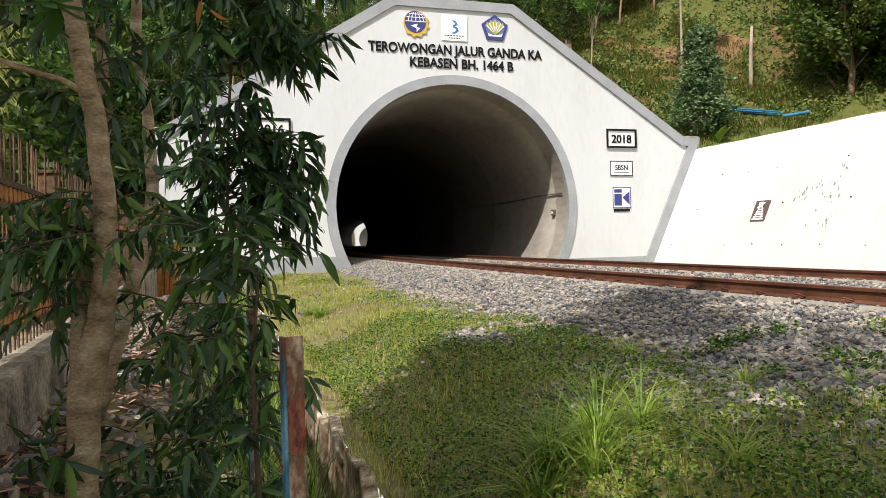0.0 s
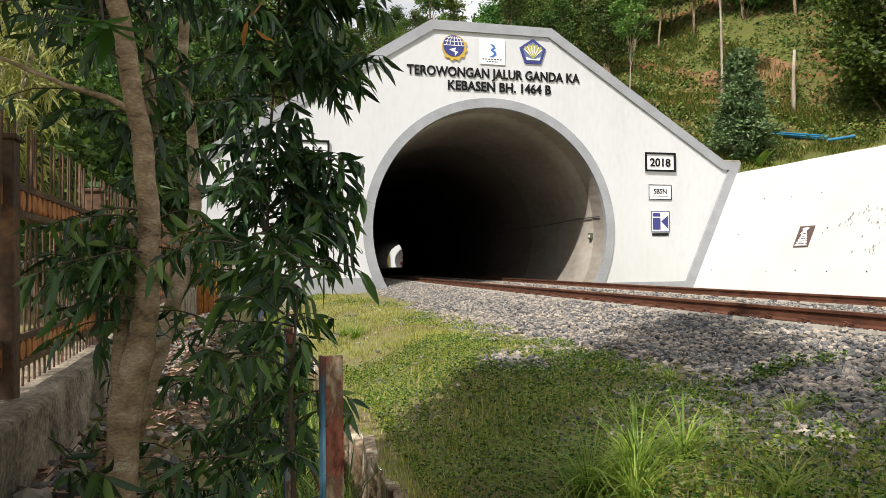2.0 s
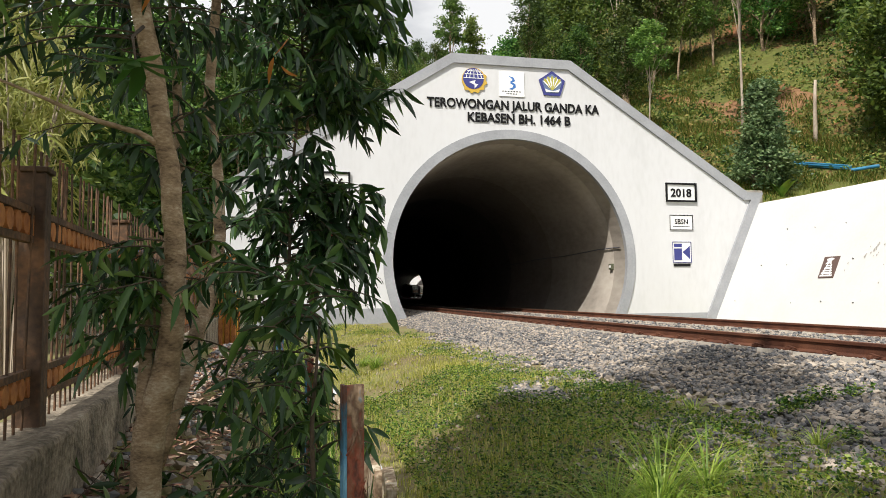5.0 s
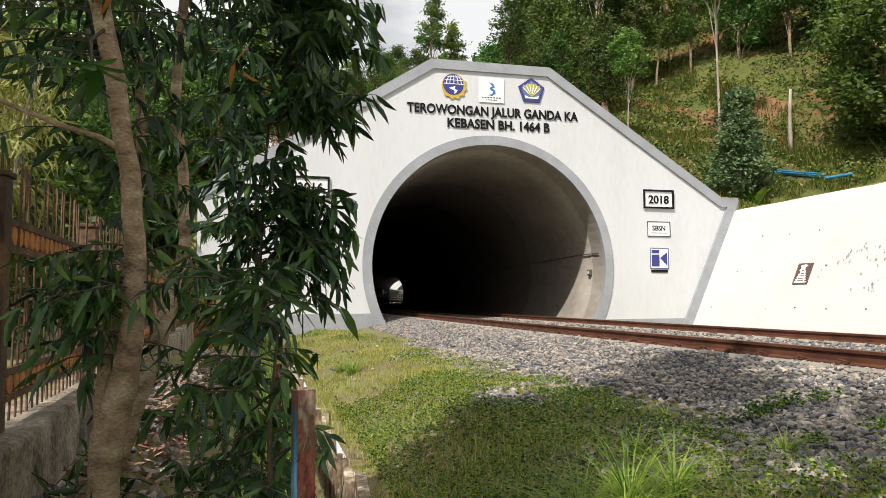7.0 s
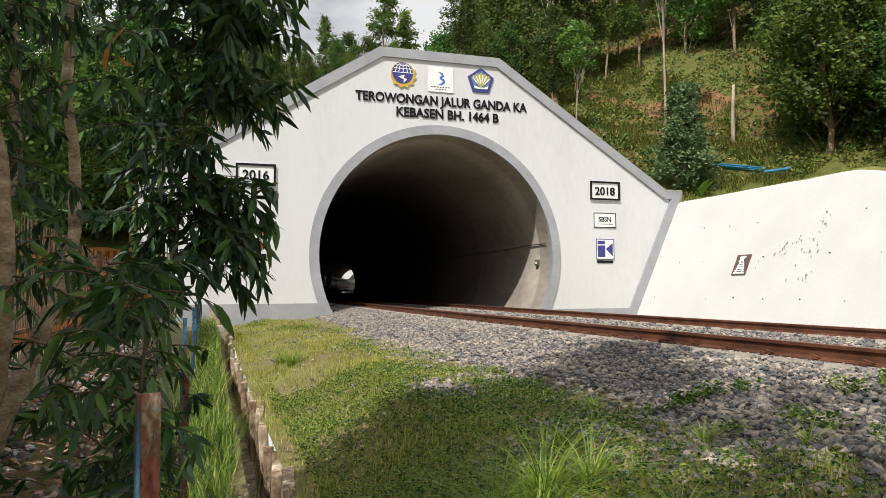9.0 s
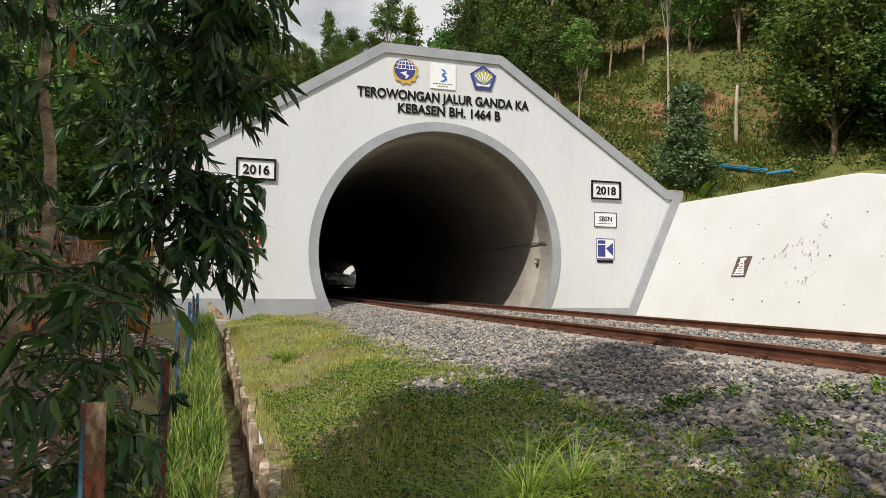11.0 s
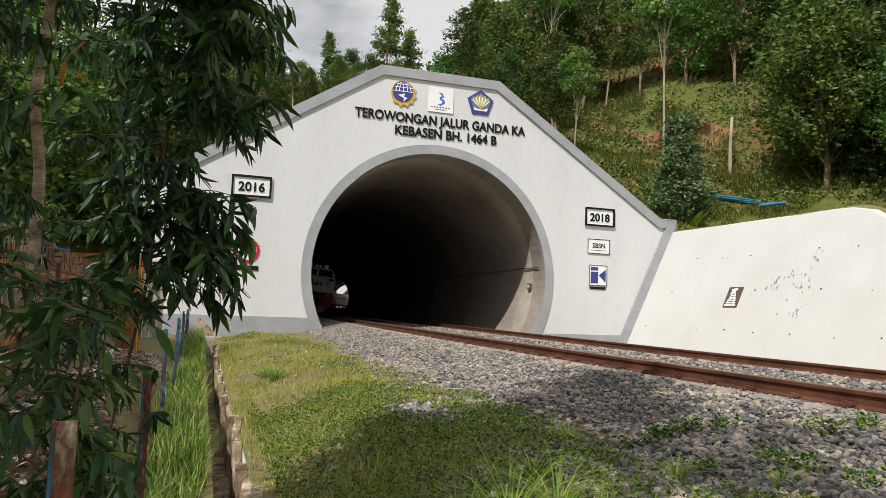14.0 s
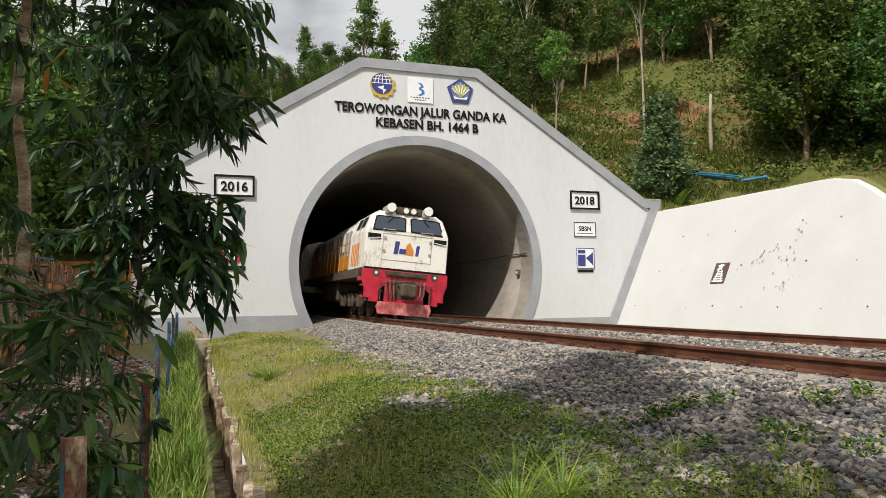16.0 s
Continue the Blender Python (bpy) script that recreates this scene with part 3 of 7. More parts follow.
def small_signs():
    s = empty("name_sign", pose(6.97, -0.002, 3.70))
    tagged(s, "small white rectangular sign with thin black frame", "sign")
    bm = bmesh.new()
    box(bm, -0.50, 0.50, -0.03, 0, -0.29, 0.29)
    part("panel", bm, SIGNWHITE, s)
    bm = bmesh.new()
    frame_bars(bm, -0.51, 0.51, -0.30, 0.30, 0.025, -0.045, -0.03)
    box(bm, -0.36, 0.36, -0.034, -0.03, -0.17, -0.15)
    part("frame", bm, BLACK, s)
    letters("lettering", "SBSN", 0, -0.06, 0.20, 0.58, BLACK, s, -0.034, 0.006, 0.003)
    s = empty("emblem_sign", pose(6.96, -0.002, 2.50))
    tagged(s, "white and dark blue emblem panel in a thin frame", "sign")
    bm = bmesh.new()
    box(bm, -0.40, 0.40, -0.03, 0, -0.38, 0.43)
    part("panel", bm, SIGNWHITE, s)
    bm = bmesh.new()
    box(bm, -0.34, 0.00, -0.036, -0.03, -0.30, 0.17)
    box(bm, -0.34, 0.00, -0.036, -0.03, 0.22, 0.36)
    prism(bm, [(0.03, 0.03), (0.35, 0.27), (0.35, -0.27)], -0.036, -0.03)
    part("emblem", bm, BLUE, s)
    bm = bmesh.new()
    frame_bars(bm, -0.41, 0.41, -0.39, 0.44, 0.022, -0.045, -0.03)
    part("frame", bm, BLUE, s)
    bm = bmesh.new()
    box(bm, -0.36, 0.36, -0.03, 0, -0.54, -0.44)
    part("caption_bar", bm, BLACK, s)
    # three badges under the ridge
    s = empty("badge", pose(-1.50, -0.002, 8.98))
    tagged(s, "round gold and blue badge with globe lines and cog rim", "badge", "badges over the mouth")
    bm = bmesh.new()
    n = 48
    prism(bm, [((0.46 + (0.06 if (k // 2) % 2 and (k < 4 or k > 27) else 0)) * math.cos(2 * math.pi * k / n), (0.46 + (0.06 if (k // 2) % 2 and (k < 4 or k > 27) else 0)) * math.sin(2 * math.pi * k / n)) for k in range(n)], -0.05, 0)
    part("rim", bm, GOLD, s)
    bm = bmesh.new()
    prism(bm, [(0.40 * math.cos(2 * math.pi * k / 32) - 0.02, 0.045 + 0.40 * math.sin(2 * math.pi * k / 32)) for k in range(32)], -0.062, -0.05)
    part("disc", bm, BLUE, s)
    bm = bmesh.new()
    for zz in (0.06, 0.21, 0.33):
        w = math.sqrt(0.40 ** 2 - (zz - 0.03) ** 2)
        box(bm, -w, w, -0.07, -0.062, zz - 0.012, zz + 0.012)
    for k in (-1.0, -0.55, 0.0, 0.55, 1.0):
        prism(bm, [(k * 0.30 - 0.014, 0.07), (k * 0.30 + 0.014, 0.07), (k * 0.25 + 0.014, 0.26), (k * 0.12 + 0.012, 0.40), (k * 0.12 - 0.012, 0.40), (k * 0.25 - 0.014, 0.26)], -0.069, -0.062)
    prism(bm, [(-0.2, -0.10), (0.06, -0.02), (0.03, -0.14), (0.16, -0.18), (0.02, -0.34), (0.02, -0.20)], -0.07, -0.062)
    part("globe_grid", bm, SIGNWHITE, s)
    s = empty("badge", pose(0.0, -0.002, 8.90))
    tagged(s, "square white badge with a blue and green bird curve", "badge", "badges over the mouth")
    bm = bmesh.new()
    box(bm, -0.50, 0.50, -0.04, 0, -0.48, 0.48)
    part("panel", bm, SIGNWHITE, s)
    bm = bmesh.new()
    prism(bm, [(-0.12, 0.30), (0.06, 0.26), (0.13, 0.12), (0.02, 0.06), (0.14, 0.0), (0.16, -0.12), (0.02, -0.22), (-0.14, -0.20), (0.02, -0.13), (0.06, -0.05), (-0.06, 0.02), (-0.06, 0.10), (0.04, 0.16)], -0.046, -0.04)
    part("bird", bm, make_mat("azure", (0.04, 0.16, 0.45), 0.5), s)
    bm = bmesh.new()
    for zz, w in ((-0.29, 0.40), (-0.38, 0.22)):
        for i in range(7):
            a = -w + 2 * w * i / 7
            box(bm, a, a + 2 * w / 7 * 0.6, -0.045, -0.04, zz - 0.017, zz + 0.017)
    part("caption", bm, BLACK, s)["kind"] = "stuff"
    s = empty("badge", pose(1.62, -0.002, 8.97))
    tagged(s, "five-sided blue badge with golden petals", "badge", "badges over the mouth")
    pent = [(0.56 * math.sin(2 * math.pi * k / 5), 0.53 * math.cos(2 * math.pi * k / 5)) for k in range(5)]
    bm = bmesh.new()
    prism(bm, pent, -0.05, 0)
    part("shield", bm, BLUE, s)
    bm = bmesh.new()
    prism(bm, [(x * 0.78, z * 0.78) for x, z in pent], -0.056, -0.05)
    part("field", bm, make_mat("slate_blue", (0.12, 0.17, 0.30), 0.5), s)
    bm = bmesh.new()
    for a in (-36, -18, 0, 18, 36):
        c, q = math.cos(radians(a)), math.sin(radians(a))
        prism(bm, [(x * c + z * q, -x * q + z * c - 0.24) for x, z in ((0, 0), (0.062, 0.2), (0.058, 0.50), (0, 0.58), (-0.058, 0.50), (-0.062, 0.2))], -0.064 - 0.002 * (a + 36) / 18, -0.056)
    part("petal_fan", bm, make_mat("petal_yellow", (0.40, 0.37, 0.07), 0.5), s)
    bm = bmesh.new()
    for a in (-45, -27, -9, 9, 27, 45):
        c, q = math.cos(radians(a)), math.sin(radians(a))
        prism(bm, [(x * c + z * q, -x * q + z * c - 0.24) for x, z in ((0, 0.1), (0.022, 0.3), (0.018, 0.50), (-0.018, 0.50), (-0.022, 0.3))], -0.078, -0.056)
    part("petal_line", bm, SIGNWHITE, s)
    bm = bmesh.new()
    prism(bm, [(-0.26, -0.30), (0.26, -0.30), (0.30, -0.18), (0.1, -0.25), (-0.1, -0.25), (-0.30, -0.18)], -0.075, -0.05)
    part("ribbon", bm, SIGNWHITE, s)
    # round ban sign on the left
    s = empty("ban_sign", pose(-6.85, -0.002, 2.72))
    tagged(s, "round red and white prohibition sign with a black plate", "sign")
    bm = bmesh.new()
    prism(bm, [(0.44 * math.cos(2 * math.pi * k / 36), 0.44 * math.sin(2 * math.pi * k / 36)) for k in range(36)], -0.03, 0)
    part("rim", bm, RED, s)
    bm = bmesh.new()
    prism(bm, [(0.33 * math.cos(2 * math.pi * k / 36), 0.33 * math.sin(2 * math.pi * k / 36)) for k in range(36)], -0.036, -0.03)
    part("disc", bm, SIGNWHITE, s)
    bm = bmesh.new()
    prism(bm, [(-0.28, 0.20), (-0.20, 0.28), (0.28, -0.20), (0.20, -0.28)], -0.042, -0.036)
    part("bar", bm, RED, s)
    bm = bmesh.new()
    box(bm, -0.42, 0.42, -0.03, 0, -0.68, -0.52)
    part("plate", bm, BLACK, s)
    # small plaque on the sloping wall, small box on the lining
    tilt = math.degrees(math.atan2(2.33, 5.11))
    s = empty("plaque", Matrix.Translation((9.195, -5.30, 1.71)) @ pose(0, 0, 0, 0, 0, -90) @ pose(0, 0, 0, -tilt, 0, 0))
    tagged(s, "small dark brown plaque with a white drawing on the sloping wall", "plaque")
    bm = bmesh.new()
    box(bm, -0.34, 0.34, -0.04, 0.05, -0.39, 0.39, 0.01)
    part("panel", bm, make_mat("brown_plaque", (0.10, 0.06, 0.05), 0.6), s)
    bm = bmesh.new()
    for k in range(5):
        w = 0.27 - 0.035 * k
        box(bm, -w, w, -0.046, -0.04, -0.34 + 0.09 * k, -0.285 + 0.09 * k)
        for sx in (-1, 1):
            prism(bm, [(sx * (w * 0.6), -0.34 + 0.09 * k), (sx * (w * 0.6 + 0.05), -0.34 + 0.09 * k), (sx * (w * 0.5 + 0.04), -0.25 + 0.09 * k), (sx * w * 0.5, -0.25 + 0.09 * k)], -0.045, -0.04)
    prism(bm, [(-0.20, 0.10), (-0.02, 0.13), (0.08, 0.10), (0.05, 0.22), (0.16, 0.30), (0.02, 0.34), (-0.18, 0.30), (-0.12, 0.20)], -0.046, -0.04)
    part("drawing", bm, SIGNWHITE, s)
    s = empty("wall_box", pose(4.55, 1.3, 2.0))
    tagged(s, "small dark switch box on the tunnel lining", "box")
    bm = bmesh.new()
    box(bm, -0.05, 0.10, -0.13, 0.13, -0.12, 0.12, 0.015)
    part("case", bm, make_mat("box_green", (0.09, 0.10, 0.06), 0.6), s)
    bm = bmesh.new()
    box(bm, -0.06, -0.05, -0.07, 0.07, -0.05, 0.05)
    part("cover", bm, SIGNWHITE, s)
    # cable along the lining
    bm = bmesh.new()
    pts = []
    for i in range(24):
        y = 0.4 + i * 2.2
        pts.append((line_x(y) + 4.50, y, 2.74 + 0.03 * math.sin(i * 1.7)))
    tube(bm, pts, 0.022, 6)
    c = part("cable", bm, make_mat("cable_grey", (0.08, 0.08, 0.10), 0.5))
    tagged(c, "thin grey cable run along the tunnel wall", "cable")


small_signs()


# ---- the train ----
LOCO_WHITE = varied("loco_white", [(0.33, (0.30, 0.22, 0.15)), (0.41, (0.60, 0.55, 0.46)), (0.48, (0.76, 0.73, 0.66)), (0.7, (0.80, 0.78, 0.73))], 2.2, 16.0, 0.4, 0.06, spec=0.5, stretch=(1, 1, 0.5))
ORANGE = varied("loco_orange", [(0.3, (0.45, 0.17, 0.03)), (0.6, (0.62, 0.25, 0.04))], 2, 20, 0.45, 0.0)
UNDER = varied("underframe_grime", [(0.3, (0.025, 0.02, 0.017)), (0.5, (0.07, 0.05, 0.035)), (0.7, (0.16, 0.10, 0.06))], 4, 40, 0.8, 0.4)
PLOUGH = varied("scuffed_red", [(0.34, (0.22, 0.06, 0.05)), (0.5, (0.52, 0.12, 0.11)), (0.68, (0.66, 0.32, 0.28))], 5.0, 30.0, 0.6, 0.1)
HOSE = varied("dusty_hose", [(0.3, (0.05, 0.04, 0.03)), (0.5, (0.14, 0.11, 0.08)), (0.7, (0.28, 0.23, 0.17))], 6, 40, 0.8, 0.3)
GLASS = make_mat("dark_glass", (0.03, 0.04, 0.06), 0.08, 0.0, 0.8)
LENS = make_mat("lamp_lens", (0.75, 0.75, 0.72), 0.15, 0.0, 0.7)
DULL = varied("roof_grey", [(0.3, (0.25, 0.24, 0.22)), (0.7, (0.42, 0.40, 0.37))], 3, 30, 0.6, 0.1)


def slabs(bm, sections):
    """Loft closed (x, z) outlines at depths: sections of (y, outline)."""
    rings = [[bm.verts.new((x, y, z)) for x, z in o] for y, o in sections]
    n = len(rings[0])
    for a, b in zip(rings, rings[1:]):
        for k in range(n):
            bm.faces.new((a[k], b[k], b[(k + 1) % n], a[(k + 1) % n]))
    bm.faces.new(rings[0])
    bm.faces.new(rings[-1][::-1])
    bmesh.ops.recalc_face_normals(bm, faces=bm.faces[:])


def disc(bm, x, y, z, r, depth, seg=20):
    prism(bm, [(x + r * math.cos(2 * math.pi * k / seg), z + r * math.sin(2 * math.pi * k / seg)) for k in range(seg)], y - depth, y)


def bogie(parent, y, axles, name="bogie"):
    b = empty(name, pose(0, y, 0))
    b.parent = parent
    for sx in (-1, 1):
        bm = bmesh.new()
        span = axles[-1] + 0.7
        box(bm, sx * 0.80 - 0.07, sx * 0.80 + 0.07, axles[0] - 0.7, span, 0.50, 0.78, 0.03)
        for a in axles:
            box(bm, sx * 0.90 - 0.10, sx * 0.90 + 0.08, a - 0.17, a + 0.17, 0.30, 0.60, 0.03)
            for o in (-0.32, 0.32):
                tube(bm, [(sx * 0.88, a + o, 0.42), (sx * 0.88, a + o, 0.74)], 0.09, 10)
        part("side_frame", bm, UNDER, b)
    bm = bmesh.new()
    prism_pts = [(0.46 * math.cos(2 * math.pi * k / 24), 0.46 * math.sin(2 * math.pi * k / 24)) for k in range(24)]
    for sx in (-1, 1):
        va = [bm.verts.new((sx * 0.60, p, q)) for p, q in prism_pts]
        vb = [bm.verts.new((sx * 0.48, p, q)) for p, q in prism_pts]
        bm.faces.new(va)
        bm.faces.new(vb[::-1])
        for k in range(24):
            bm.faces.new((va[k], vb[k], vb[(k + 1) % 24], va[(k + 1) % 24]))
    tube(bm, [(-0.55, 0, 0), (0.55, 0, 0)], 0.08, 10)
    bmesh.ops.recalc_face_normals(bm, faces=bm.faces[:])
    me = mesh_of("wheelset", bm, UNDER)
    for a in axles:
        w = new("wheelset", me)
        w.parent, w.matrix_basis = b, pose(0, a, 0.46)
    return b


def build_loco():
    L = empty("locomotive")
    tagged(L, "white diesel locomotive with red lower front and orange side stripes", "locomotive")
    low = [(-1.32, 1.50), (1.32, 1.50), (1.32, 2.62), (1.27, 2.80), (1.13, 3.34), (0.92, 3.52), (-0.92, 3.52), (-1.13, 3.34), (-1.27, 2.80), (-1.32, 2.62)]
    face = [(-1.29, 1.50), (1.29, 1.50), (1.29, 2.62), (1.23, 2.72), (1.10, 3.28), (0.88, 3.46), (-0.88, 3.46), (-1.10, 3.28), (-1.23, 2.72), (-1.29, 2.62)]
    bm = bmesh.new()
    # the upper front leans back above the waist
    rings = []
    for y, o, lean in ((0.0, face, 0.0), (0.05, low, 0.0), (2.6, low, 1.0)):
        ring = []
        for x, z in o:
            back_y = y if lean else y + max(0.0, z - 2.70) * 0.28
            ring.append(bm.verts.new((x, back_y, z)))
        rings.append(ring)
    n = len(low)
    for a, b in zip(rings, rings[1:]):
        for k in range(n):
            bm.faces.new((a[k], b[k], b[(k + 1) % n], a[(k + 1) % n]))
    f = rings[0]
    bm.faces.new((f[0], f[1], f[2], f[9]))
    bm.faces.new((f[9], f[2], f[3], f[8]))
    bm.faces.new((f[8], f[3], f[4], f[7]))
    bm.faces.new((f[7], f[4], f[5], f[6]))
    bm.faces.new(rings[-1][::-1])
    bmesh.ops.recalc_face_normals(bm, faces=bm.faces[:])
    part("cab", bm, LOCO_WHITE, L)
    lean = math.atan(0.28)

    def on_front(x, z, out=0.0):
        return (x, max(0.0, z - 2.70) * 0.28 - out, z)
    for sx in (-1, 1):
        outline = [(0.12, 2.74), (1.08, 2.70), (1.06, 2.82), (0.98, 3.22), (0.90, 3.27), (0.16, 3.27), (0.11, 3.22)]
        for nm, grow, out, mat in (("window_frame", 0.045, 0.012, BLACK), ("windscreen", 0.0, 0.022, GLASS)):
            cx, cz = 0.59, 3.0
            pts = [on_front(sx * (x + math.copysign(grow, x - cx)), z + math.copysign(grow, z - cz), out) for x, z in outline]
            bm = bmesh.new()
            a = [bm.verts.new(p) for p in pts]
            b = [bm.verts.new((p[0], p[1] + 0.03, p[2])) for p in pts]
            bm.faces.new(a)
            bm.faces.new(b[::-1])
            for k in range(len(a)):
                bm.faces.new((a[k], b[k], b[(k + 1) % len(a)], a[(k + 1) % len(a)]))
            bmesh.ops.recalc_face_normals(bm, faces=bm.faces[:])
            part(nm, bm, mat, L)
        bm = bmesh.new()
        tube(bm, [on_front(sx * 0.50, 3.25, 0.05), on_front(sx * 0.66, 3.02, 0.04)], 0.012, 5)
        part("wiper", bm, BLACK, L)
        # recessed handle niche, side window, big white roof lamp, low lamp
        bm = bmesh.new()
        box(bm, sx * 1.05 - 0.20, sx * 1.05 + 0.20, -0.008, 0.02, 2.40, 2.56)
        part("niche", bm, BLACK, L)
        bm = bmesh.new()
        tube(bm, [(sx * 0.86, -0.03, 2.44), (sx * 1.22, -0.03, 2.40)], 0.015, 6)
        tube(bm, [(sx * 0.40, -0.03, 2.68), (sx * 0.42, -0.05, 2.72), (sx * 0.78, -0.05, 2.72), (sx * 0.80, -0.03, 2.68)], 0.012, 6)
        part("handrail", bm, LOCO_WHITE, L)
        bm = bmesh.new()
        for y0, y1 in ((0.55, 1.15), (1.35, 1.95)):
            a = [bm.verts.new((sx * x, y, z)) for x, y, z in ((1.285, y0, 2.80), (1.285, y1, 2.80), (1.165, y1, 3.28), (1.165, y0, 3.28))]
            bm.faces.new(a)
        part("side_window", bm, GLASS, L)
        bm = bmesh.new()
        disc(bm, sx * 0.59, 0.10, 3.66, 0.14, 0.12, 24)
        part("roof_lamp", bm, LENS, L)
        bm = bmesh.new()
        box(bm, sx * 0.59 - 0.16, sx * 0.59 + 0.10, 0.11, 0.6, 3.40, 3.72, 0.03)
        part("roof_box", bm, DULL, L)
        lamp = empty("low_lamp", pose(sx * 0.93, -0.02, 1.36))
        lamp.parent = L
        bm = bmesh.new()
        disc(bm, 0, 0, 0, 0.11, 0.10, 20)
        part("ring", bm, UNDER, lamp)
        bm = bmesh.new()
        disc(bm, 0, -0.10, 0, 0.045, 0.015, 20)
        part("lens", bm, LENS, lamp)
        # red skirt with stepped outline and step plates
        bm = bmesh.new()
        pts = [(0.62, 1.46), (1.34, 1.46), (1.34, 1.10), (1.25, 0.85), (1.25, 0.60), (1.08, 0.60), (1.08, 0.48), (0.80, 0.48), (0.80, 0.85), (0.62, 1.0)]
        prism(bm, [(sx * x, z) for x, z in pts], -0.10, -0.04)
        box(bm, sx * 1.10 - 0.19, sx * 1.10 + 0.19, -0.04, 0.55, 0.60, 0.64)
        box(bm, sx * 1.10 - 0.19, sx * 1.10 + 0.19, -0.04, 0.55, 0.95, 0.99)
        box(bm, sx * 1.31 - 0.02, sx * 1.31 + 0.02, -0.06, 0.75, 1.10, 1.48)
        part("skirt", bm, RED, L)
        bm = bmesh.new()
        for k in range(9):
            tube(bm, [(sx * 0.78 + 0.03 * (k % 2), -0.16, 1.12 - k * 0.065), (sx * 0.78 + 0.03 * ((k + 1) % 2), -0.17, 1.06 - k * 0.065)], 0.018, 5)
        part("chain", bm, UNDER, L)
        bm = bmesh.new()
        for k in range(3):
            x = sx * (0.36 + 0.12 * k)
            tube(bm, [(x, -0.10, 1.12), (x, -0.20, 1.0), (x * 0.98, -0.22, 0.78), (x * 0.9, -0.16, 0.62)], 0.022, 6)
            box(bm, x - 0.03, x + 0.03, -0.17, -0.10, 1.06, 1.16, 0.008)
        part("brake_hose", bm, HOSE, L)
    bm = bmesh.new()
    box(bm, -0.62, 0.62, -0.10, -0.04, 0.50, 1.46)
    part("front_sheet", bm, RED, L)
    bm = bmesh.new()
    box(bm, -0.62, 0.66, -0.14, -0.10, 1.28, 1.44, 0.01)
    for k in range(7):
        disc(bm, -0.52 + 0.17 * k, -0.14, 1.36, 0.055, 0.05, 12)
    part("socket_rail", bm, UNDER, L)
    bm = bmesh.new()
    box(bm, -1.30, 1.30, -0.02, 0.03, 1.44, 1.53)
    part("sill", bm, BLACK, L)
    bm = bmesh.new()
    prism(bm, [(-0.80, 0.13), (0.80, 0.13), (0.86, 0.34), (0.80, 0.50), (-0.80, 0.50), (-0.86, 0.34)], -0.22, -0.12)
    part("snow_plough", bm, PLOUGH, L, "scuffed pinkish red plough plate")
    bm = bmesh.new()
    box(bm, -0.34, 0.34, -0.115, -0.10, 0.62, 1.18, 0.005)
    part("coupler_pocket", bm, UNDER, L)
    bm = bmesh.new()
    box(bm, -0.16, 0.16, -0.62, -0.1, 0.72, 1.02, 0.05)
    box(bm, -0.25, 0.25, -0.72, -0.50, 0.68, 1.06, 0.06)
    tube(bm, [(-0.35, -0.2, 1.12), (0, -0.45, 1.15), (0.35, -0.2, 1.12)], 0.02, 6)
    part("coupler", bm, UNDER, L)
    bm = bmesh.new()
    box(bm, -0.40, 0.44, 0.15, 0.55, 3.44, 3.74, 0.04)
    part("lamp_housing", bm, UNDER, L)
    for x in (-0.10, 0.14):
        lamp = empty("headlight", pose(x, 0.15, 3.60))
        lamp.parent = L
        bm = bmesh.new()
        disc(bm, 0, 0, 0, 0.115, 0.05, 20)
        part("ring", bm, UNDER, lamp)
        bm = bmesh.new()
        disc(bm, 0, -0.05, 0, 0.085, 0.012, 20)
        part("lens", bm, LENS, lamp)
    # nose door outline and the painted emblem
    bm = bmesh.new()
    frame_bars(bm, -0.78, 0.78, 1.78, 2.60, 0.012, -0.012, 0.0)
    for x in (-0.72, 0.72):
        for z in (2.05, 2.45):
            box(bm, x - 0.03, x + 0.03, -0.03, 0.0, z - 0.04, z + 0.04)
    part("nose_door", bm, DULL, L)
    for nm, mat, polys in (("emblem", BLUE, ([(-0.42, 1.98), (-0.28, 1.98), (-0.24, 2.38), (-0.38, 2.38)], [(-0.25, 2.0), (-0.04, 2.0), (-0.02, 2.16), (-0.23, 2.16)], [(0.27, 1.98), (0.37, 1.98), (0.40, 2.30), (0.30, 2.30)])),
                           ("emblem", ORANGE, ([(-0.05, 1.98), (0.20, 1.98), (0.22, 2.12), (0.08, 2.38), (-0.02, 2.30)],))):
        bm = bmesh.new()
        for p in polys:
            prism(bm, p, -0.008, 0.0)
        part(nm, bm, mat, L, "painted emblem of blue and orange strokes")
    # hood, walkway, tank, bogies
    hood = [(-1.12, 1.55), (1.12, 1.55), (1.12, 2.90), (0.95, 3.22), (-0.95, 3.22), (-1.12, 2.90)]
    bm = bmesh.new()
    slabs(bm, [(2.6, hood), (14.4, hood)])
    part("hood", bm, LOCO_WHITE, L)
    for sx in (-1, 1):
        for k in range(16):
            bm = bmesh.new()
            y = 2.85 + 0.70 * k
            box(bm, sx * 1.125 - 0.01, sx * 1.125 + 0.01, y, y + 0.55, 1.75, 2.95 if k % 3 else 2.3)
            part("hood_door", bm, DULL, L)
    bm = bmesh.new()
    for sx in (-1, 1):
        box(bm, sx * 1.145 - 0.012, sx * 1.145 + 0.012, 2.62, 14.3, 1.60, 2.10)
        for k in range(5):
            box(bm, sx * 1.325 - 0.012, sx * 1.325 + 0.012, 0.9 + 0.28 * k, 1.02 + 0.28 * k, 1.6, 2.3)
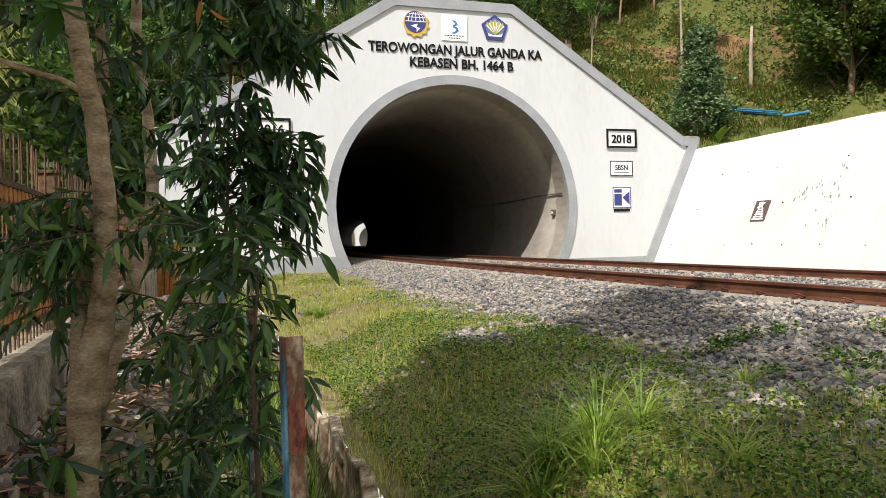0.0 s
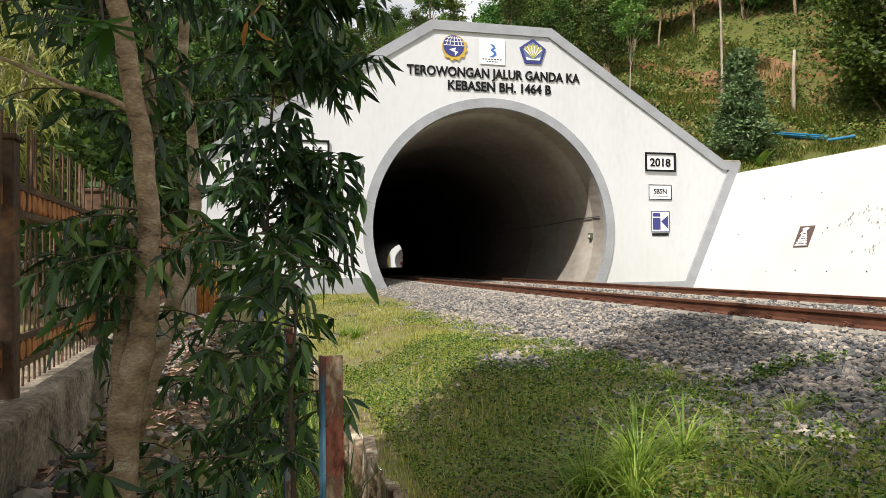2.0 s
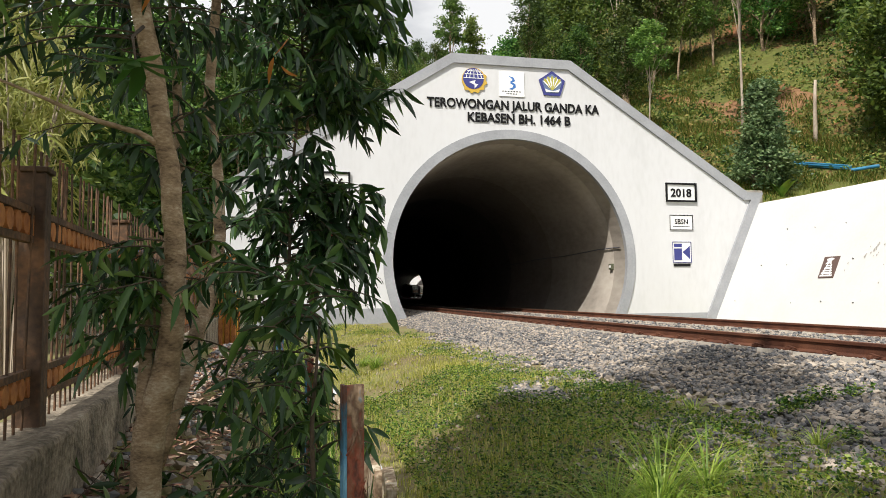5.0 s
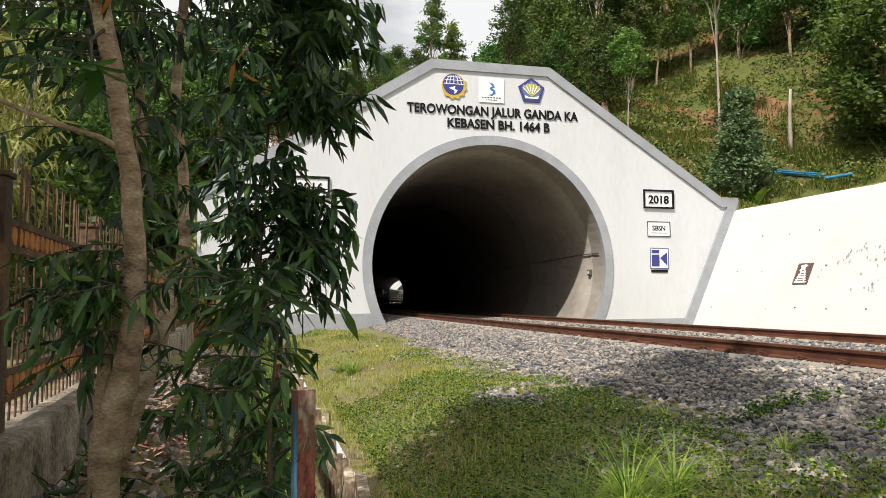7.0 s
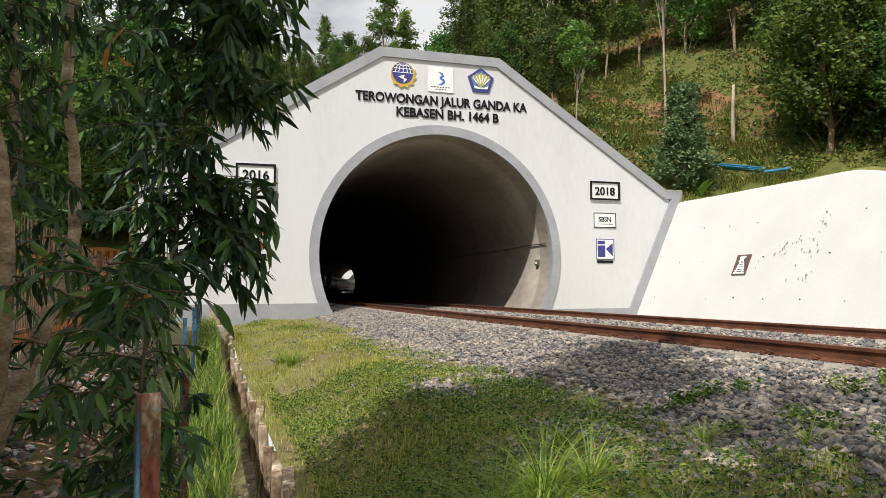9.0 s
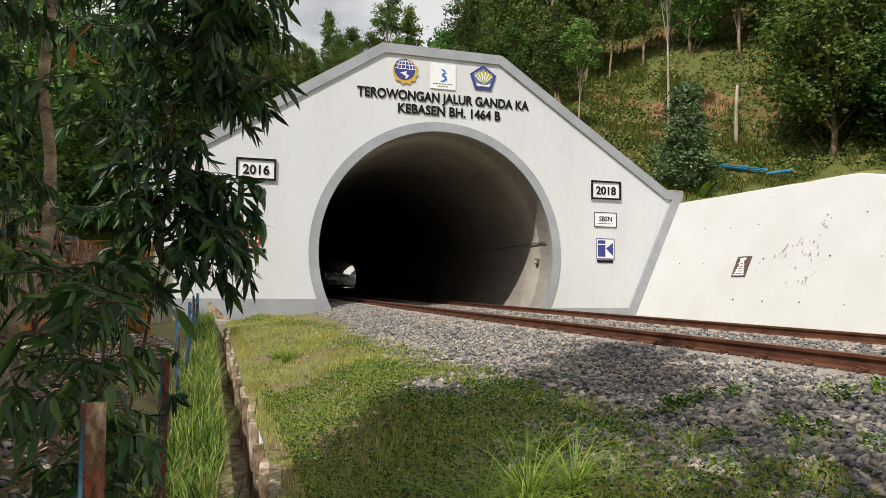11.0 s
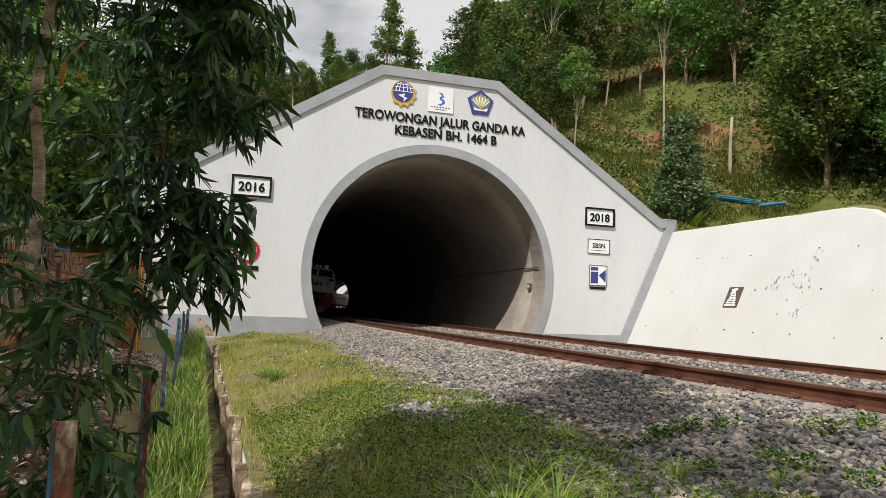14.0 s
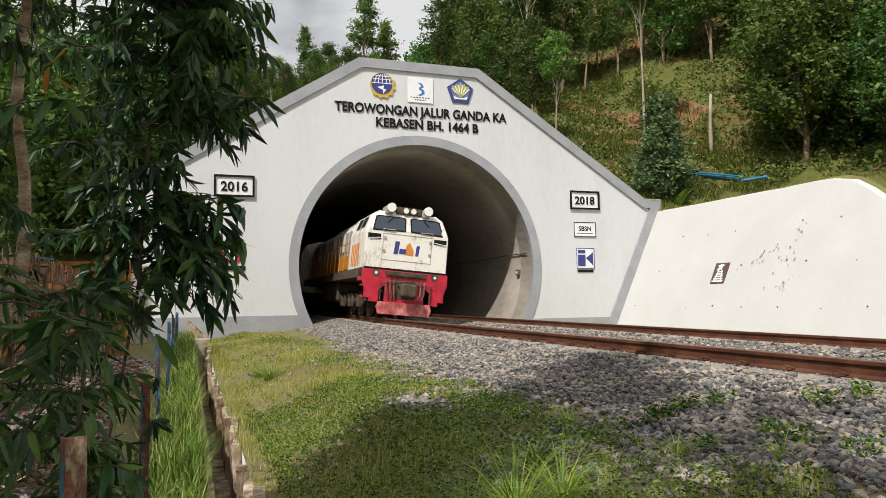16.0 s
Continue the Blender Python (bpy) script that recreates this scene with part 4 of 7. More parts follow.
    part("stripe", bm, ORANGE, L, "orange side stripe")
    bm = bmesh.new()
    for sx in (-1, 1):
        for k in range(12):
            tube(bm, [(sx * 1.30, 2.8 + k, 1.5), (sx * 1.30, 2.8 + k, 2.45)], 0.018, 5)
        tube(bm, [(sx * 1.30, 2.8, 2.45), (sx * 1.30, 13.8, 2.45)], 0.018, 5)
    part("side_rail", bm, ORANGE, L)
    bm = bmesh.new()
    box(bm, -1.33, 1.33, 0.1, 15.2, 1.22, 1.50)
    box(bm, -1.15, 1.15, 5.8, 9.6, 0.45, 1.22, 0.12)
    part("underframe", bm, UNDER, L)
    bm = bmesh.new()
    box(bm, -0.8, 0.8, 4.0, 9.0, 3.22, 3.40, 0.05)
    for k in range(3):
        disc(bm, 0, 10.5 + k * 1.2, 3.22, 0.1, 0.2, 12)
    part("roof_gear", bm, DULL, L)
    bogie(L, 2.2, (0.0, 1.6, 3.2))
    bogie(L, 10.0, (0.0, 1.6, 3.2))
    # everything above the waist sits a little lower
    for ch in L.children:
        if ch.data and ch.name.split(".")[0] not in ("hood", "hood_door", "roof_gear"):
            lamp = ch.name.startswith("roof_lamp")
            for v in ch.data.vertices:
                if lamp:
                    v.co.z -= 0.25
                elif v.co.z > 2.7:
                    v.co.z = 2.7 + (v.co.z - 2.7) * 0.74
        elif ch.name.startswith("headlight"):
            ch.location.z = 2.7 + (ch.location.z - 2.7) * 0.74
    return L


def build_coach():
    C = empty("passenger_coach")
    tagged(C, "white passenger coach with dark windows and orange waist stripe", "coach", "coaches of the train")
    sec = [(-1.44, 0.95), (1.44, 0.95), (1.48, 1.6), (1.46, 2.9), (1.22, 3.40), (0.6, 3.62), (-0.6, 3.62), (-1.22, 3.40), (-1.46, 2.9), (-1.48, 1.6)]
    bm = bmesh.new()
    slabs(bm, [(0.0, sec), (20.0, sec)])
    part("body", bm, LOCO_WHITE, C)
    bm = bmesh.new()
    for sx in (-1, 1):
        box(bm, sx * 1.487 - 0.01, sx * 1.487 + 0.01, 0.2, 19.8, 1.25, 1.62)
    part("stripe", bm, ORANGE, C, "orange waist stripe")
    bm = bmesh.new()
    box(bm, -0.72, 0.72, 0.5, 1.3, 1.8, 2.7, 0.1)
    for v in bm.verts:
        v.co.x *= 0.02
    win = mesh_of("window", bm, GLASS)
    for sx in (-1, 1):
        for k in range(11):
            w = new("window", win)
            w.parent, w.matrix_basis = C, pose(sx * 1.475, 0.9 + 1.6 * k, 0.0)
    bm = bmesh.new()
    box(bm, -0.45, 0.45, -0.18, 0.0, 1.1, 3.1, 0.05)
    part("gangway", bm, UNDER, C)
    bm = bmesh.new()
    box(bm, -1.3, 1.3, 0.2, 19.8, 0.75, 0.95)
    box(bm, -1.0, 1.0, 7.0, 12.5, 0.35, 0.75)
    part("underframe", bm, UNDER, C)
    bogie(C, 2.2, (0.0, 2.2))
    bogie(C, 15.6, (0.0, 2.2))
    return C


def rail_point(y):
    """The left track's middle at rail level."""
    h = heading(y)
    return Vector((line_x(y) - 2.0 * math.cos(h), y + 2.0 * math.sin(h), 0.3475 + rise(y)))


def rail_pose(y, length):
    """Pose of a vehicle whose front is at y, its ends on the track."""
    a, b = rail_point(y + 0.15 * length), rail_point(y + 0.85 * length)
    d = (b - a).normalized()
    yaw = math.degrees(math.atan2(-d.x, d.y))
    pitch = math.degrees(math.asin(d.z))
    p = a - d * 0.15 * length
    return pose(p.x, p.y, p.z) @ pose(0, 0, 0, 0, 0, yaw) @ pose(0, 0, 0, pitch, 0, 0) @ pose(0, 0, 0, 0, CANT, 0)


LOCO = build_loco()
COACHES = [build_coach()]
for _ in range(7):
    COACHES.append(copy_thing(COACHES[0], pose(0, 0, 0)))


def train_front(t):
    s = 15.0 - t
    return 10.9 + 15.6 * s - 0.158 * s * abs(s)


def motions():
    times = [0.5 * k for k in range(33)]
    walk(LOCO, [(t, rail_pose(train_front(t), 15.5)) for t in times])
    for k, c in enumerate(COACHES):
        walk(c, [(t, rail_pose(train_front(t) + 16.2 + 20.6 * k, 20.0)) for t in times])


# ---- drain, posts, fence ----
DRAINMAT = varied("earthy_drain_concrete", [(0.34, (0.07, 0.045, 0.028)), (0.44, (0.20, 0.135, 0.085)), (0.53, (0.36, 0.28, 0.19)), (0.62, (0.56, 0.49, 0.38))], 5.0, 22.0, 0.95, 1.0, stretch=(1, 1, 0.6))
def build_drain():
    d = empty("drain_channel")
    tagged(d, "cracked open concrete drain channel beside the turf", "drain")
    rng = random.Random(4)
    for x0, x1, top in ((-7.83, -7.74, 0.0), (-8.20, -8.10, -0.04)):
        y = -24.0
        while y < -1.0:
            ln = rng.uniform(0.45, 1.0) if y < -17 else rng.uniform(0.7, 1.4)
            bm = bmesh.new()
            z = ground_z((x0 + x1) / 2 + (0.15 if x0 > -8 else -0.1), y + ln / 2) + top + rng.uniform(-0.06, 0.03)
            tilt = rng.uniform(-0.05, 0.03)
            wedge = rng.uniform(-0.16, 0.05)
            box(bm, x0 + tilt, x1 + tilt, y, y + ln - 0.02, z - 0.75, z + 0.03, 0.012)
            for v in bm.verts:
                f = (v.co.y - y) / ln
                v.co += Vector((noise.noise(v.co * 3) * 0.02 + (0.07 * (f - 0.5) if v.co.z > z - 0.3 else 0), 0, noise.noise(v.co * 2 + Vector((5, 0, 0))) * 0.03 + (wedge * f if v.co.z > z - 0.3 else 0)))
            part("side_slab", bm, DRAINMAT, d)
            y += ln
    bm = bmesh.new()
    box(bm, -8.14, -7.74, -24.0, -0.6, -1.32, -1.22)
    part("bed", bm, DRAINMAT, d)
    bm = bmesh.new()
    box(bm, -8.45, -7.55, -1.35, -0.55, -1.4, -0.22, 0.03)
    part("head_block", bm, CONCRETE, d)
    bm = bmesh.new()
    prism(bm, [(-8.3, -0.25), (-7.62, -0.25), (-8.22, 0.35), (-8.3, 0.35)], -0.62, -0.5)
    part("splash_wall", bm, DRAINMAT, d)


build_drain()
POSTMAT = varied("rusted_post", [(0.38, (0.035, 0.016, 0.012)), (0.45, (0.17, 0.045, 0.025)), (0.52, (0.12, 0.075, 0.05)), (0.58, (0.30, 0.21, 0.14)), (0.64, (0.10, 0.24, 0.34))], 12.0, 55.0, 0.85, 0.9, stretch=(1, 1, 0.5))
POSTBLUE = varied("flaking_blue", [(0.40, (0.07, 0.028, 0.018)), (0.47, (0.02, 0.075, 0.12)), (0.57, (0.045, 0.15, 0.25)), (0.68, (0.14, 0.30, 0.42))], 12.0, 55.0, 0.7, 0.6, stretch=(1, 1, 0.4))


def angle_post(x, y, z0, z1, w, lean=0.0):
    p = empty("fence_post", pose(x, y, z0, lean, lean * 0.7, 12))
    tagged(p, "rusty steel angle post with flaking blue paint", "post", "posts along the drain")
    h = z1 - z0
    bm = bmesh.new()
    box(bm, -w, w, -0.008, 0.0, 0.0, h, 0.001)
    for v in bm.verts:
        v.co.z += 0.006 * noise.noise(Vector((v.co.x * 60, 0, 3))) if v.co.z > h * 0.5 else 0
    part("front_leg", bm, POSTMAT if w < 0.02 else POSTBLUE, p)
    bm = bmesh.new()
    box(bm, -w - 0.007, -w, -0.008, w * 0.9, 0.0, h, 0.001)
    part("side_leg", bm, POSTBLUE, p, "flaking light blue paint")
    if w < 0.02:
        # barbed wire wound about the post
        bm = bmesh.new()
        turn = [(1.25 * w * math.cos(k * 0.7) - 0.003, 1.1 * w * math.sin(k * 0.7) + 0.004, h * (0.62 + 0.009 * k + 0.012 * math.sin(k * 1.7))) for k in range(36)]
        tube(bm, turn, 0.0016, 5)
        for k in range(2, 36, 4):
            x0, y0, zz = turn[k]
            tube(bm, [(x0 * 0.8, y0 * 0.8, zz - 0.012), (x0 * 1.3, y0 * 1.3, zz + 0.014)], 0.0012, 4)
            tube(bm, [(x0 * 0.8, y0 * 0.8, zz + 0.012), (x0 * 1.35, y0 * 1.35, zz - 0.008)], 0.0012, 4)
        part("barbed_wire", bm, POSTMAT, p, "rusty barbed wire wound round the post")
    return p


POSTS = [(-8.478, -24.497, 0.752, 0.0175), (-8.48, -22.28, 0.62, 0.016), (-8.60, -16.9, 0.62, 0.0205), (-8.58, -14.0, 0.66, 0.0205), (-8.60, -11.4, 0.62, 0.0205), (-8.61, -9.0, 0.64, 0.0205), (-8.61, -6.5, 0.66, 0.0205), (-8.60, -4.4, 0.70, 0.0205), (-8.58, -2.2, 0.66, 0.0205)]
for i, (x, y, z, w) in enumerate(POSTS):
    angle_post(x, y, low_ground(x, y) - 0.1, z, w, (0, 0.5, -1, 1.5, -1.2, 2.0, -2, 1, 0)[i])


def barbed(k, z):
    bm = bmesh.new()
    pts = []
    for (x0, y0, *_), (x1, y1, *_) in zip(POSTS, POSTS[1:]):
        for s in range(8):
            f = s / 8
            pts.append((x0 + (x1 - x0) * f, y0 + (y1 - y0) * f - 0.012, z - 0.10 * math.sin(math.pi * f) + 0.01 * math.sin(17 * f + k)))
    tube(bm, pts, 0.003, 4)
    for p, q in zip(pts, pts[1:]):
        for f in (0.25, 0.75):
            c = Vector(p).lerp(Vector(q), f)
            tube(bm, [c - Vector((0.012, 0.004, 0.012)), c + Vector((0.012, 0.004, 0.012))], 0.0022, 3)
    w = part("barbed_wire", bm, RUST)
    tagged(w, "slack rusty strand of barbed wire between the posts", "wire", "strands along the drain")


for k, z in enumerate((0.45, 0.12)):
    barbed(k, z)

FENCE_Y = [-24.95 + 1.85 * k for k in range(10)]
FENCE_Z = 0.47
FENCEMAT = varied("rusty_fence", [(0.32, (0.04, 0.026, 0.018)), (0.5, (0.095, 0.055, 0.032)), (0.66, (0.21, 0.105, 0.05))], 5.0, 40.0, 0.75, 0.25)
FENCEORANGE = varied("rusty_disc", [(0.35, (0.26, 0.09, 0.03)), (0.6, (0.52, 0.21, 0.06))], 8.0, 40.0, 0.7, 0.15)
MOSSY = varied("damp_concrete", [(0.36, (0.09, 0.075, 0.055)), (0.48, (0.21, 0.175, 0.13)), (0.58, (0.34, 0.285, 0.215)), (0.7, (0.48, 0.42, 0.33))], 5.0, 40.0, 0.95, 0.8)


def fence_x(y):
    return -9.46 - 0.042 * (y + 23.42)


def build_fence():
    rng = random.Random(8)
    pl = empty("plinth_wall")
    tagged(pl, "low rough concrete plinth wall under the fence", "wall")
    fence = empty("yard_fence")
    tagged(fence, "rusty steel yard fence of thin bars with rows of discs", "fence")
    ln = 1.85
    bm = bmesh.new()
    tube(bm, [(0, 0, 0.01), (0, 0, 1.0)], 0.005, 5)
    bar = mesh_of("bar", bm, FENCEMAT)
    bm = bmesh.new()
    tube(bm, [(-0.012, 0, 0), (0.012, 0, 0)], 0.037, 10)
    coin = mesh_of("disc", bm, FENCEORANGE)
    bm = bmesh.new()
    box(bm, -0.015, 0.015, 0.05, ln - 0.05, -0.012, 0.012)
    rail = mesh_of("rail", bm, FENCEMAT)
    for y0 in FENCE_Y:
        x0, x1 = fence_x(y0), fence_x(y0 + ln)
        yaw = math.degrees(math.atan2(-(x1 - x0), ln))
        m = pose(x0, y0, FENCE_Z, 0, 0, yaw)
        bm = bmesh.new()
        box(bm, -0.14, 0.14, 0.004, ln - 0.004, -1.25, 0.0, 0.02)
        bmesh.ops.subdivide_edges(bm, edges=bm.edges[:], cuts=3, use_grid_fill=True)
        for v in bm.verts:
            v.co += Vector((noise.noise(v.co * 3 + Vector((y0, 0, 0))), 0, noise.noise(v.co * 2.3 + Vector((0, y0, 5))))) * 0.03
        part("plinth_block", bm, MOSSY, pl, m=m)
        f = empty("panel", m)
        f.parent = fence
        for z in (0.10, 0.20, 0.66, 0.76):
            o = new("rail", rail)
            o.parent, o.matrix_basis = f, pose(0, 0, z)
        n = int(ln / 0.085)
        for k in range(n):
            if k:
                o = new("bar", bar)
                o.parent, o.matrix_basis = f, pose(0, ln * k / n, 0, rng.gauss(0, 0.6), rng.gauss(0, 0.6), 0)
            for z in (0.15, 0.71):
                o = new("disc", coin)
                o.parent, o.matrix_basis = f, pose(0, ln * (k + 0.5) / n, z)
        bm = bmesh.new()
        box(bm, -0.045, 0.045, -0.045, 0.045, 0.0, 0.90, 0.006)
        box(bm, -0.055, 0.055, -0.055, 0.055, 0.90, 0.92, 0.004)
        part("post", bm, FENCEMAT, f)


build_fence()


# ---- sheds beyond the fence ----
def build_yard():
    s = empty("zinc_fence", pose(-12.4, -4.5, 0, 0, 0, 10))
    tagged(s, "pale corrugated sheet hoarding behind the trees", "hoarding")
    pale = varied("pale_sheet", [(0.3, (0.45, 0.41, 0.34)), (0.6, (0.66, 0.62, 0.55))], 1.0, 12.0, 0.6, 0.1, stretch=(1, 1, 0.2))
    for k in range(9):
        bm = bmesh.new()
        a = [bm.verts.new((-4 + k * 0.8 + 0.1 * j, 0.05 * (j % 2), -0.7)) for j in range(9)]
        b = [bm.verts.new((-4 + k * 0.8 + 0.1 * j, 0.05 * (j % 2), 1.9 + 0.05 * (k % 3))) for j in range(9)]
        for j in range(8):
            bm.faces.new((a[j], a[j + 1], b[j + 1], b[j]))
        bmesh.ops.solidify(bm, geom=bm.faces[:], thickness=0.01)
        part("sheet", bm, pale, s)
    t = empty("tarpaulin_roof", pose(-14.2, -3.0, 1.9, 0, 4, 12))
    tagged(t, "bright blue plastic sheet roof on poles", "shelter")
    tarp = varied("blue_tarp", [(0.3, (0.03, 0.14, 0.45)), (0.6, (0.06, 0.25, 0.62))], 3, 20, 0.5, 0.2)
    bm = bmesh.new()
    box(bm, -2.2, 2.2, -1.4, 1.4, 0.42, 0.47)
    part("sheet", bm, tarp, t)
    for x in (-2, 2):
        for y in (-1.2, 1.2):
            bm = bmesh.new()
            tube(bm, [(x, y, -2.6), (x, y, 0.42)], 0.04, 8)
            part("pole", bm, CONCRETE, t)
    b = empty("gate_barrier", pose(-10.55, -8.6, 0.74, 0, 0, -20))
    tagged(b, "stack of rusty orange and yellow steel gate frames", "gate")
    yel = varied("yellow_paint", [(0.35, (0.50, 0.22, 0.02)), (0.6, (0.72, 0.45, 0.05))], 3, 30, 0.6, 0.1)
    for k in range(3):
        bm = bmesh.new()
        frame_bars(bm, -1.05, 1.05, -1.18, 1.15, 0.09, 0.10 * k, 0.10 * k + 0.06)
        for j in range(11):
            box(bm, -0.88 + j * 0.17, -0.80 + j * 0.17, 0.10 * k, 0.10 * k + 0.05, -1.09, 1.06)
        part("gate_frame", bm, FENCEORANGE if k != 1 else yel, b)


build_yard()


def build_hill_props():
    """Blue pipes and a small concrete block on the terrace above the wing wall."""
    blue = varied("blue_pipe", [(0.3, (0.015, 0.10, 0.20)), (0.6, (0.035, 0.21, 0.36))], 3, 30, 0.5, 0.05)
    p = empty("pipe_stack")
    tagged(p, "stack of blue plastic pipes lying on the grassy slope", "pipes")
    for k in range(6):
        bm = bmesh.new()
        x0, y0, x1, y1 = 15.7, 3.9, 17.9, 3.1
        z0, z1 = ground_z(x0, y0) + 0.12, ground_z(x1, y1) + 0.12
        o = 0.13 * (k % 2)
        tube(bm, [(x0 + o - 0.3 * (k > 1), y0 + o, z0 + 0.08 * (k // 2)), (x1 + o, y1 + o, z1 + 0.08 * (k // 2))], 0.042, 8)
        part("pipe", bm, blue, p)
    bm = bmesh.new()
    tube(bm, [(17.5, 2.7, ground_z(17.5, 2.7) + 0.25), (18.6, 2.2, ground_z(18.6, 2.2) + 0.6)], 0.08, 8)
    part("bent_pipe", bm, blue, p)
    bm = bmesh.new()
    box(bm, 10.0, 11.1, 0.5, 1.0, 4.3, 5.15, 0.03)
    c = part("marker_block", bm, CONCRETE)
    tagged(c, "plain weathered concrete block behind the portal's end", "block")


build_hill_props()


# ---- vegetation ----
LEAF = leafy("acacia_leaf", [(0.25, (0.009, 0.026, 0.012)), (0.48, (0.023, 0.062, 0.019)), (0.68, (0.052, 0.12, 0.027)), (0.86, (0.125, 0.20, 0.038))], rough=0.36, through_light=0.22)
LEAF_ONE = leafy("acacia_leaf_single", [(0.25, (0.009, 0.026, 0.012)), (0.48, (0.023, 0.062, 0.019)), (0.68, (0.052, 0.12, 0.027)), (0.86, (0.125, 0.20, 0.038))], per="object", rough=0.36, through_light=0.22)
LEAF_BIG = leafy("fresh_leaf", [(0.25, (0.02, 0.07, 0.014)), (0.6, (0.05, 0.14, 0.025)), (0.86, (0.12, 0.23, 0.04))], per="object", rough=0.36, through_light=0.4)
LEAF_OLD = leafy("withered_leaf", [(0.3, (0.30, 0.09, 0.02)), (0.6, (0.42, 0.18, 0.04))], rough=0.5, through_light=0.4)
BARK = varied("grey_brown_bark", [(0.33, (0.07, 0.046, 0.028)), (0.43, (0.19, 0.134, 0.08)), (0.54, (0.30, 0.22, 0.138)), (0.67, (0.46, 0.395, 0.29))], 10.0, 75.0, 0.85, 0.8, stretch=(1, 1, 2.0), depth=0.006)
TWIG = varied("dark_twig", [(0.35, (0.030, 0.024, 0.016)), (0.6, (0.085, 0.062, 0.040))], 8.0, 60.0, 0.85, 0.2)
PALEBARK = varied("pale_bark", [(0.3, (0.22, 0.17, 0.13)), (0.6, (0.45, 0.38, 0.30))], 3.0, 20.0, 0.9, 0.3, stretch=(1, 1, 0.4))
WOODS = leafy("woodland_leaf", [(0.25, (0.024, 0.062, 0.011)), (0.45, (0.062, 0.135, 0.021)), (0.62, (0.115, 0.20, 0.032)), (0.85, (0.22, 0.30, 0.06))], rough=0.6, through_light=0.36, tree_hue=True)
WOODS_GREY = leafy("grey_green_leaf", [(0.25, (0.035, 0.078, 0.03)), (0.5, (0.105, 0.175, 0.065)), (0.8, (0.25, 0.33, 0.15))], rough=0.5, through_light=0.25)
WOODS_LIGHT = leafy("woodland_leaf_light", [(0.25, (0.04, 0.08, 0.014)), (0.5, (0.095, 0.165, 0.026)), (0.8, (0.21, 0.28, 0.055))], rough=0.6, through_light=0.3, tree_hue=True)
SCRUB = leafy("scrub_leaf", [(0.22, (0.025, 0.060, 0.010)), (0.45, (0.073, 0.140, 0.019)), (0.62, (0.15, 0.22, 0.034)), (0.82, (0.31, 0.25, 0.075))], rough=0.7, through_light=0.25, amount=0.75)
GRASS = leafy("grass_blade", [(0.22, (0.18, 0.21, 0.035)), (0.42, (0.34, 0.345, 0.055)), (0.64, (0.44, 0.44, 0.095)), (0.88, (0.60, 0.53, 0.22))], rough=0.6, through_light=0.45, amount=0.85)
WEED = leafy("weed_leaf", [(0.20, (0.018, 0.062, 0.009)), (0.48, (0.085, 0.185, 0.020)), (0.8, (0.27, 0.34, 0.048))], rough=0.5, through_light=0.3, amount=0.95)

TALL = leafy("tall_grass_blade", [(0.22, (0.10, 0.18, 0.025)), (0.45, (0.22, 0.34, 0.045)), (0.7, (0.36, 0.45, 0.08)), (0.9, (0.50, 0.48, 0.17))], rough=0.5, through_light=0.45, amount=0.5)

VERGE = leafy("verge_grass_blade", [(0.22, (0.045, 0.105, 0.013)), (0.45, (0.12, 0.23, 0.026)), (0.7, (0.24, 0.35, 0.05)), (0.9, (0.44, 0.44, 0.14))], rough=0.5, through_light=0.4, amount=0.9)

npr = np.random.RandomState(7)


def unit(v):
    return v / (np.linalg.norm(v, axis=1, keepdims=True) + 1e-9)


def leaf_field(base, axis, side, length, width, droop=0.25):
    """Pointed, folded leaves: each a strip of six quads' worth of vertices along its axis."""
    n = len(base)
    up = np.cross(side, axis)
    bend = npr.uniform(-0.42, 0.42, n)
    ts = (0.0, 0.22, 0.55, 0.82, 1.0)
    ws = (0.10, 0.85, 1.0, 0.55, 0.02)
    verts = np.zeros((n, 15, 3))
    for i, (t, w) in enumerate(zip(ts, ws)):
        c = base + axis * (length * t)[:, None] - np.array([0, 0, 1.0]) * (length * droop * t * t)[:, None]
        c = c + side * (length * bend * t * t)[:, None]
        o = side * (width * w * 0.5)[:, None]
        verts[:, 3 * i] = c - o + up * (width * w * 0.12)[:, None]
        verts[:, 3 * i + 1] = c
        verts[:, 3 * i + 2] = c + o + up * (width * w * 0.12)[:, None]
    quad = []
    for i in range(4):
        a = 3 * i
        quad += [(a, a + 1, a + 4, a + 3), (a + 1, a + 2, a + 5, a + 4)]
    quad = np.array(quad)
    faces = (quad[None] + (np.arange(n) * 15)[:, None, None]).reshape(-1, 4)
    return verts.reshape(-1, 3), faces


def card_field(centre, size, tilt=1.0):
    """Small bent leaf-sprays, each of three pointed blades."""
    n = len(centre)
    vs, fs = [], []
    for b in range(3):
        d = unit(npr.normal(size=(n, 3)) * np.array([1, 1, tilt]))
        s = unit(np.cross(d, npr.normal(size=(n, 3))))
        L = size * npr.uniform(0.6, 1.1, n)
        c = centre + npr.normal(size=(n, 3)) * size[:, None] * 0.35
        q = np.stack([c - d * (L * 0.5)[:, None], c + s * (L * 0.26)[:, None], c + d * (L * 0.55)[:, None], c - s * (L * 0.26)[:, None]], 1)
        vs.append(q.reshape(-1, 3))
        fs.append(np.arange(n * 4).reshape(n, 4) + b * n * 4)
    return np.concatenate(vs), np.concatenate(fs)


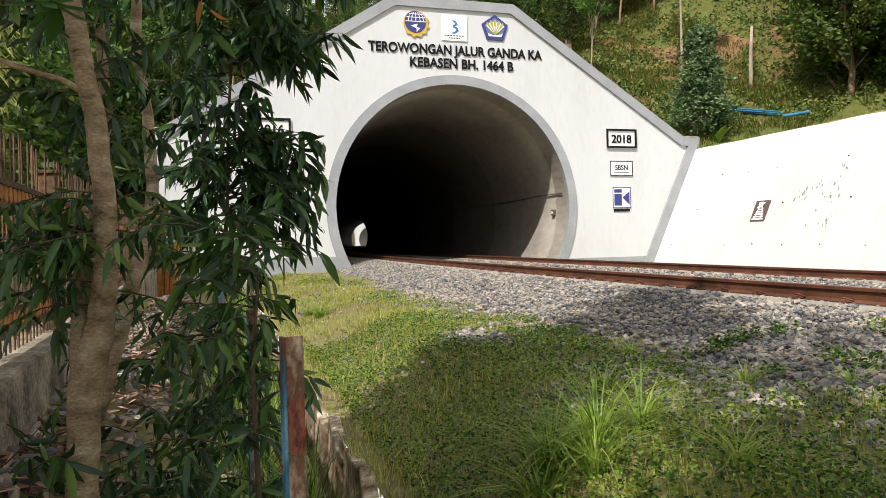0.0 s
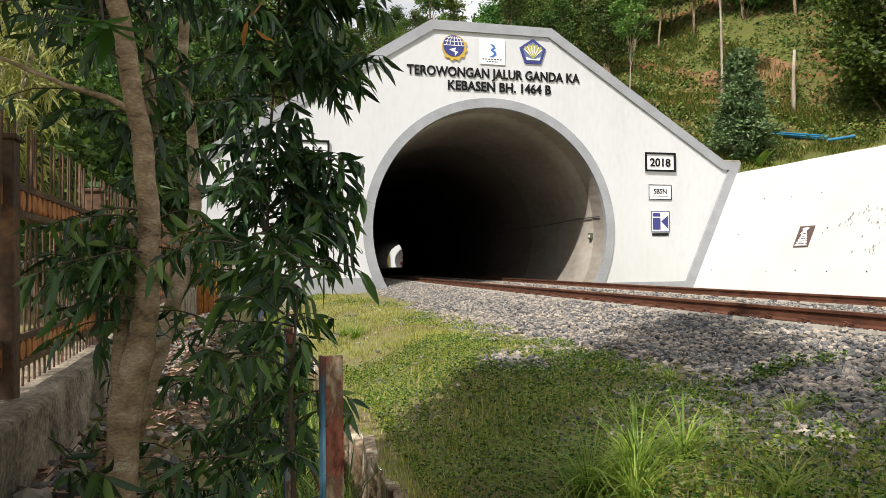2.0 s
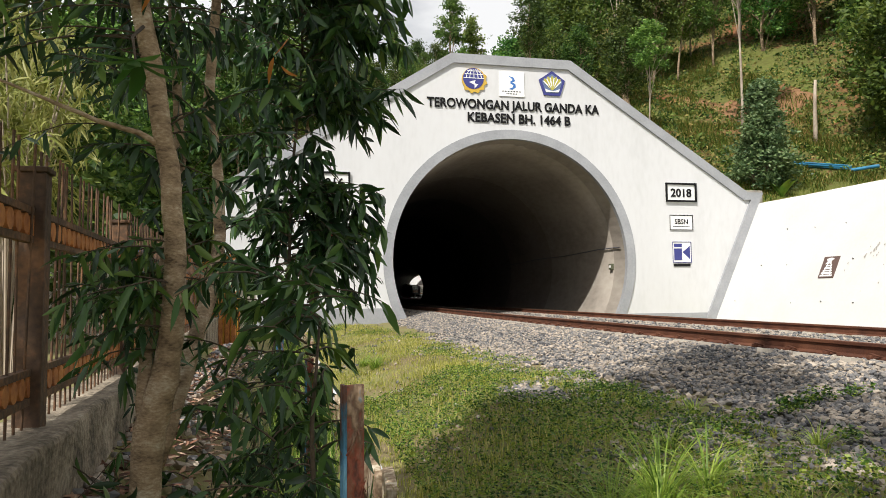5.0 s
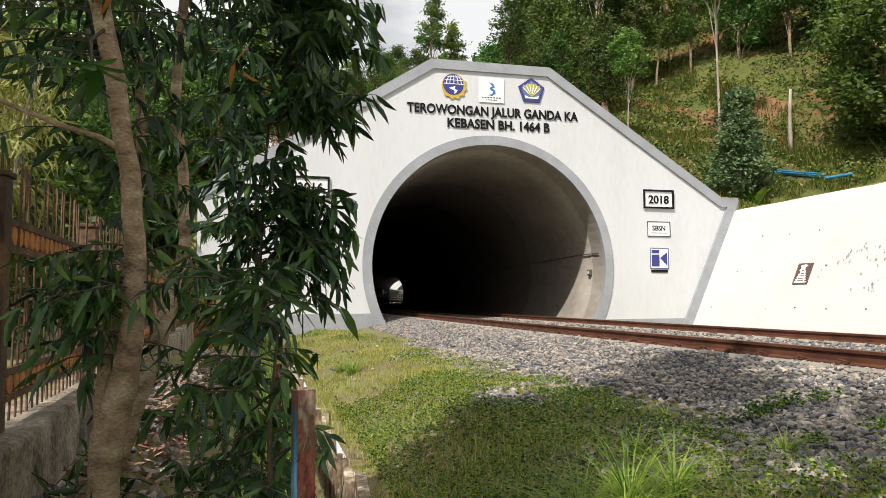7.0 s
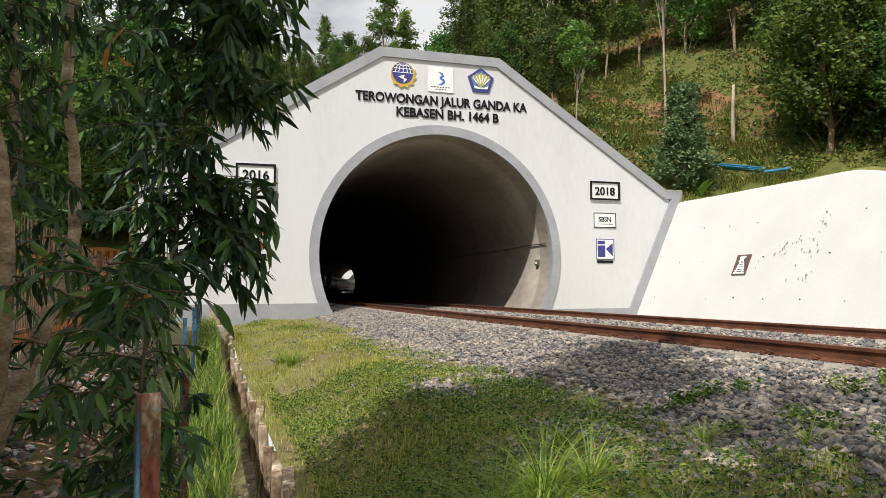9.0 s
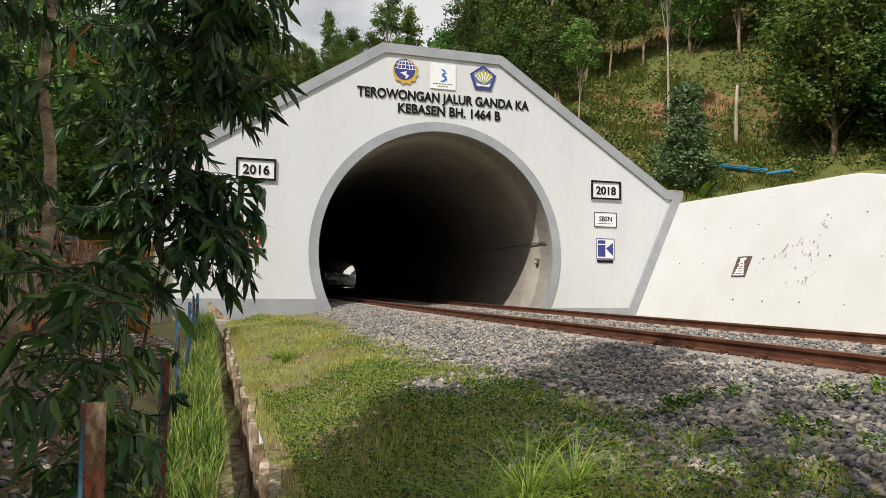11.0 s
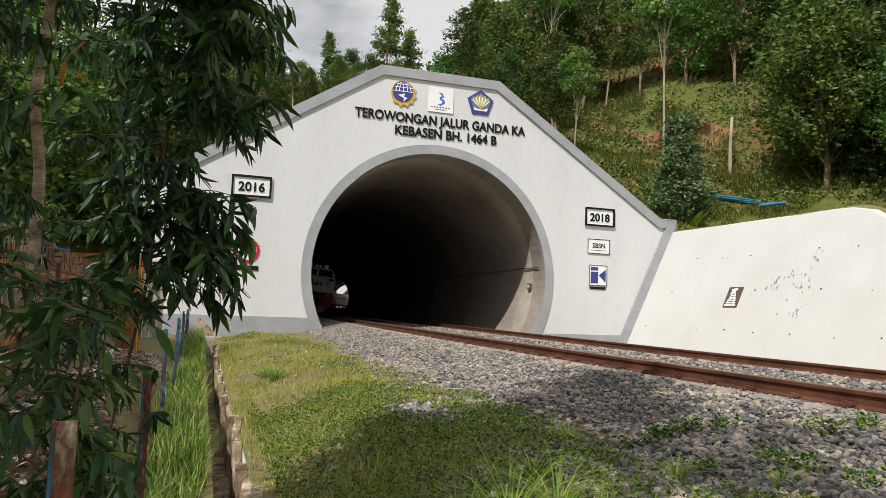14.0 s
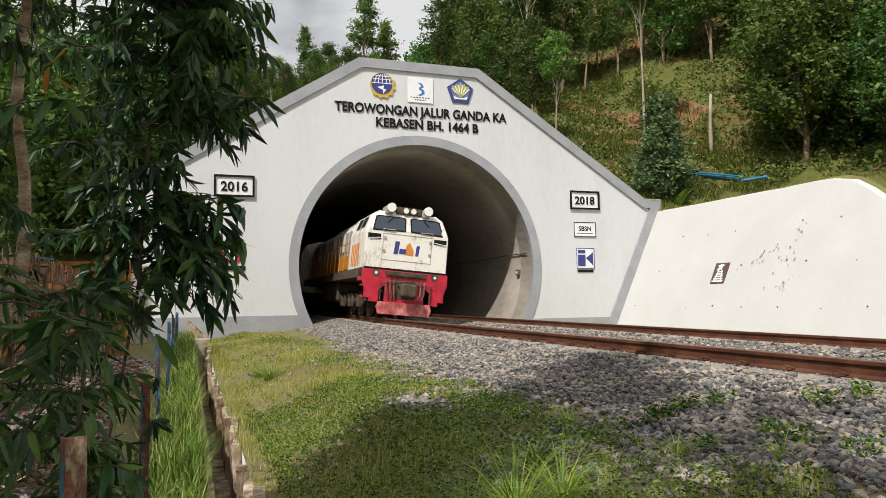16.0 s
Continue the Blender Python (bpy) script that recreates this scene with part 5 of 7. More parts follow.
def fast_mesh(name, verts, faces, mats, smooth=False):
    me = bpy.data.meshes.new(name)
    n, k = faces.shape
    me.vertices.add(len(verts))
    me.vertices.foreach_set("co", verts.astype(np.float32).ravel())
    me.loops.add(n * k)
    me.loops.foreach_set("vertex_index", faces.astype(np.int32).ravel())
    me.polygons.add(n)
    me.polygons.foreach_set("loop_start", np.arange(0, n * k, k, dtype=np.int32))
    me.polygons.foreach_set("use_smooth", np.full(n, smooth, dtype=bool))
    me.update(calc_edges=True)
    for m in (mats if isinstance(mats, (list, tuple)) else [mats]):
        me.materials.append(m)
    return me


def twig_leaves(rng, start, direction, length, count, llen, out_leaves, twigs, droop=0.5):
    """One drooping twig with hanging leaves."""
    pts, p, d = [], Vector(start), Vector(direction).normalized()
    steps = 7
    for i in range(steps + 1):
        pts.append(p.copy())
        p = p + d * (length / steps)
        d = (d + Vector((rng.gauss(0, 0.10), rng.gauss(0, 0.10), -droop * 0.22 + rng.gauss(0, 0.06)))).normalized()
    twigs.append(pts)
    for k in range(count):
        f = 0.18 + 0.82 * (k + rng.random()) / count
        i = min(steps - 1, int(f * steps))
        b = pts[i].lerp(pts[i + 1], f * steps - i)
        along = (pts[i + 1] - pts[i]).normalized()
        a = (along * rng.uniform(0.1, 0.7) + Vector((rng.gauss(0, 0.62), rng.gauss(0, 0.62), rng.gauss(-0.62, 0.50)))).normalized()
        out_leaves.append((b, a, llen * rng.uniform(0.65, 1.25)))


def build_near_tree():
    rng = random.Random(21)
    tree = empty("acacia_tree", pose(-9.0, -23.66, low_ground(-9.0, -23.66) - 0.02))
    tagged(tree, "young acacia tree with forked grey-brown trunk and drooping leaves", "tree")
    org = Vector((-9.0, -23.66, low_ground(-9.0, -23.66) - 0.02))

    def rel(pts):
        return [Vector(p) - org for p in pts]
    stems = [
        ([(-9.02, -23.66, -0.75), (-9.01, -23.64, 0.1), (-9.005, -23.62, 0.36), (-8.99, -23.63, 0.54), (-8.95, -23.645, 0.68), (-8.925, -23.67, 0.88), (-8.92, -23.68, 1.11), (-8.94, -23.69, 1.31), (-8.98, -23.70, 1.56), (-9.03, -23.71, 1.81), (-9.05, -23.74, 2.5), (-9.0, -23.7, 4.0), (-8.9, -23.6, 6.5), (-8.8, -23.4, 11.0)],
         [0.052, 0.047, 0.044, 0.046, 0.041, 0.032, 0.030, 0.0285, 0.0285, 0.0285, 0.0285, 0.026, 0.02, 0.008]),
        ([(-8.99, -23.60, 0.42), (-8.925, -23.44, 0.66), (-8.865, -23.20, 0.92), (-8.845, -23.02, 1.16), (-8.86, -22.95, 1.43), (-8.90, -22.93, 1.7), (-8.85, -22.9, 2.6), (-8.6, -23.0, 4.4), (-8.4, -22.8, 6.5)], [0.036, 0.030, 0.027, 0.023, 0.021, 0.020, 0.018, 0.014, 0.006]),
        ([(-9.00, -23.62, 0.50), (-9.01, -23.60, 0.66), (-9.00, -23.57, 0.84), (-8.96, -23.55, 1.05), (-8.93, -23.50, 1.35), (-9.0, -23.40, 2.2)], [0.030, 0.027, 0.024, 0.021, 0.017, 0.008]),
        ([(-8.95, -23.69, 1.36), (-9.02, -23.72, 1.40), (-9.12, -23.76, 1.42), (-9.25, -23.80, 1.47), (-9.42, -23.86, 1.53)], [0.010, 0.008, 0.007, 0.005, 0.003]),
    ]
    for pts, rad in stems:
        bm = bmesh.new()
        pp, rr = [], []
        q = rel(pts)
        for i in range(len(q) - 1):
            for s in range(3):
                f = s / 3
                pp.append(q[i].lerp(q[i + 1], f) + Vector((rng.gauss(0, 0.002), rng.gauss(0, 0.002), 0)))
                rr.append((rad[i] + (rad[i + 1] - rad[i]) * f) * rng.uniform(0.96, 1.05))
        tube(bm, pp, rr, 14)
        part("trunk", bm, BARK, tree, smooth=True)
    # knots on the trunk
    for z, a in ((0.68, 2.6), (0.9, 3.9), (1.12, 4.6), (1.28, 3.4)):
        bm = bmesh.new()
        bmesh.ops.create_icosphere(bm, subdivisions=2, radius=0.009)
        c = Vector((-8.93, -23.67, z)) - org + Vector((math.cos(a), math.sin(a), 0)) * 0.032
        for v in bm.verts:
            v.co = Vector((v.co.x, v.co.y, v.co.z * 0.7)) + c
        part("knot", bm, make_mat("knot_brown", (0.10, 0.035, 0.022), 0.8) if z < 0.7 else BARK, tree, smooth=True)
    leaves, twigs = [], []
    main = stems[0][0]

    def stem_at(z, stem=main):
        for p, q in zip(stem, stem[1:]):
            if p[2] <= z <= q[2]:
                return Vector(p).lerp(Vector(q), (z - p[2]) / (q[2] - p[2]))
        return Vector(stem[-1])
    # limbs low down, reaching over the drain side and the yard side
    for k in range(64):
        z = rng.uniform(0.74, 2.35)
        side = rng.random()
        ang = rng.uniform(-0.6, 1.6) if side < 0.54 else rng.uniform(1.6, 4.3)
        start = stem_at(z, stems[1][0] if rng.random() < 0.4 else main)
        reach = (rng.uniform(0.15, 0.36) if side < 0.54 else rng.uniform(0.22, 0.48)) * (1.0 + 0.25 * smoothstep(1.2, 1.7, z))
        if z < 1.0:
            reach *= 0.85
        twig_leaves(rng, start, (math.cos(ang), math.sin(ang), rng.uniform(-0.1, 0.75)), reach, int(38 * reach / 0.5), 0.068, leaves, twigs)
    for k in range(24):
        z = rng.uniform(1.3, 2.6)
        ang = rng.uniform(1.9, 4.0)
        twig_leaves(rng, stem_at(z), (math.cos(ang), math.sin(ang), rng.uniform(0.0, 0.6)), rng.uniform(0.3, 0.7), 28, 0.066, leaves, twigs)
    # sprays low on the yard side, more round the head
    for k in range(18):
        z = rng.uniform(0.72, 1.1)
        ang = rng.uniform(2.3, 4.3)
        twig_leaves(rng, stem_at(z), (math.cos(ang), math.sin(ang), rng.uniform(-0.1, 0.3)), rng.uniform(0.2, 0.4), 18, 0.076, leaves, twigs, 0.6)
    for k in range(36):
        z = rng.uniform(1.6, 2.7)
        ang = rng.uniform(0, 6.28)
        twig_leaves(rng, stem_at(z), (math.cos(ang), math.sin(ang), rng.uniform(0.0, 0.5)), rng.uniform(0.26, 0.55), 27, 0.064, leaves, twigs, 0.5)
    # a sucker beside the near post
    for k in range(20):
        z = rng.uniform(0.45, 1.0)
        ang = rng.uniform(0, 6.28)
        twig_leaves(rng, Vector((-8.53 + rng.gauss(0, 0.02), -24.05 + rng.gauss(0, 0.03), z)), (math.cos(ang), math.sin(ang), rng.uniform(0.1, 0.7)), rng.uniform(0.10, 0.22), 9, 0.078, leaves, twigs)
    # low suckers
    for k in range(26):
        start = Vector((rng.gauss(-8.70, 0.13), rng.uniform(-23.3, -22.0), rng.uniform(-0.25, 0.42)))
        ang = rng.uniform(0, 6.28)
        twig_leaves(rng, start, (math.cos(ang), math.sin(ang), rng.uniform(0.2, 1.0)), rng.uniform(0.2, 0.4), 17, 0.085, leaves, twigs)
    for k in range(16):
        start = Vector((rng.uniform(-9.35, -8.72), rng.uniform(-23.6, -22.6), rng.uniform(-0.1, 0.3)))
        ang = rng.uniform(0, 6.28)
        twig_leaves(rng, start, (math.cos(ang), math.sin(ang), rng.uniform(0.3, 1.0)), rng.uniform(0.25, 0.5), 17, 0.085, leaves, twigs)
    for k in range(14):
        start = Vector((rng.uniform(-9.2, -8.66), rng.uniform(-23.2, -21.6), rng.uniform(-0.2, 0.6)))
        ang = rng.uniform(0, 6.28)
        twig_leaves(rng, start, (math.cos(ang), math.sin(ang), rng.uniform(0.0, 0.9)), rng.uniform(0.15, 0.35), 14, 0.09, leaves, twigs)
    for k in range(34):
        start = Vector((rng.uniform(-9.25, -8.62), rng.uniform(-24.0, -23.5), rng.uniform(-0.1, 0.62)))
        ang = rng.uniform(0, 6.28)
        if start.x > -8.8 or start.z < 0.25:
            twig_leaves(rng, start, (math.cos(ang), math.sin(ang), rng.uniform(0.1, 0.9)), rng.uniform(0.15, 0.3), 13, 0.078, leaves, twigs)
    # a curtain of hanging sprays between the trunk and the near post
    for k in range(50):
        start = Vector((rng.gauss(-8.63, 0.075), rng.uniform(-23.95, -23.4), rng.uniform(0.36, 1.02)))
        ang = rng.uniform(0, 6.28)
        twig_leaves(rng, start, (math.cos(ang), math.sin(ang), rng.uniform(0.1, 0.7)), rng.uniform(0.12, 0.26), 15, 0.072, leaves, twigs, 0.7)
    leaves = [l for l in leaves if l[0].y > -24.22 and (l[0].x > -9.3 or l[0].y > -24.0)]
    # the yard side of the head is thin, so that daylight shows through
    leaves = [l for l in leaves if not (l[0].x < -9.16 and 1.12 < l[0].z < 2.1) or rng.random() < 0.38]
    low_count = len(leaves)
    bm = bmesh.new()
    tube(bm, rel([(-8.54, -24.05, -0.7), (-8.53, -24.06, 0.2), (-8.54, -24.05, 0.6), (-8.52, -24.04, 0.86)]), [0.009, 0.008, 0.006, 0.003], 7)
    part("sucker_stem", bm, TWIG, tree, smooth=True)
    # the high crown
    for k in range(420):
        z = rng.uniform(2.3, 9.0)
        if 4.6 < z < 6.6 and k % 2:
            continue
        ang = rng.uniform(0, 6.28)
        reach = rng.uniform(0.5, 1.6) * (0.40 + 0.45 * smoothstep(2.6, 4.0, z)) * (1.0 - max(0, z - 8.5) * 0.3)
        twig_leaves(rng, stem_at(z, stems[1][0] if rng.random() < 0.4 and z < 6.4 else main), (math.cos(ang), math.sin(ang), rng.uniform(0.1, 0.7)), reach, int(26 * reach), 0.17, leaves, twigs, 0.35)
    # dense boughs within the high crown, out of view, added to shade the ground
    for c, r, n in (((-8.62, -24.05, 7.0), 0.60, 110), ((-8.25, -23.2, 7.0), 0.40, 40), ((-8.70, -25.40, 6.2), 0.95, 110)):
        for k in range(n):
            p = Vector(c) + Vector((rng.gauss(0, r * 0.5), rng.gauss(0, r * 0.5), rng.gauss(0, r * 0.35)))
            ang = rng.uniform(0, 6.28)
            twig_leaves(rng, p, (math.cos(ang), math.sin(ang), rng.uniform(0.1, 0.7)), r * 0.8, 22, 0.17, leaves, twigs, 0.35)
        twigs.append([stem_at(6.3).lerp(Vector(c), i / 7) for i in range(8)])
    bm = bmesh.new()
    for pts in twigs:
        tube(bm, [p - org for p in pts], [0.0032 - 0.00032 * i for i in range(len(pts))], 4, cap=False)
    part("branchwork", bm, TWIG, tree)["kind"] = "stuff"
    picks = set(rng.sample(range(low_count), 280))
    rest = [l for i, l in enumerate(leaves) if i not in picks]
    base = np.array([l[0] - org for l in rest])
    axis = unit(np.array([l[1] for l in rest]))
    ln = np.array([l[2] for l in rest])
    side = unit(np.cross(axis, npr.normal(size=axis.shape)))
    v, f = leaf_field(base, axis, side, ln, ln * npr.uniform(0.18, 0.29, len(ln)))
    ob = new("foliage", fast_mesh("foliage", v, f, LEAF, True))
    ob.parent = tree
    ob["kind"] = "stuff"
    shapes = []
    for k in range(6):
        v, f = leaf_field(np.zeros((1, 3)), np.array([[0, 0, -1.0]]), np.array([[1.0, 0, 0]]), np.array([0.13]), np.array([0.025 + 0.002 * k]), droop=-0.05 + 0.02 * k)
        v[:, 1] += (v[:, 2] ** 2) * (0.6 + 0.4 * k)
        v[:, 0] += (v[:, 2] ** 2) * (-4.0 + 1.6 * k)
        shapes.append(fast_mesh("leaf", v, f, LEAF_ONE, True))
    old = fast_mesh("withered", v, f, LEAF_OLD, True)
    for i in sorted(picks):
        b, a, l = leaves[i]
        q = Vector((0, 0, -1)).rotation_difference(a).to_matrix().to_4x4()
        o = new("leaf", shapes[i % 6])
        o.parent = tree
        o.matrix_basis = Matrix.Translation(b - org) @ q @ pose(0, 0, 0, 0, 0, rng.uniform(0, 360)) @ Matrix.Scale(l / 0.125, 4)
    # two sprays of large leaves hanging close by
    big = []
    for k in range(5):
        v, f = leaf_field(np.zeros((1, 3)), np.array([[0, 0, -1.0]]), np.array([[1.0, 0, 0]]), np.array([0.125]), np.array([0.034]), droop=0.0)
        v[:, 1] += (v[:, 2] ** 2) * (1.5 + 0.5 * k)
        v[:, 0] += (v[:, 2] ** 2) * (-3.0 + 1.5 * k)
        big.append(fast_mesh("leaf", v, f, LEAF_BIG, True))
    for c, n in (((-8.965, -24.08, 1.50), 11), ((-9.22, -24.30, 1.60), 6)):
        for k in range(n):
            a = 2 * math.pi * k / n + rng.uniform(-0.3, 0.3)
            o = new("leaf", big[k % 5])
            o.parent = tree
            o["label"] = "large fresh green leaf"
            o.matrix_basis = Matrix.Translation(Vector(c) - org) @ pose(0, 0, 0, 0, 0, math.degrees(a)) @ pose(0, 0, 0, rng.uniform(20, 75), 0, 0) @ Matrix.Scale(rng.uniform(0.65, 1.0), 4)
        bm = bmesh.new()
        tube(bm, [Vector(c) - org, Vector(c) - org + Vector((-0.03, 0.12, 0.10)), stem_at(c[2] + 0.22) - org], [0.003, 0.004, 0.006], 6)
        part("spray_stem", bm, TWIG, tree, smooth=True)
    # a few withered orange leaves high on the drain side
    for x, y, z, r in ((-8.60, -23.85, 1.66, 35), (-8.64, -23.86, 1.60, 10), (-8.62, -23.85, 1.58, -30), (-8.95, -23.90, 1.76, 20)):
        o = new("withered_leaf", old)
        o.parent = tree
        o["label"] = "withered orange leaf"
        o.matrix_basis = Matrix.Translation(Vector((x, y, z)) - org) @ pose(0, 0, 0, 20, r, r * 3) @ Matrix.Diagonal((0.42, 0.5, 0.55, 1))


build_near_tree()


def build_second_tree():
    """A young tree beyond the first, whose drooping sprays hang before the portal."""
    rng = random.Random(77)
    x, y = -8.50, -21.35
    org = Vector((x, y, low_ground(x, y) - 0.03))
    t = empty("acacia_tree", Matrix.Translation(org))
    tagged(t, "young acacia tree with thin stem and hanging sprays of leaves", "tree")
    stem = [(-0.34, 0.30, -0.1), (-0.28, 0.22, 0.5), (-0.16, 0.10, 1.1), (-0.06, 0.0, 1.7), (-0.04, 0.03, 2.3), (0.02, 0.05, 3.0), (0.0, 0.0, 3.9), (0.05, 0.0, 4.8)]
    rad = [0.011, 0.0105, 0.010, 0.010, 0.009, 0.008, 0.007, 0.004]
    bm = bmesh.new()
    tube(bm, stem, rad, 10)
    part("trunk", bm, TWIG, t, smooth=True)

    def at(z):
        for p, q in zip(stem, stem[1:]):
            if p[2] <= z <= q[2]:
                return Vector(p).lerp(Vector(q), (z - p[2]) / (q[2] - p[2]))
        return Vector(stem[-1])
    leaves, twigs = [], []
    for k in range(100):
        z = rng.uniform(1.45, 4.6)
        ang = rng.uniform(0, 6.28)
        reach = rng.uniform(0.22, 0.44) if z < 2.1 else rng.uniform(0.25, 0.48) if z < 2.9 else rng.uniform(0.30, 0.62) * (1 - 0.35 * smoothstep(3.6, 4.6, z))
        twig_leaves(rng, at(z), (math.cos(ang), math.sin(ang), rng.uniform(0.0, 0.8)), reach, int(10 + 20 * reach), 0.135, leaves, twigs, 0.6)
    for k in range(92):
        z = rng.uniform(2.6, 4.4)
        ang = rng.uniform(-1.1, 1.2)
        twig_leaves(rng, at(z), (math.cos(ang), math.sin(ang), rng.uniform(0.0, 0.5)), rng.uniform(0.42, 0.80), 27, 0.135, leaves, twigs, 0.4)
    # the thick yard side of the head
    for k in range(28):
        z = rng.uniform(1.9, 4.3) if k % 5 else rng.uniform(1.3, 1.9)
        ang = rng.uniform(1.9, 4.4)
        twig_leaves(rng, at(z), (math.cos(ang), math.sin(ang), rng.uniform(0.0, 0.7)), rng.uniform(0.3, 0.85) * (0.75 if z < 2.0 else 1.0), 24, 0.13, leaves, twigs, 0.55)
    # two longer sprays bending out over the drain
    for k in range(24):
        z = rng.uniform(1.65, 2.15)
        twig_leaves(rng, at(z), (1.0, rng.uniform(-0.6, 0.3), rng.uniform(0.0, 0.5)), rng.uniform(0.45, 0.66), 22, 0.135, leaves, twigs, 0.8)
    bm = bmesh.new()
    for pts in twigs:
        tube(bm, pts, [0.0045 - 0.00045 * i for i in range(len(pts))], 4, cap=False)
    part("branchwork", bm, TWIG, t)["kind"] = "stuff"
    low = [i for i, l in enumerate(leaves) if l[0].z < 3.0]
    picks = set(rng.sample(low, 290))
    rest = [l for i, l in enumerate(leaves) if i not in picks]
    base, axis, ln = np.array([l[0] for l in rest]), unit(np.array([l[1] for l in rest])), np.array([l[2] for l in rest])
    side = unit(np.cross(axis, npr.normal(size=axis.shape)))
    v, f = leaf_field(base, axis, side, ln, ln * npr.uniform(0.21, 0.31, len(ln)))
    ob = new("foliage", fast_mesh("foliage", v, f, LEAF, True))
    ob.parent, ob["kind"] = t, "stuff"
    shapes = []
    for k in range(6):
        v, f = leaf_field(np.zeros((1, 3)), np.array([[0, 0, -1.0]]), np.array([[1.0, 0, 0]]), np.array([0.165]), np.array([0.030 + 0.002 * k]), droop=-0.05 + 0.02 * k)
        v[:, 1] += (v[:, 2] ** 2) * (0.5 + 0.5 * k)
        shapes.append(fast_mesh("leaf", v, f, LEAF_ONE, True))
    for i in sorted(picks):
        c, a, l = leaves[i]
        o = new("leaf", shapes[i % 6])
        o.parent = t
        o.matrix_basis = Matrix.Translation(c) @ Vector((0, 0, -1)).rotation_difference(a).to_matrix().to_4x4() @ pose(0, 0, 0, 0, 0, rng.uniform(0, 360)) @ Matrix.Scale(l / 0.165, 4)


build_second_tree()


def build_shade_tree(x, y, seed, height, spread, twig_count=240):
    """Taller unseen tree added so its crown over the camera shades turf and ballast."""
    rng = random.Random(seed)
    z0 = ground_z(x, y)
    t = empty("acacia_tree", pose(x, y, z0 - 0.05))
    tagged(t, "unseen tall slender acacia tree with high open crown, added for its shade", "tree")
    bm = bmesh.new()
    pts = [(0.03 * height * math.sin(i * 0.7 + seed), 0.02 * height * math.cos(i * 0.9), height * i / 8) for i in range(9)]
    tube(bm, pts, [0.10 - 0.011 * i for i in range(9)], 10)
    part("trunk", bm, BARK, t, smooth=True)
    leaves, twigs = [], []
    for k in range(twig_count):
        z = height * rng.uniform(0.60, 1.0)
        i = min(7, int(z / height * 8))
        p = Vector(pts[i]).lerp(Vector(pts[i + 1]), z / height * 8 - i)
        ang = rng.uniform(0, 6.28)
        twig_leaves(rng, p, (math.cos(ang), math.sin(ang), rng.uniform(0.1, 0.6)), spread * rng.uniform(0.5, 1.1) * (1.2 - 0.5 * abs(z / height - 0.7)), 34, 0.20, leaves, twigs, 0.3)
    bm = bmesh.new()
    for q in twigs:
        tube(bm, q, [0.02 - 0.002 * i for i in range(len(q))], 4, cap=False)
    part("branchwork", bm, BARK, t)["kind"] = "stuff"
    base, axis, ln = np.array([l[0] for l in leaves]), unit(np.array([l[1] for l in leaves])), np.array([l[2] for l in leaves])
    side = unit(np.cross(axis, npr.normal(size=axis.shape)))
    v, f = leaf_field(base, axis, side, ln, ln * 0.26)
    ob = new("foliage", fast_mesh("foliage", v, f, LEAF, True))
    ob.parent, ob["kind"] = t, "stuff"


for args in SHADE_TREES:
    build_shade_tree(*args)


# ---- woodland on the hill ----
def wood_tree(name, label, seed, height, trunk_r, crown_from, crown_r, clumps, per, leaf, mat, bark, bend=0.02, cone=False):
    rng = np.random.RandomState(seed)
    r2 = random.Random(seed)
    t = empty(name)
    tagged(t, label, "tree", "trees on the hillside")
    bm = bmesh.new()
    pts = [(bend * height * math.sin(i * 0.8 + seed), bend * height * math.cos(i * 1.1 + seed), height * 0.96 * i / 7 - (0.5 if i == 0 else 0)) for i in range(8)]
    tube(bm, pts, [trunk_r * (1 - 0.125 * i) for i in range(8)], 8)
    cc = []
    for k in range(clumps):
        f = crown_from + (1 - crown_from) * (k + rng.rand()) / clumps
        a = rng.uniform(0, 6.28)
        u = (f - crown_from) / (1 - crown_from)
        rad = crown_r * (math.sin(math.pi * min(1, 0.18 + 0.82 * u)) ** 0.7) * rng.uniform(0.35, 1.05)
        if cone:
            rad = crown_r * (1.0 - 0.93 * u) * rng.uniform(0.45, 1.0) * min(1.0, 0.6 + 3 * u)
        c = np.array([rad * math.cos(a), rad * math.sin(a), height * f + rng.normal() * 0.02 * height])
        cc.append(c)
        if k % 2 == 0:
            i = min(6, int(max(0.05, f - 0.10) * 7))
            tube(bm, [pts[i], tuple(np.array(pts[i]) * 0.4 + c * 0.6 + np.array([0, 0, 0.1])), tuple(c)], [trunk_r * 0.35, trunk_r * 0.22, 0.01], 4, cap=False)
    part("trunk", bm, bark, t, smooth=True)
    pos = np.concatenate([c + rng.normal(size=(per, 3)) * np.array([1, 1, 0.62]) * crown_r * (0.13 if cone else 0.20) for c in cc])
    v, f = card_field(pos, np.full(len(pos), leaf) * rng.uniform(0.7, 1.3, len(pos)), 0.6)
    ob = new("crown", fast_mesh("crown", v, f, mat))
    ob.parent = t
    return t


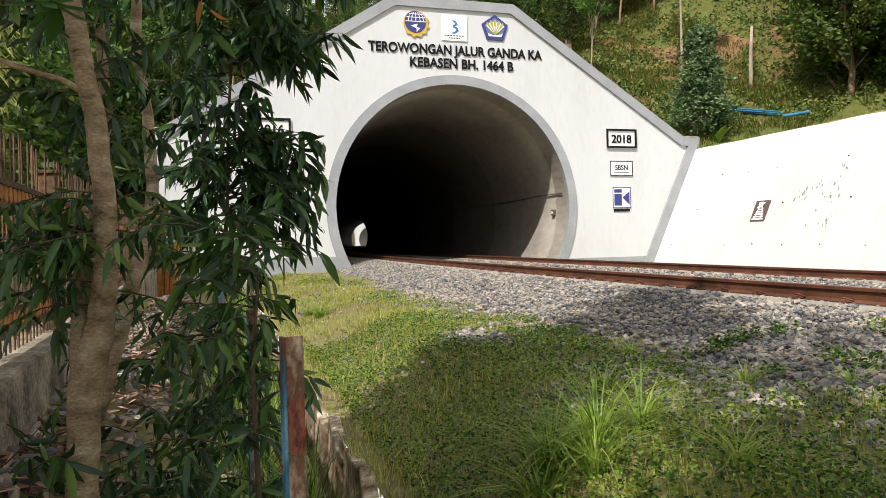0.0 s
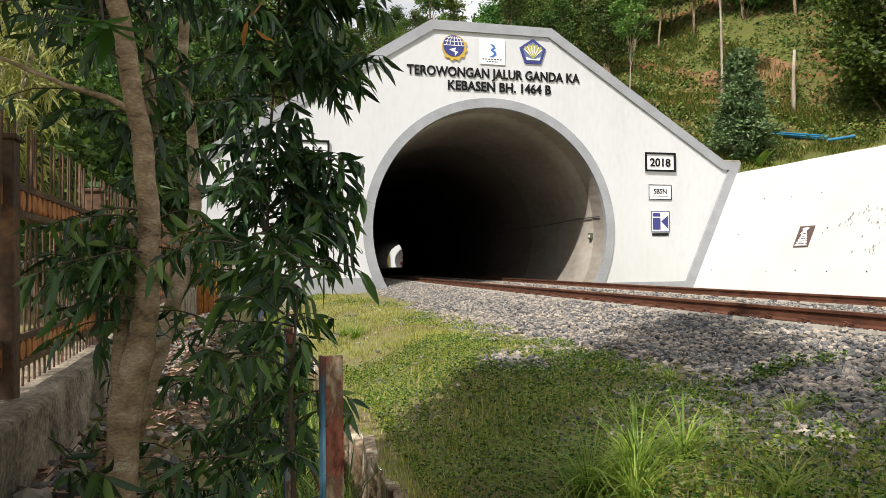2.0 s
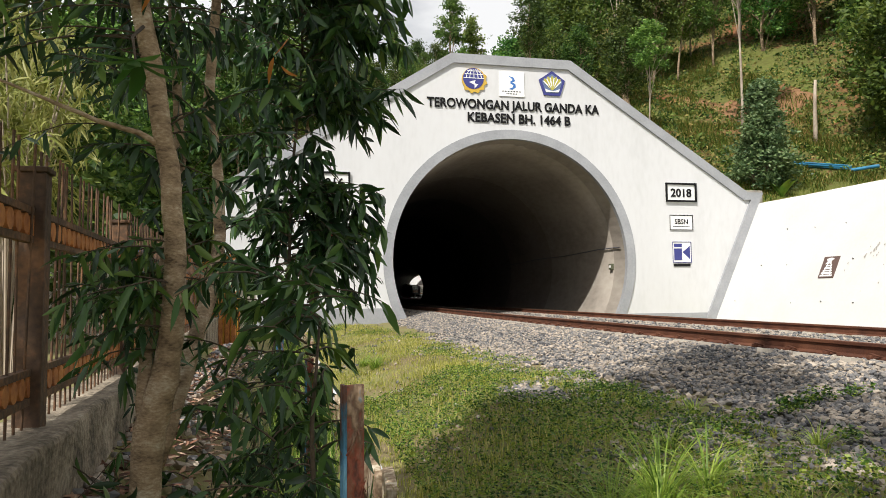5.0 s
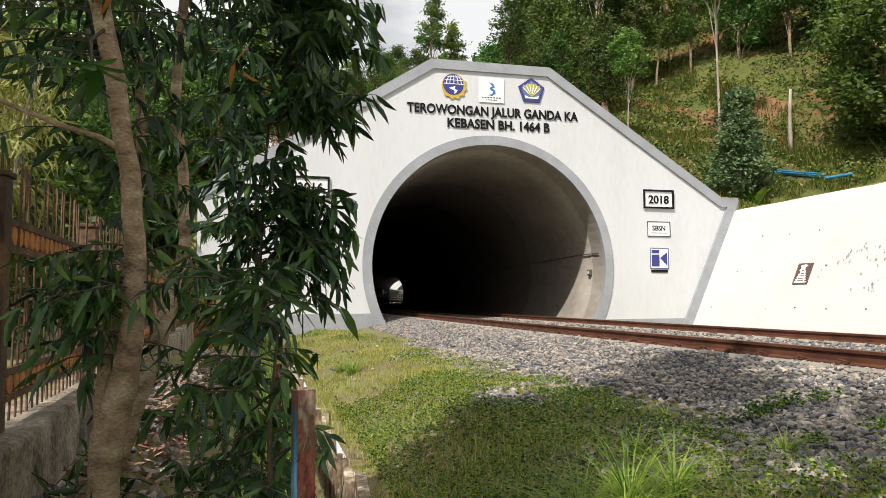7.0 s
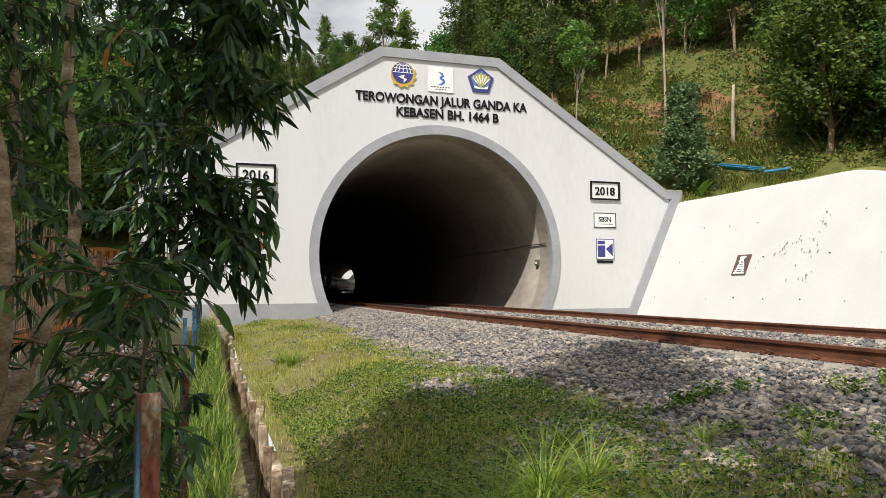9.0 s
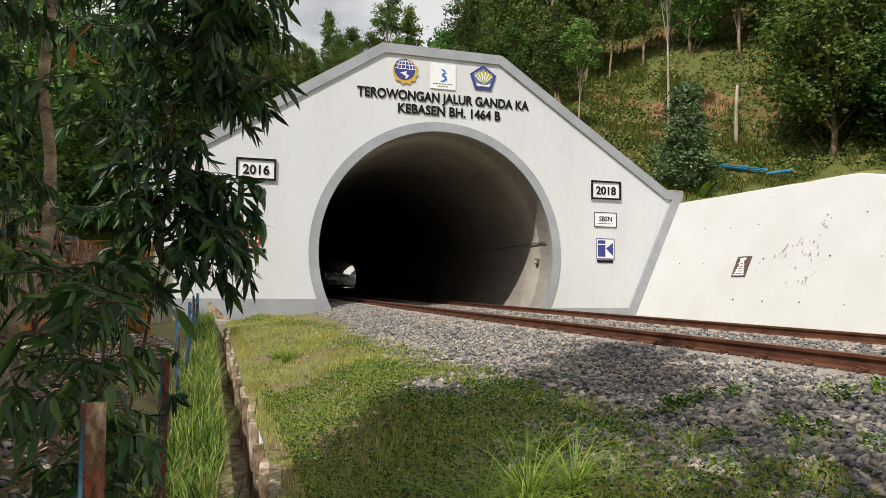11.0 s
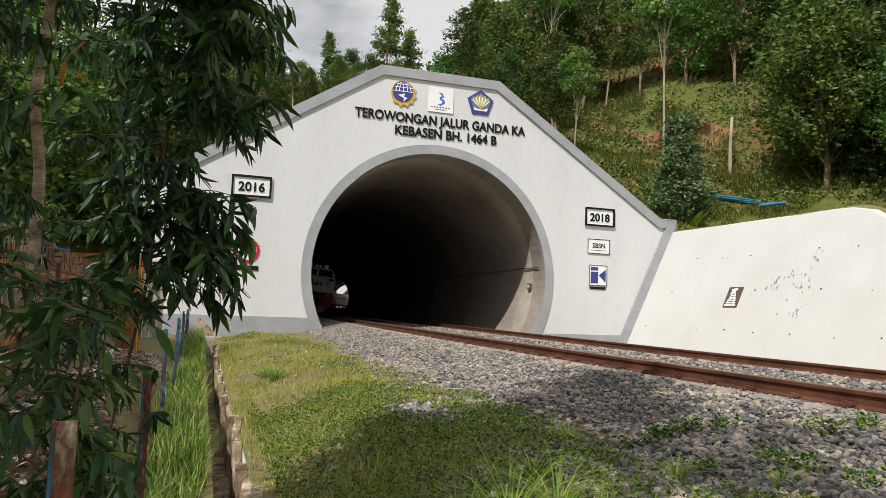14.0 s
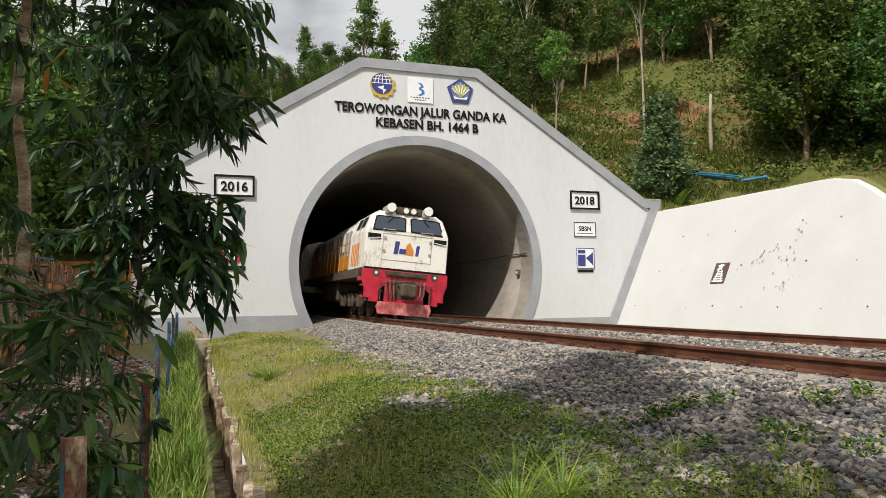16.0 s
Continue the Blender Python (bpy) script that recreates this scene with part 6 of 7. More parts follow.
def build_woods():
    rng = random.Random(5)
    kinds = [
        wood_tree("slender_tree", "slender forest tree with pale trunk and open crown", 1, 11.0, 0.13, 0.45, 2.0, 46, 42, 0.30, WOODS, BARK),
        wood_tree("broad_tree", "dense broad-crowned green forest tree", 2, 9.5, 0.18, 0.22, 3.0, 80, 48, 0.34, WOODS, BARK),
        wood_tree("light_tree", "light green forest tree with feathery crown", 3, 12.0, 0.14, 0.35, 2.4, 58, 42, 0.30, WOODS_LIGHT, BARK),
        wood_tree("bushy_tree", "bushy dark green tree leafy to the ground", 4, 6.0, 0.10, 0.06, 1.9, 70, 46, 0.26, WOODS, BARK),
        wood_tree("tall_tree", "tall thin tree with bare pale trunk and small crown", 6, 13.5, 0.095, 0.62, 1.7, 40, 40, 0.30, WOODS_LIGHT, PALEBARK, 0.007),
        wood_tree("conical_tree", "small conical tree with dense grey-green leaves to the ground", 8, 4.6, 0.08, 0.04, 1.45, 150, 40, 0.17, WOODS_GREY, BARK, 0.01, True),
        wood_tree("spire_tree", "narrow upright tree with a ragged feathery crown", 9, 14.0, 0.13, 0.30, 1.35, 64, 40, 0.28, WOODS_LIGHT, BARK, 0.008),
    ]
    used = set()

    def put(k, x, y, s=1.0, rz=None):
        z = ground_z(x, y) - 0.1
        m = pose(x, y, z, rng.uniform(-3, 3), rng.uniform(-3, 3), rng.uniform(0, 360) if rz is None else rz)
        if k not in used:
            used.add(k)
            kinds[k].matrix_basis = m
            kinds[k].scale = (s, s, s * rng.uniform(0.9, 1.1))
            return
        o = copy_thing(kinds[k], m)
        o.scale = (s, s, s * rng.uniform(0.9, 1.1))
    # single trees told apart on the cleared slope
    put(4, 15.9, 8.5, 0.9)
    put(1, 21.3, 2.6, 1.0)
    snag = empty("bare_trunk", pose(19.2, 6.9, ground_z(19.2, 6.9) - 0.1))
    tagged(snag, "bare pale dead trunk standing on the slope", "tree")
    bm = bmesh.new()
    tube(bm, [(0, 0, -0.3), (0.03, 0, 1.0), (0.07, 0.02, 2.3), (0.14, 0.0, 3.6)], [0.13, 0.11, 0.09, 0.07], 10)
    part("trunk", bm, PALEBARK, snag, smooth=True)
    put(5, 12.75, 2.6, 1.12)
    put(4, 20.5, 24.0, 0.9)
    put(0, 17.5, 22.0, 0.8)
    for x, y, k, s in ((-14.4, -9.6, 2, 0.8), (-14.6, -12.5, 2, 0.85), (-15.6, -1.5, 1, 0.9), (-16.5, -8.0, 1, 0.95), (-15.0, 2.0, 2, 0.9), (-18.5, -13.0, 2, 0.9), (-19.0, -3.0, 1, 1.0), (-12.6, 5.5, 3, 1.0), (-17.5, 6.0, 0, 0.9), (-22.0, 1.0, 2, 1.0), (-11.6, 9.5, 1, 0.8), (-15.2, 11.0, 2, 0.9), (-13.0, -13.5, 3, 0.8), (-16.0, -17.0, 1, 0.8), (-20, 10, 1, 1.0), (-24, -8, 1, 1.0)):
        put(k, x, y, s)
    for az, d, s in ((13.0, 66.0, 1.0), (15.4, 70.0, 1.15), (9.0, 60.0, 0.62), (19.6, 62.0, 0.9)):
        put(6, -8.4 + d * math.sin(radians(az)), -25.9 + d * math.cos(radians(az)), s)
    eye = Vector((-8.4, -25.9))
    placed = []
    tries = 0
    while len(placed) < 330 and tries < 14000:
        tries += 1
        d = rng.uniform(27, 105) if rng.random() < 0.8 else rng.uniform(30, 60)
        az = rng.uniform(-22, 58)
        x, y = eye.x + d * math.sin(radians(az)), eye.y + d * math.cos(radians(az))
        if y < 3.5 and x < 19.5 or x < -7 and y < 6:
            continue
        if abs(x) < 11 and y < 4.5:
            continue
        if 29.5 < az < 43.5 and d < 53:
            continue
        if 115 < y < 215:
            continue
        gap = 1.9 if d < 60 else 3.0
        if any((x - a) ** 2 + (y - b) ** 2 < gap * gap for a, b in placed):
            continue
        placed.append((x, y))
        if az > 43:
            k = rng.choice((1, 1, 1, 3, 0, 2))
        elif az < 5:
            k = rng.choice((2, 2, 1, 0, 3))
        else:
            k = rng.choice((0, 0, 1, 2, 2, 4))
        s = rng.uniform(0.6, 0.95)
        if az < 31 and d < 45:
            s *= 0.62
        if 4 < az < 18:
            s *= 0.50
        put(k, x, y, s)


build_woods()


def build_scrub():
    rng = np.random.RandomState(11)
    n = 64000
    d = rng.uniform(30, 75, n)
    az = np.radians(rng.uniform(-5, 57, n))
    x, y = -8.4 + d * np.sin(az), -25.9 + d * np.cos(az)
    keep = ~(((np.abs(x) < 10.8) & (y < 1.6)) | ((x < 11.6) & (y < 1.3)))
    lump = np.array([noise.noise((a * 0.45, b * 0.45, 2.0)) for a, b in zip(x, y)])
    soil = np.array([noise.noise((a * 0.16, b * 0.16, 8.0)) for a, b in zip(x, y)])
    keep &= (lump > -0.45) & ~((soil > 0.25) & (rng.rand(n) < 0.65))
    keep &= rng.rand(n) > [0.85 * scar(a, b) for a, b in zip(x, y)]
    # the mown strip along the top of the wing wall stays short
    strip = (y < 3.2 - 0.12 * (x - 11)) & (x < 21.0)
    keep &= ~(strip & (rng.rand(n) < 0.93))
    x, y, lump, strip = x[keep], y[keep], lump[keep], strip[keep]
    z = np.array([ground_z(a, b) for a, b in zip(x, y)])
    h = np.where(strip, 0.05, 0.10 + 0.75 * np.clip(lump + 0.25, 0, 1)) * rng.uniform(0.2, 1.0, len(x))
    pos = np.stack([x, y, z + h], 1)
    v, f = card_field(pos, np.where(strip, 0.10, 0.22) * rng.uniform(0.5, 1.4, len(x)), 0.8)
    ob = new("undergrowth", fast_mesh("undergrowth", v, f, SCRUB))
    tagged(ob, "tangled low scrub and ferns covering the hillside", "undergrowth", kind="stuff")
    # banana-like pale leaves beside the bush
    p = empty("banana_plant", pose(12.9, 1.6, ground_z(12.9, 1.6)))
    tagged(p, "small banana plant with pale upright leaves", "plant")
    for k in range(5):
        vv, ff = leaf_field(np.zeros((1, 3)), unit(np.array([[math.cos(k * 1.3) * 0.5, math.sin(k * 1.3) * 0.5, 1.0]])), np.array([[math.sin(k * 1.3), -math.cos(k * 1.3), 0.0]]), np.array([1.1]), np.array([0.32]), 0.2)
        o = new("leaf", fast_mesh("leaf", vv, ff, WEED, True))
        o.parent = p


build_scrub()


BAMBOO = leafy("bamboo_leaf", [(0.25, (0.13, 0.16, 0.028)), (0.5, (0.27, 0.29, 0.07)), (0.8, (0.42, 0.41, 0.15))], rough=0.5, through_light=0.35)


def bamboo_shrub(x, y, z, spread, seed):
    rng = random.Random(seed)
    z0 = ground_z(x, y)
    t = empty("bamboo_shrub", pose(x, y, z0))
    tagged(t, "feathery bamboo shrub with narrow pale yellow-green leaves", "shrub", "shrubs beyond the fence")
    leaves, canes = [], []
    for k in range(26):
        a, r = rng.uniform(0, 6.28), rng.uniform(0.0, 0.5)
        top = z - z0 + rng.uniform(-0.9, 0.4)
        foot = Vector((0.4 * r * math.cos(a), 0.4 * r * math.sin(a), -0.05))
        tip = Vector((spread * (0.3 + r) * math.cos(a), spread * (0.3 + r) * math.sin(a), top))
        canes.append([foot, foot.lerp(tip, 0.5) + Vector((0, 0, 0.25 * top)), tip])
        for j in range(9):
            p = canes[-1][1].lerp(tip, rng.random())
            twig_leaves(rng, p, (rng.gauss(0, 1), rng.gauss(0, 1), 0.4), rng.uniform(0.25, 0.5), 12, 0.17, leaves, [], 0.6)
    bm = bmesh.new()
    for c in canes:
        tube(bm, c, [0.014, 0.010, 0.004], 5, cap=False)
    part("canework", bm, PALEBARK, t)["kind"] = "stuff"
    base, axis, ln = np.array([l[0] for l in leaves]), unit(np.array([l[1] for l in leaves])), np.array([l[2] for l in leaves])
    v, f = leaf_field(base, axis, unit(np.cross(axis, npr.normal(size=axis.shape))), ln, ln * 0.13)
    ob = new("foliage", fast_mesh("foliage", v, f, BAMBOO, True))
    ob.parent, ob["kind"] = t, "stuff"


bamboo_shrub(-10.9, -18.9, 3.0, 0.9, 61)
bamboo_shrub(-12.0, -15.8, 4.2, 1.3, 62)


# ---- turf, weeds, litter and ballast ----
def turf_mask(x, y):
    cx = x - line_x(y)
    if (x + 6.03) ** 2 + ((y + 18.83) * 0.55) ** 2 < 0.10 + 0.10 * noise.noise((x * 3, y * 3, 8)):
        return False
    edge = -4.95 + 0.35 * noise.noise((y * 0.35, 0, 0)) - 0.5 * smoothstep(-14, -3, y) - 0.15 * smoothstep(-19, -23, y)
    return cx < edge + 0.45 * noise.noise((x * 1.6, y * 1.6, 4))


def blades(n, xr, yr, hlo, hhi, width, seed, name, label, mat, test, lean=0.5, clump=0.0):
    rng = np.random.RandomState(seed)
    u = rng.rand(n)
    y = yr[0] + (yr[1] - yr[0]) * u ** 1.5
    x = rng.uniform(*xr, n)
    keep = np.array([test(a, b) for a, b in zip(x, y)])
    x, y = x[keep], y[keep]
    n = len(x)
    pat = np.array([noise.noise((a * 1.1, b * 1.1, 6)) for a, b in zip(x, y)])
    z = np.array([ground_z(a, b) for a, b in zip(x, y)])
    h = rng.uniform(hlo, hhi, n) * np.clip(0.75 + 0.9 * pat, 0.35, 1.6)
    a = rng.uniform(0, 6.28, n)
    l = rng.uniform(0.1, 1.0, n) * lean * h
    s = np.stack([-np.sin(a), np.cos(a), np.zeros(n)], 1) * (width * rng.uniform(0.6, 1.4, n))[:, None]
    d = np.stack([np.cos(a), np.sin(a), np.zeros(n)], 1)
    b = np.stack([x, y, z - 0.01], 1)
    up = np.array([0, 0, 1.0])
    mid = b + d * (l * 0.3)[:, None] + up * (h * 0.6)[:, None]
    tip = b + d * l[:, None] + up * h[:, None]
    v = np.stack([b - s, b + s, mid + s * 0.7, mid - s * 0.7, tip + s * 0.08, tip - s * 0.08], 1).reshape(-1, 3)
    f = (np.array([(0, 1, 2, 3), (3, 2, 4, 5)])[None] + (np.arange(n) * 6)[:, None, None]).reshape(-1, 4)
    ob = new(name, fast_mesh(name, v, f, mat))
    return tagged(ob, label, "grass", kind="stuff")


def bare(x, y):
    """How far the turf is worn down to stony soil, at the end near the ballast foot."""
    w = smoothstep(-6.95, -6.1, x + 0.35 * (y + 22.6)) * smoothstep(-20.9, -22.0, y)
    return w * min(1.0, max(0.0, 0.95 + 0.9 * noise.noise((x * 1.7, y * 1.7, 21))))


def matted(x, y):
    """Where broad-leaved weeds have crowded out the grass."""
    return smoothstep(-17.2, -18.4, y + 0.8 * noise.noise((x * 1.1, y * 0.8, 14))) * smoothstep(-4.9, -5.8, x)


def on_turf(x, y):
    return x > -7.66 and turf_mask(x, y) and (noise.cell((x * 91.0, y * 91.0, 0.5)) < 1.0 - 0.55 * bare(x, y) - 0.62 * matted(x, y))


blades(96000, (-7.66, -3.6), (-25.6, -0.25), 0.025, 0.10, 0.0048, 3, "turf_grass", "short sunlit yellow-green grass beside the ballast", GRASS, on_turf)
blades(22000, (-8.3, -3.6), (-25.2, -33.0), 0.025, 0.10, 0.005, 4, "turf_grass", "short yellow-green grass behind the drain end", GRASS, lambda x, y: x - line_x(y) < -5.0 + 0.45 * noise.noise((x * 1.6, y * 1.6, 4)))
blades(15000, (-8.72, -8.14), (-24.0, -0.8), 0.08, 0.48, 0.0065, 5, "verge_grass", "tall green grass between posts and drain", VERGE, lambda x, y: noise.noise((x * 4, y * 1.5, 9)) > -0.28, 1.1)
blades(4200, (-7.80, -7.45), (-24.0, -0.8), 0.04, 0.17, 0.004, 6, "drain_edge_grass", "ragged grass hanging over the drain edge", GRASS, lambda x, y: True, 0.9)


def tufts():
    rng = random.Random(9)
    spots = [(-6.66, -22.40, 0.54, 130), (-6.92, -22.34, 0.52, 120), (-6.80, -22.62, 0.50, 90), (-6.40, -22.42, 0.42, 70), (-7.10, -22.60, 0.40, 60), (-6.1, -21.5, 0.22, 50), (-7.0, -13.5, 0.42, 130), (-7.1, -12.6, 0.36, 90), (-5.35, -20.6, 0.2, 60), (-5.2, -21.8, 0.22, 60), (-4.9, -22.4, 0.2, 40), (-6.8, -3.0, 0.25, 60), (-6.4, -23.2, 0.25, 60)]
    for x, y, h, n in spots:
        vs, fs = [], []
        for k in range(n):
            a, r = rng.uniform(0, 6.28), rng.uniform(0, 0.10)
            b = Vector((r * math.cos(a), r * math.sin(a), -0.01))
            ln, w = h * rng.uniform(0.5, 1.25), 0.0062
            o = Vector((-math.sin(a), math.cos(a), 0)) * w
            lean = rng.uniform(0.5, 1.55)
            i0 = len(vs)
            for j in range(5):
                f = j / 4
                c = b + Vector((math.cos(a), math.sin(a), 0)) * (ln * lean * f * f) + Vector((0, 0, ln * (f - 0.45 * lean * f * f)))
                vs += [c - o * (1 - f * 0.9), c + o * (1 - f * 0.9)]
            fs += [(i0 + 2 * j, i0 + 2 * j + 1, i0 + 2 * j + 3, i0 + 2 * j + 2) for j in range(4)]
        ob = data_part("grass_tuft", vs, fs, TALL)
        ob.matrix_basis = pose(x, y, ground_z(x, y))
        tagged(ob, "tuft of long arching green grass", "grass", "tufts in the turf")


tufts()


def terrace_grass():
    rng = np.random.RandomState(41)
    n = 42000
    x, y = rng.uniform(10.75, 20.0, n), rng.uniform(-16.0, 3.5, n)
    z = np.array([ground_z(a, b) for a, b in zip(x, y)])
    pat = np.array([noise.noise((a * 0.6, b * 0.6, 16)) for a, b in zip(x, y)])
    h = rng.uniform(0.05, 0.20, n) * np.clip(0.8 + pat, 0.3, 1.7)
    a = rng.uniform(0, 6.28, n)
    d = np.stack([np.cos(a), np.sin(a), np.zeros(n)], 1)
    s = np.stack([-np.sin(a), np.cos(a), np.zeros(n)], 1) * 0.011
    base = np.stack([x, y, z - 0.02], 1)
    tip = base + d * (h * 0.5)[:, None] + np.array([0, 0, 1.0]) * h[:, None]
    v = np.stack([base - s, base + s, tip + s * 0.2, tip - s * 0.2], 1).reshape(-1, 3)
    f = np.arange(n * 4).reshape(n, 4)
    tagged(new("bank_grass", fast_mesh("bank_grass", v, f, BANKGRASS)), "green grass on the bank above the sloping wall", "grass", kind="stuff")


def hill_grass():
    """Rank dry and green grass on the cleared slope behind the portal."""
    rng = np.random.RandomState(57)
    n = 120000
    x, y = rng.uniform(1.0, 22.0, n), rng.uniform(1.4, 24.0, n)
    pat = np.array([noise.noise((a * 0.45, b * 0.45, 26)) for a, b in zip(x, y)])
    keep = (pat > -0.12) & (rng.rand(n) > [0.70 * scar(a, b) for a, b in zip(x, y)])
    x, y, pat = x[keep], y[keep], pat[keep]
    n = len(x)
    z = np.array([ground_z(a, b) for a, b in zip(x, y)])
    h = rng.uniform(0.12, 0.45, n) * np.clip(0.8 + pat, 0.3, 1.5)
    a = rng.uniform(0, 6.28, n)
    d = np.stack([np.cos(a), np.sin(a), np.zeros(n)], 1)
    s = np.stack([-np.sin(a), np.cos(a), np.zeros(n)], 1) * 0.026
    base = np.stack([x, y, z - 0.06], 1)
    tip = base + d * (h * 0.7)[:, None] + np.array([0, 0, 1.0]) * h[:, None]
    v = np.stack([base - s, base + s, tip + s * 0.15, tip - s * 0.15], 1).reshape(-1, 3)
    f = np.arange(n * 4).reshape(n, 4)
    tagged(new("slope_grass", fast_mesh("slope_grass", v, f, SLOPEGRASS)), "rank yellow-green and dry grass on the cleared slope", "grass", kind="stuff")


SLOPEGRASS = leafy("slope_grass_blade", [(0.22, (0.06, 0.115, 0.016)), (0.45, (0.14, 0.215, 0.03)), (0.65, (0.26, 0.28, 0.06)), (0.85, (0.36, 0.23, 0.085))], rough=0.7, through_light=0.35, amount=0.8)
hill_grass()
BANKGRASS = leafy("bank_grass_blade", [(0.25, (0.10, 0.15, 0.025)), (0.5, (0.20, 0.25, 0.045)), (0.8, (0.36, 0.33, 0.11))], rough=0.6, through_light=0.4)
terrace_grass()


def build_weeds():
    rng = np.random.RandomState(13)
    n = 130000
    y = -25.4 + 24.0 * rng.rand(n) ** 2.0
    x = rng.uniform(-7.62, -3.2, n)
    pat = np.array([noise.noise((a * 0.8, b * 0.55, 2)) for a, b in zip(x, y)])
    near = np.array([smoothstep(-13.0, -18.3, b) for b in y])
    keep = (pat + 0.72 * near + rng.normal(0, 0.16, n) > 0.42) & np.array([turf_mask(a, b) for a, b in zip(x, y)]) & (rng.rand(n) < [1.0 - 0.62 * bare(a, b) for a, b in zip(x, y)])
    x, y = x[keep], y[keep]
    z = np.array([ground_z(a, b) for a, b in zip(x, y)])
    pos = np.stack([x, y, z + rng.uniform(0.005, 0.09, len(x)) * (0.5 + np.clip(pat[keep] + 0.5, 0, 1))], 1)
    v, f = card_field(pos, rng.uniform(0.018, 0.038, len(x)), 0.45)
    tagged(new("creeping_weeds", fast_mesh("creeping_weeds", v, f, WEED)), "low broad-leaved weeds creeping through the turf", "weeds", kind="stuff")
    # weeds growing singly in the ballast
    r = random.Random(3)
    spots = [(-4.72, -21.01), (-4.44, -20.93), (-4.21, -21.05), (-3.86, -21.73), (-4.59, -22.0), (-4.99, -21.86), (-4.59, -22.25), (-4.58, -22.71), (-3.56, -21.84), (-5.11, -19.9), (-5.03, -20.93), (-5.23, -20.77), (-4.85, -21.05)]
    for x, y in spots:
        k = 64
        c = np.stack([npr.normal(0, 0.065, k), npr.normal(0, 0.065, k), npr.uniform(0.0, 0.11, k)], 1)
        v, f = card_field(c, npr.uniform(0.026, 0.052, k), 0.4)
        o = new("ballast_weed", fast_mesh("ballast_weed", v, f, WEED))
        o.matrix_basis = pose(x, y, bed_z(x - line_x(y)) + 0.01)
        tagged(o, "small green weed growing among the stones", "weed", "weeds in the ballast", "stuff")


BED = [(-5.3, -0.35), (-4.6, -0.02), (-3.35, 0.19), (-2.9, 0.225), (-1.0, 0.09), (0.0, 0.10), (1.1, 0.135), (3.0, 0.03), (3.8, -0.05), (4.9, -0.25)]


def bed_z(o):
    for (a, za), (b, zb) in zip(BED, BED[1:]):
        if a <= o <= b:
            return za + (zb - za) * (o - a) / (b - a)
    return BED[-1][1] if o > 0 else BED[0][1]


build_weeds()


def stone_shape(rng):
    """A chipped stone: an icosahedron with its corners pulled about."""
    g = (1 + 5 ** 0.5) / 2
    v = np.array([(-1, g, 0), (1, g, 0), (-1, -g, 0), (1, -g, 0), (0, -1, g), (0, 1, g), (0, -1, -g), (0, 1, -g), (g, 0, -1), (g, 0, 1), (-g, 0, -1), (-g, 0, 1)], float) / 1.9
    f = np.array([(0, 11, 5), (0, 5, 1), (0, 1, 7), (0, 7, 10), (0, 10, 11), (1, 5, 9), (5, 11, 4), (11, 10, 2), (10, 7, 6), (7, 1, 8), (3, 9, 4), (3, 4, 2), (3, 2, 6), (3, 6, 8), (3, 8, 9), (4, 9, 5), (2, 4, 11), (6, 2, 10), (8, 6, 7), (9, 8, 1)])
    return v * rng.uniform(0.60, 1.25, (12, 1)), f


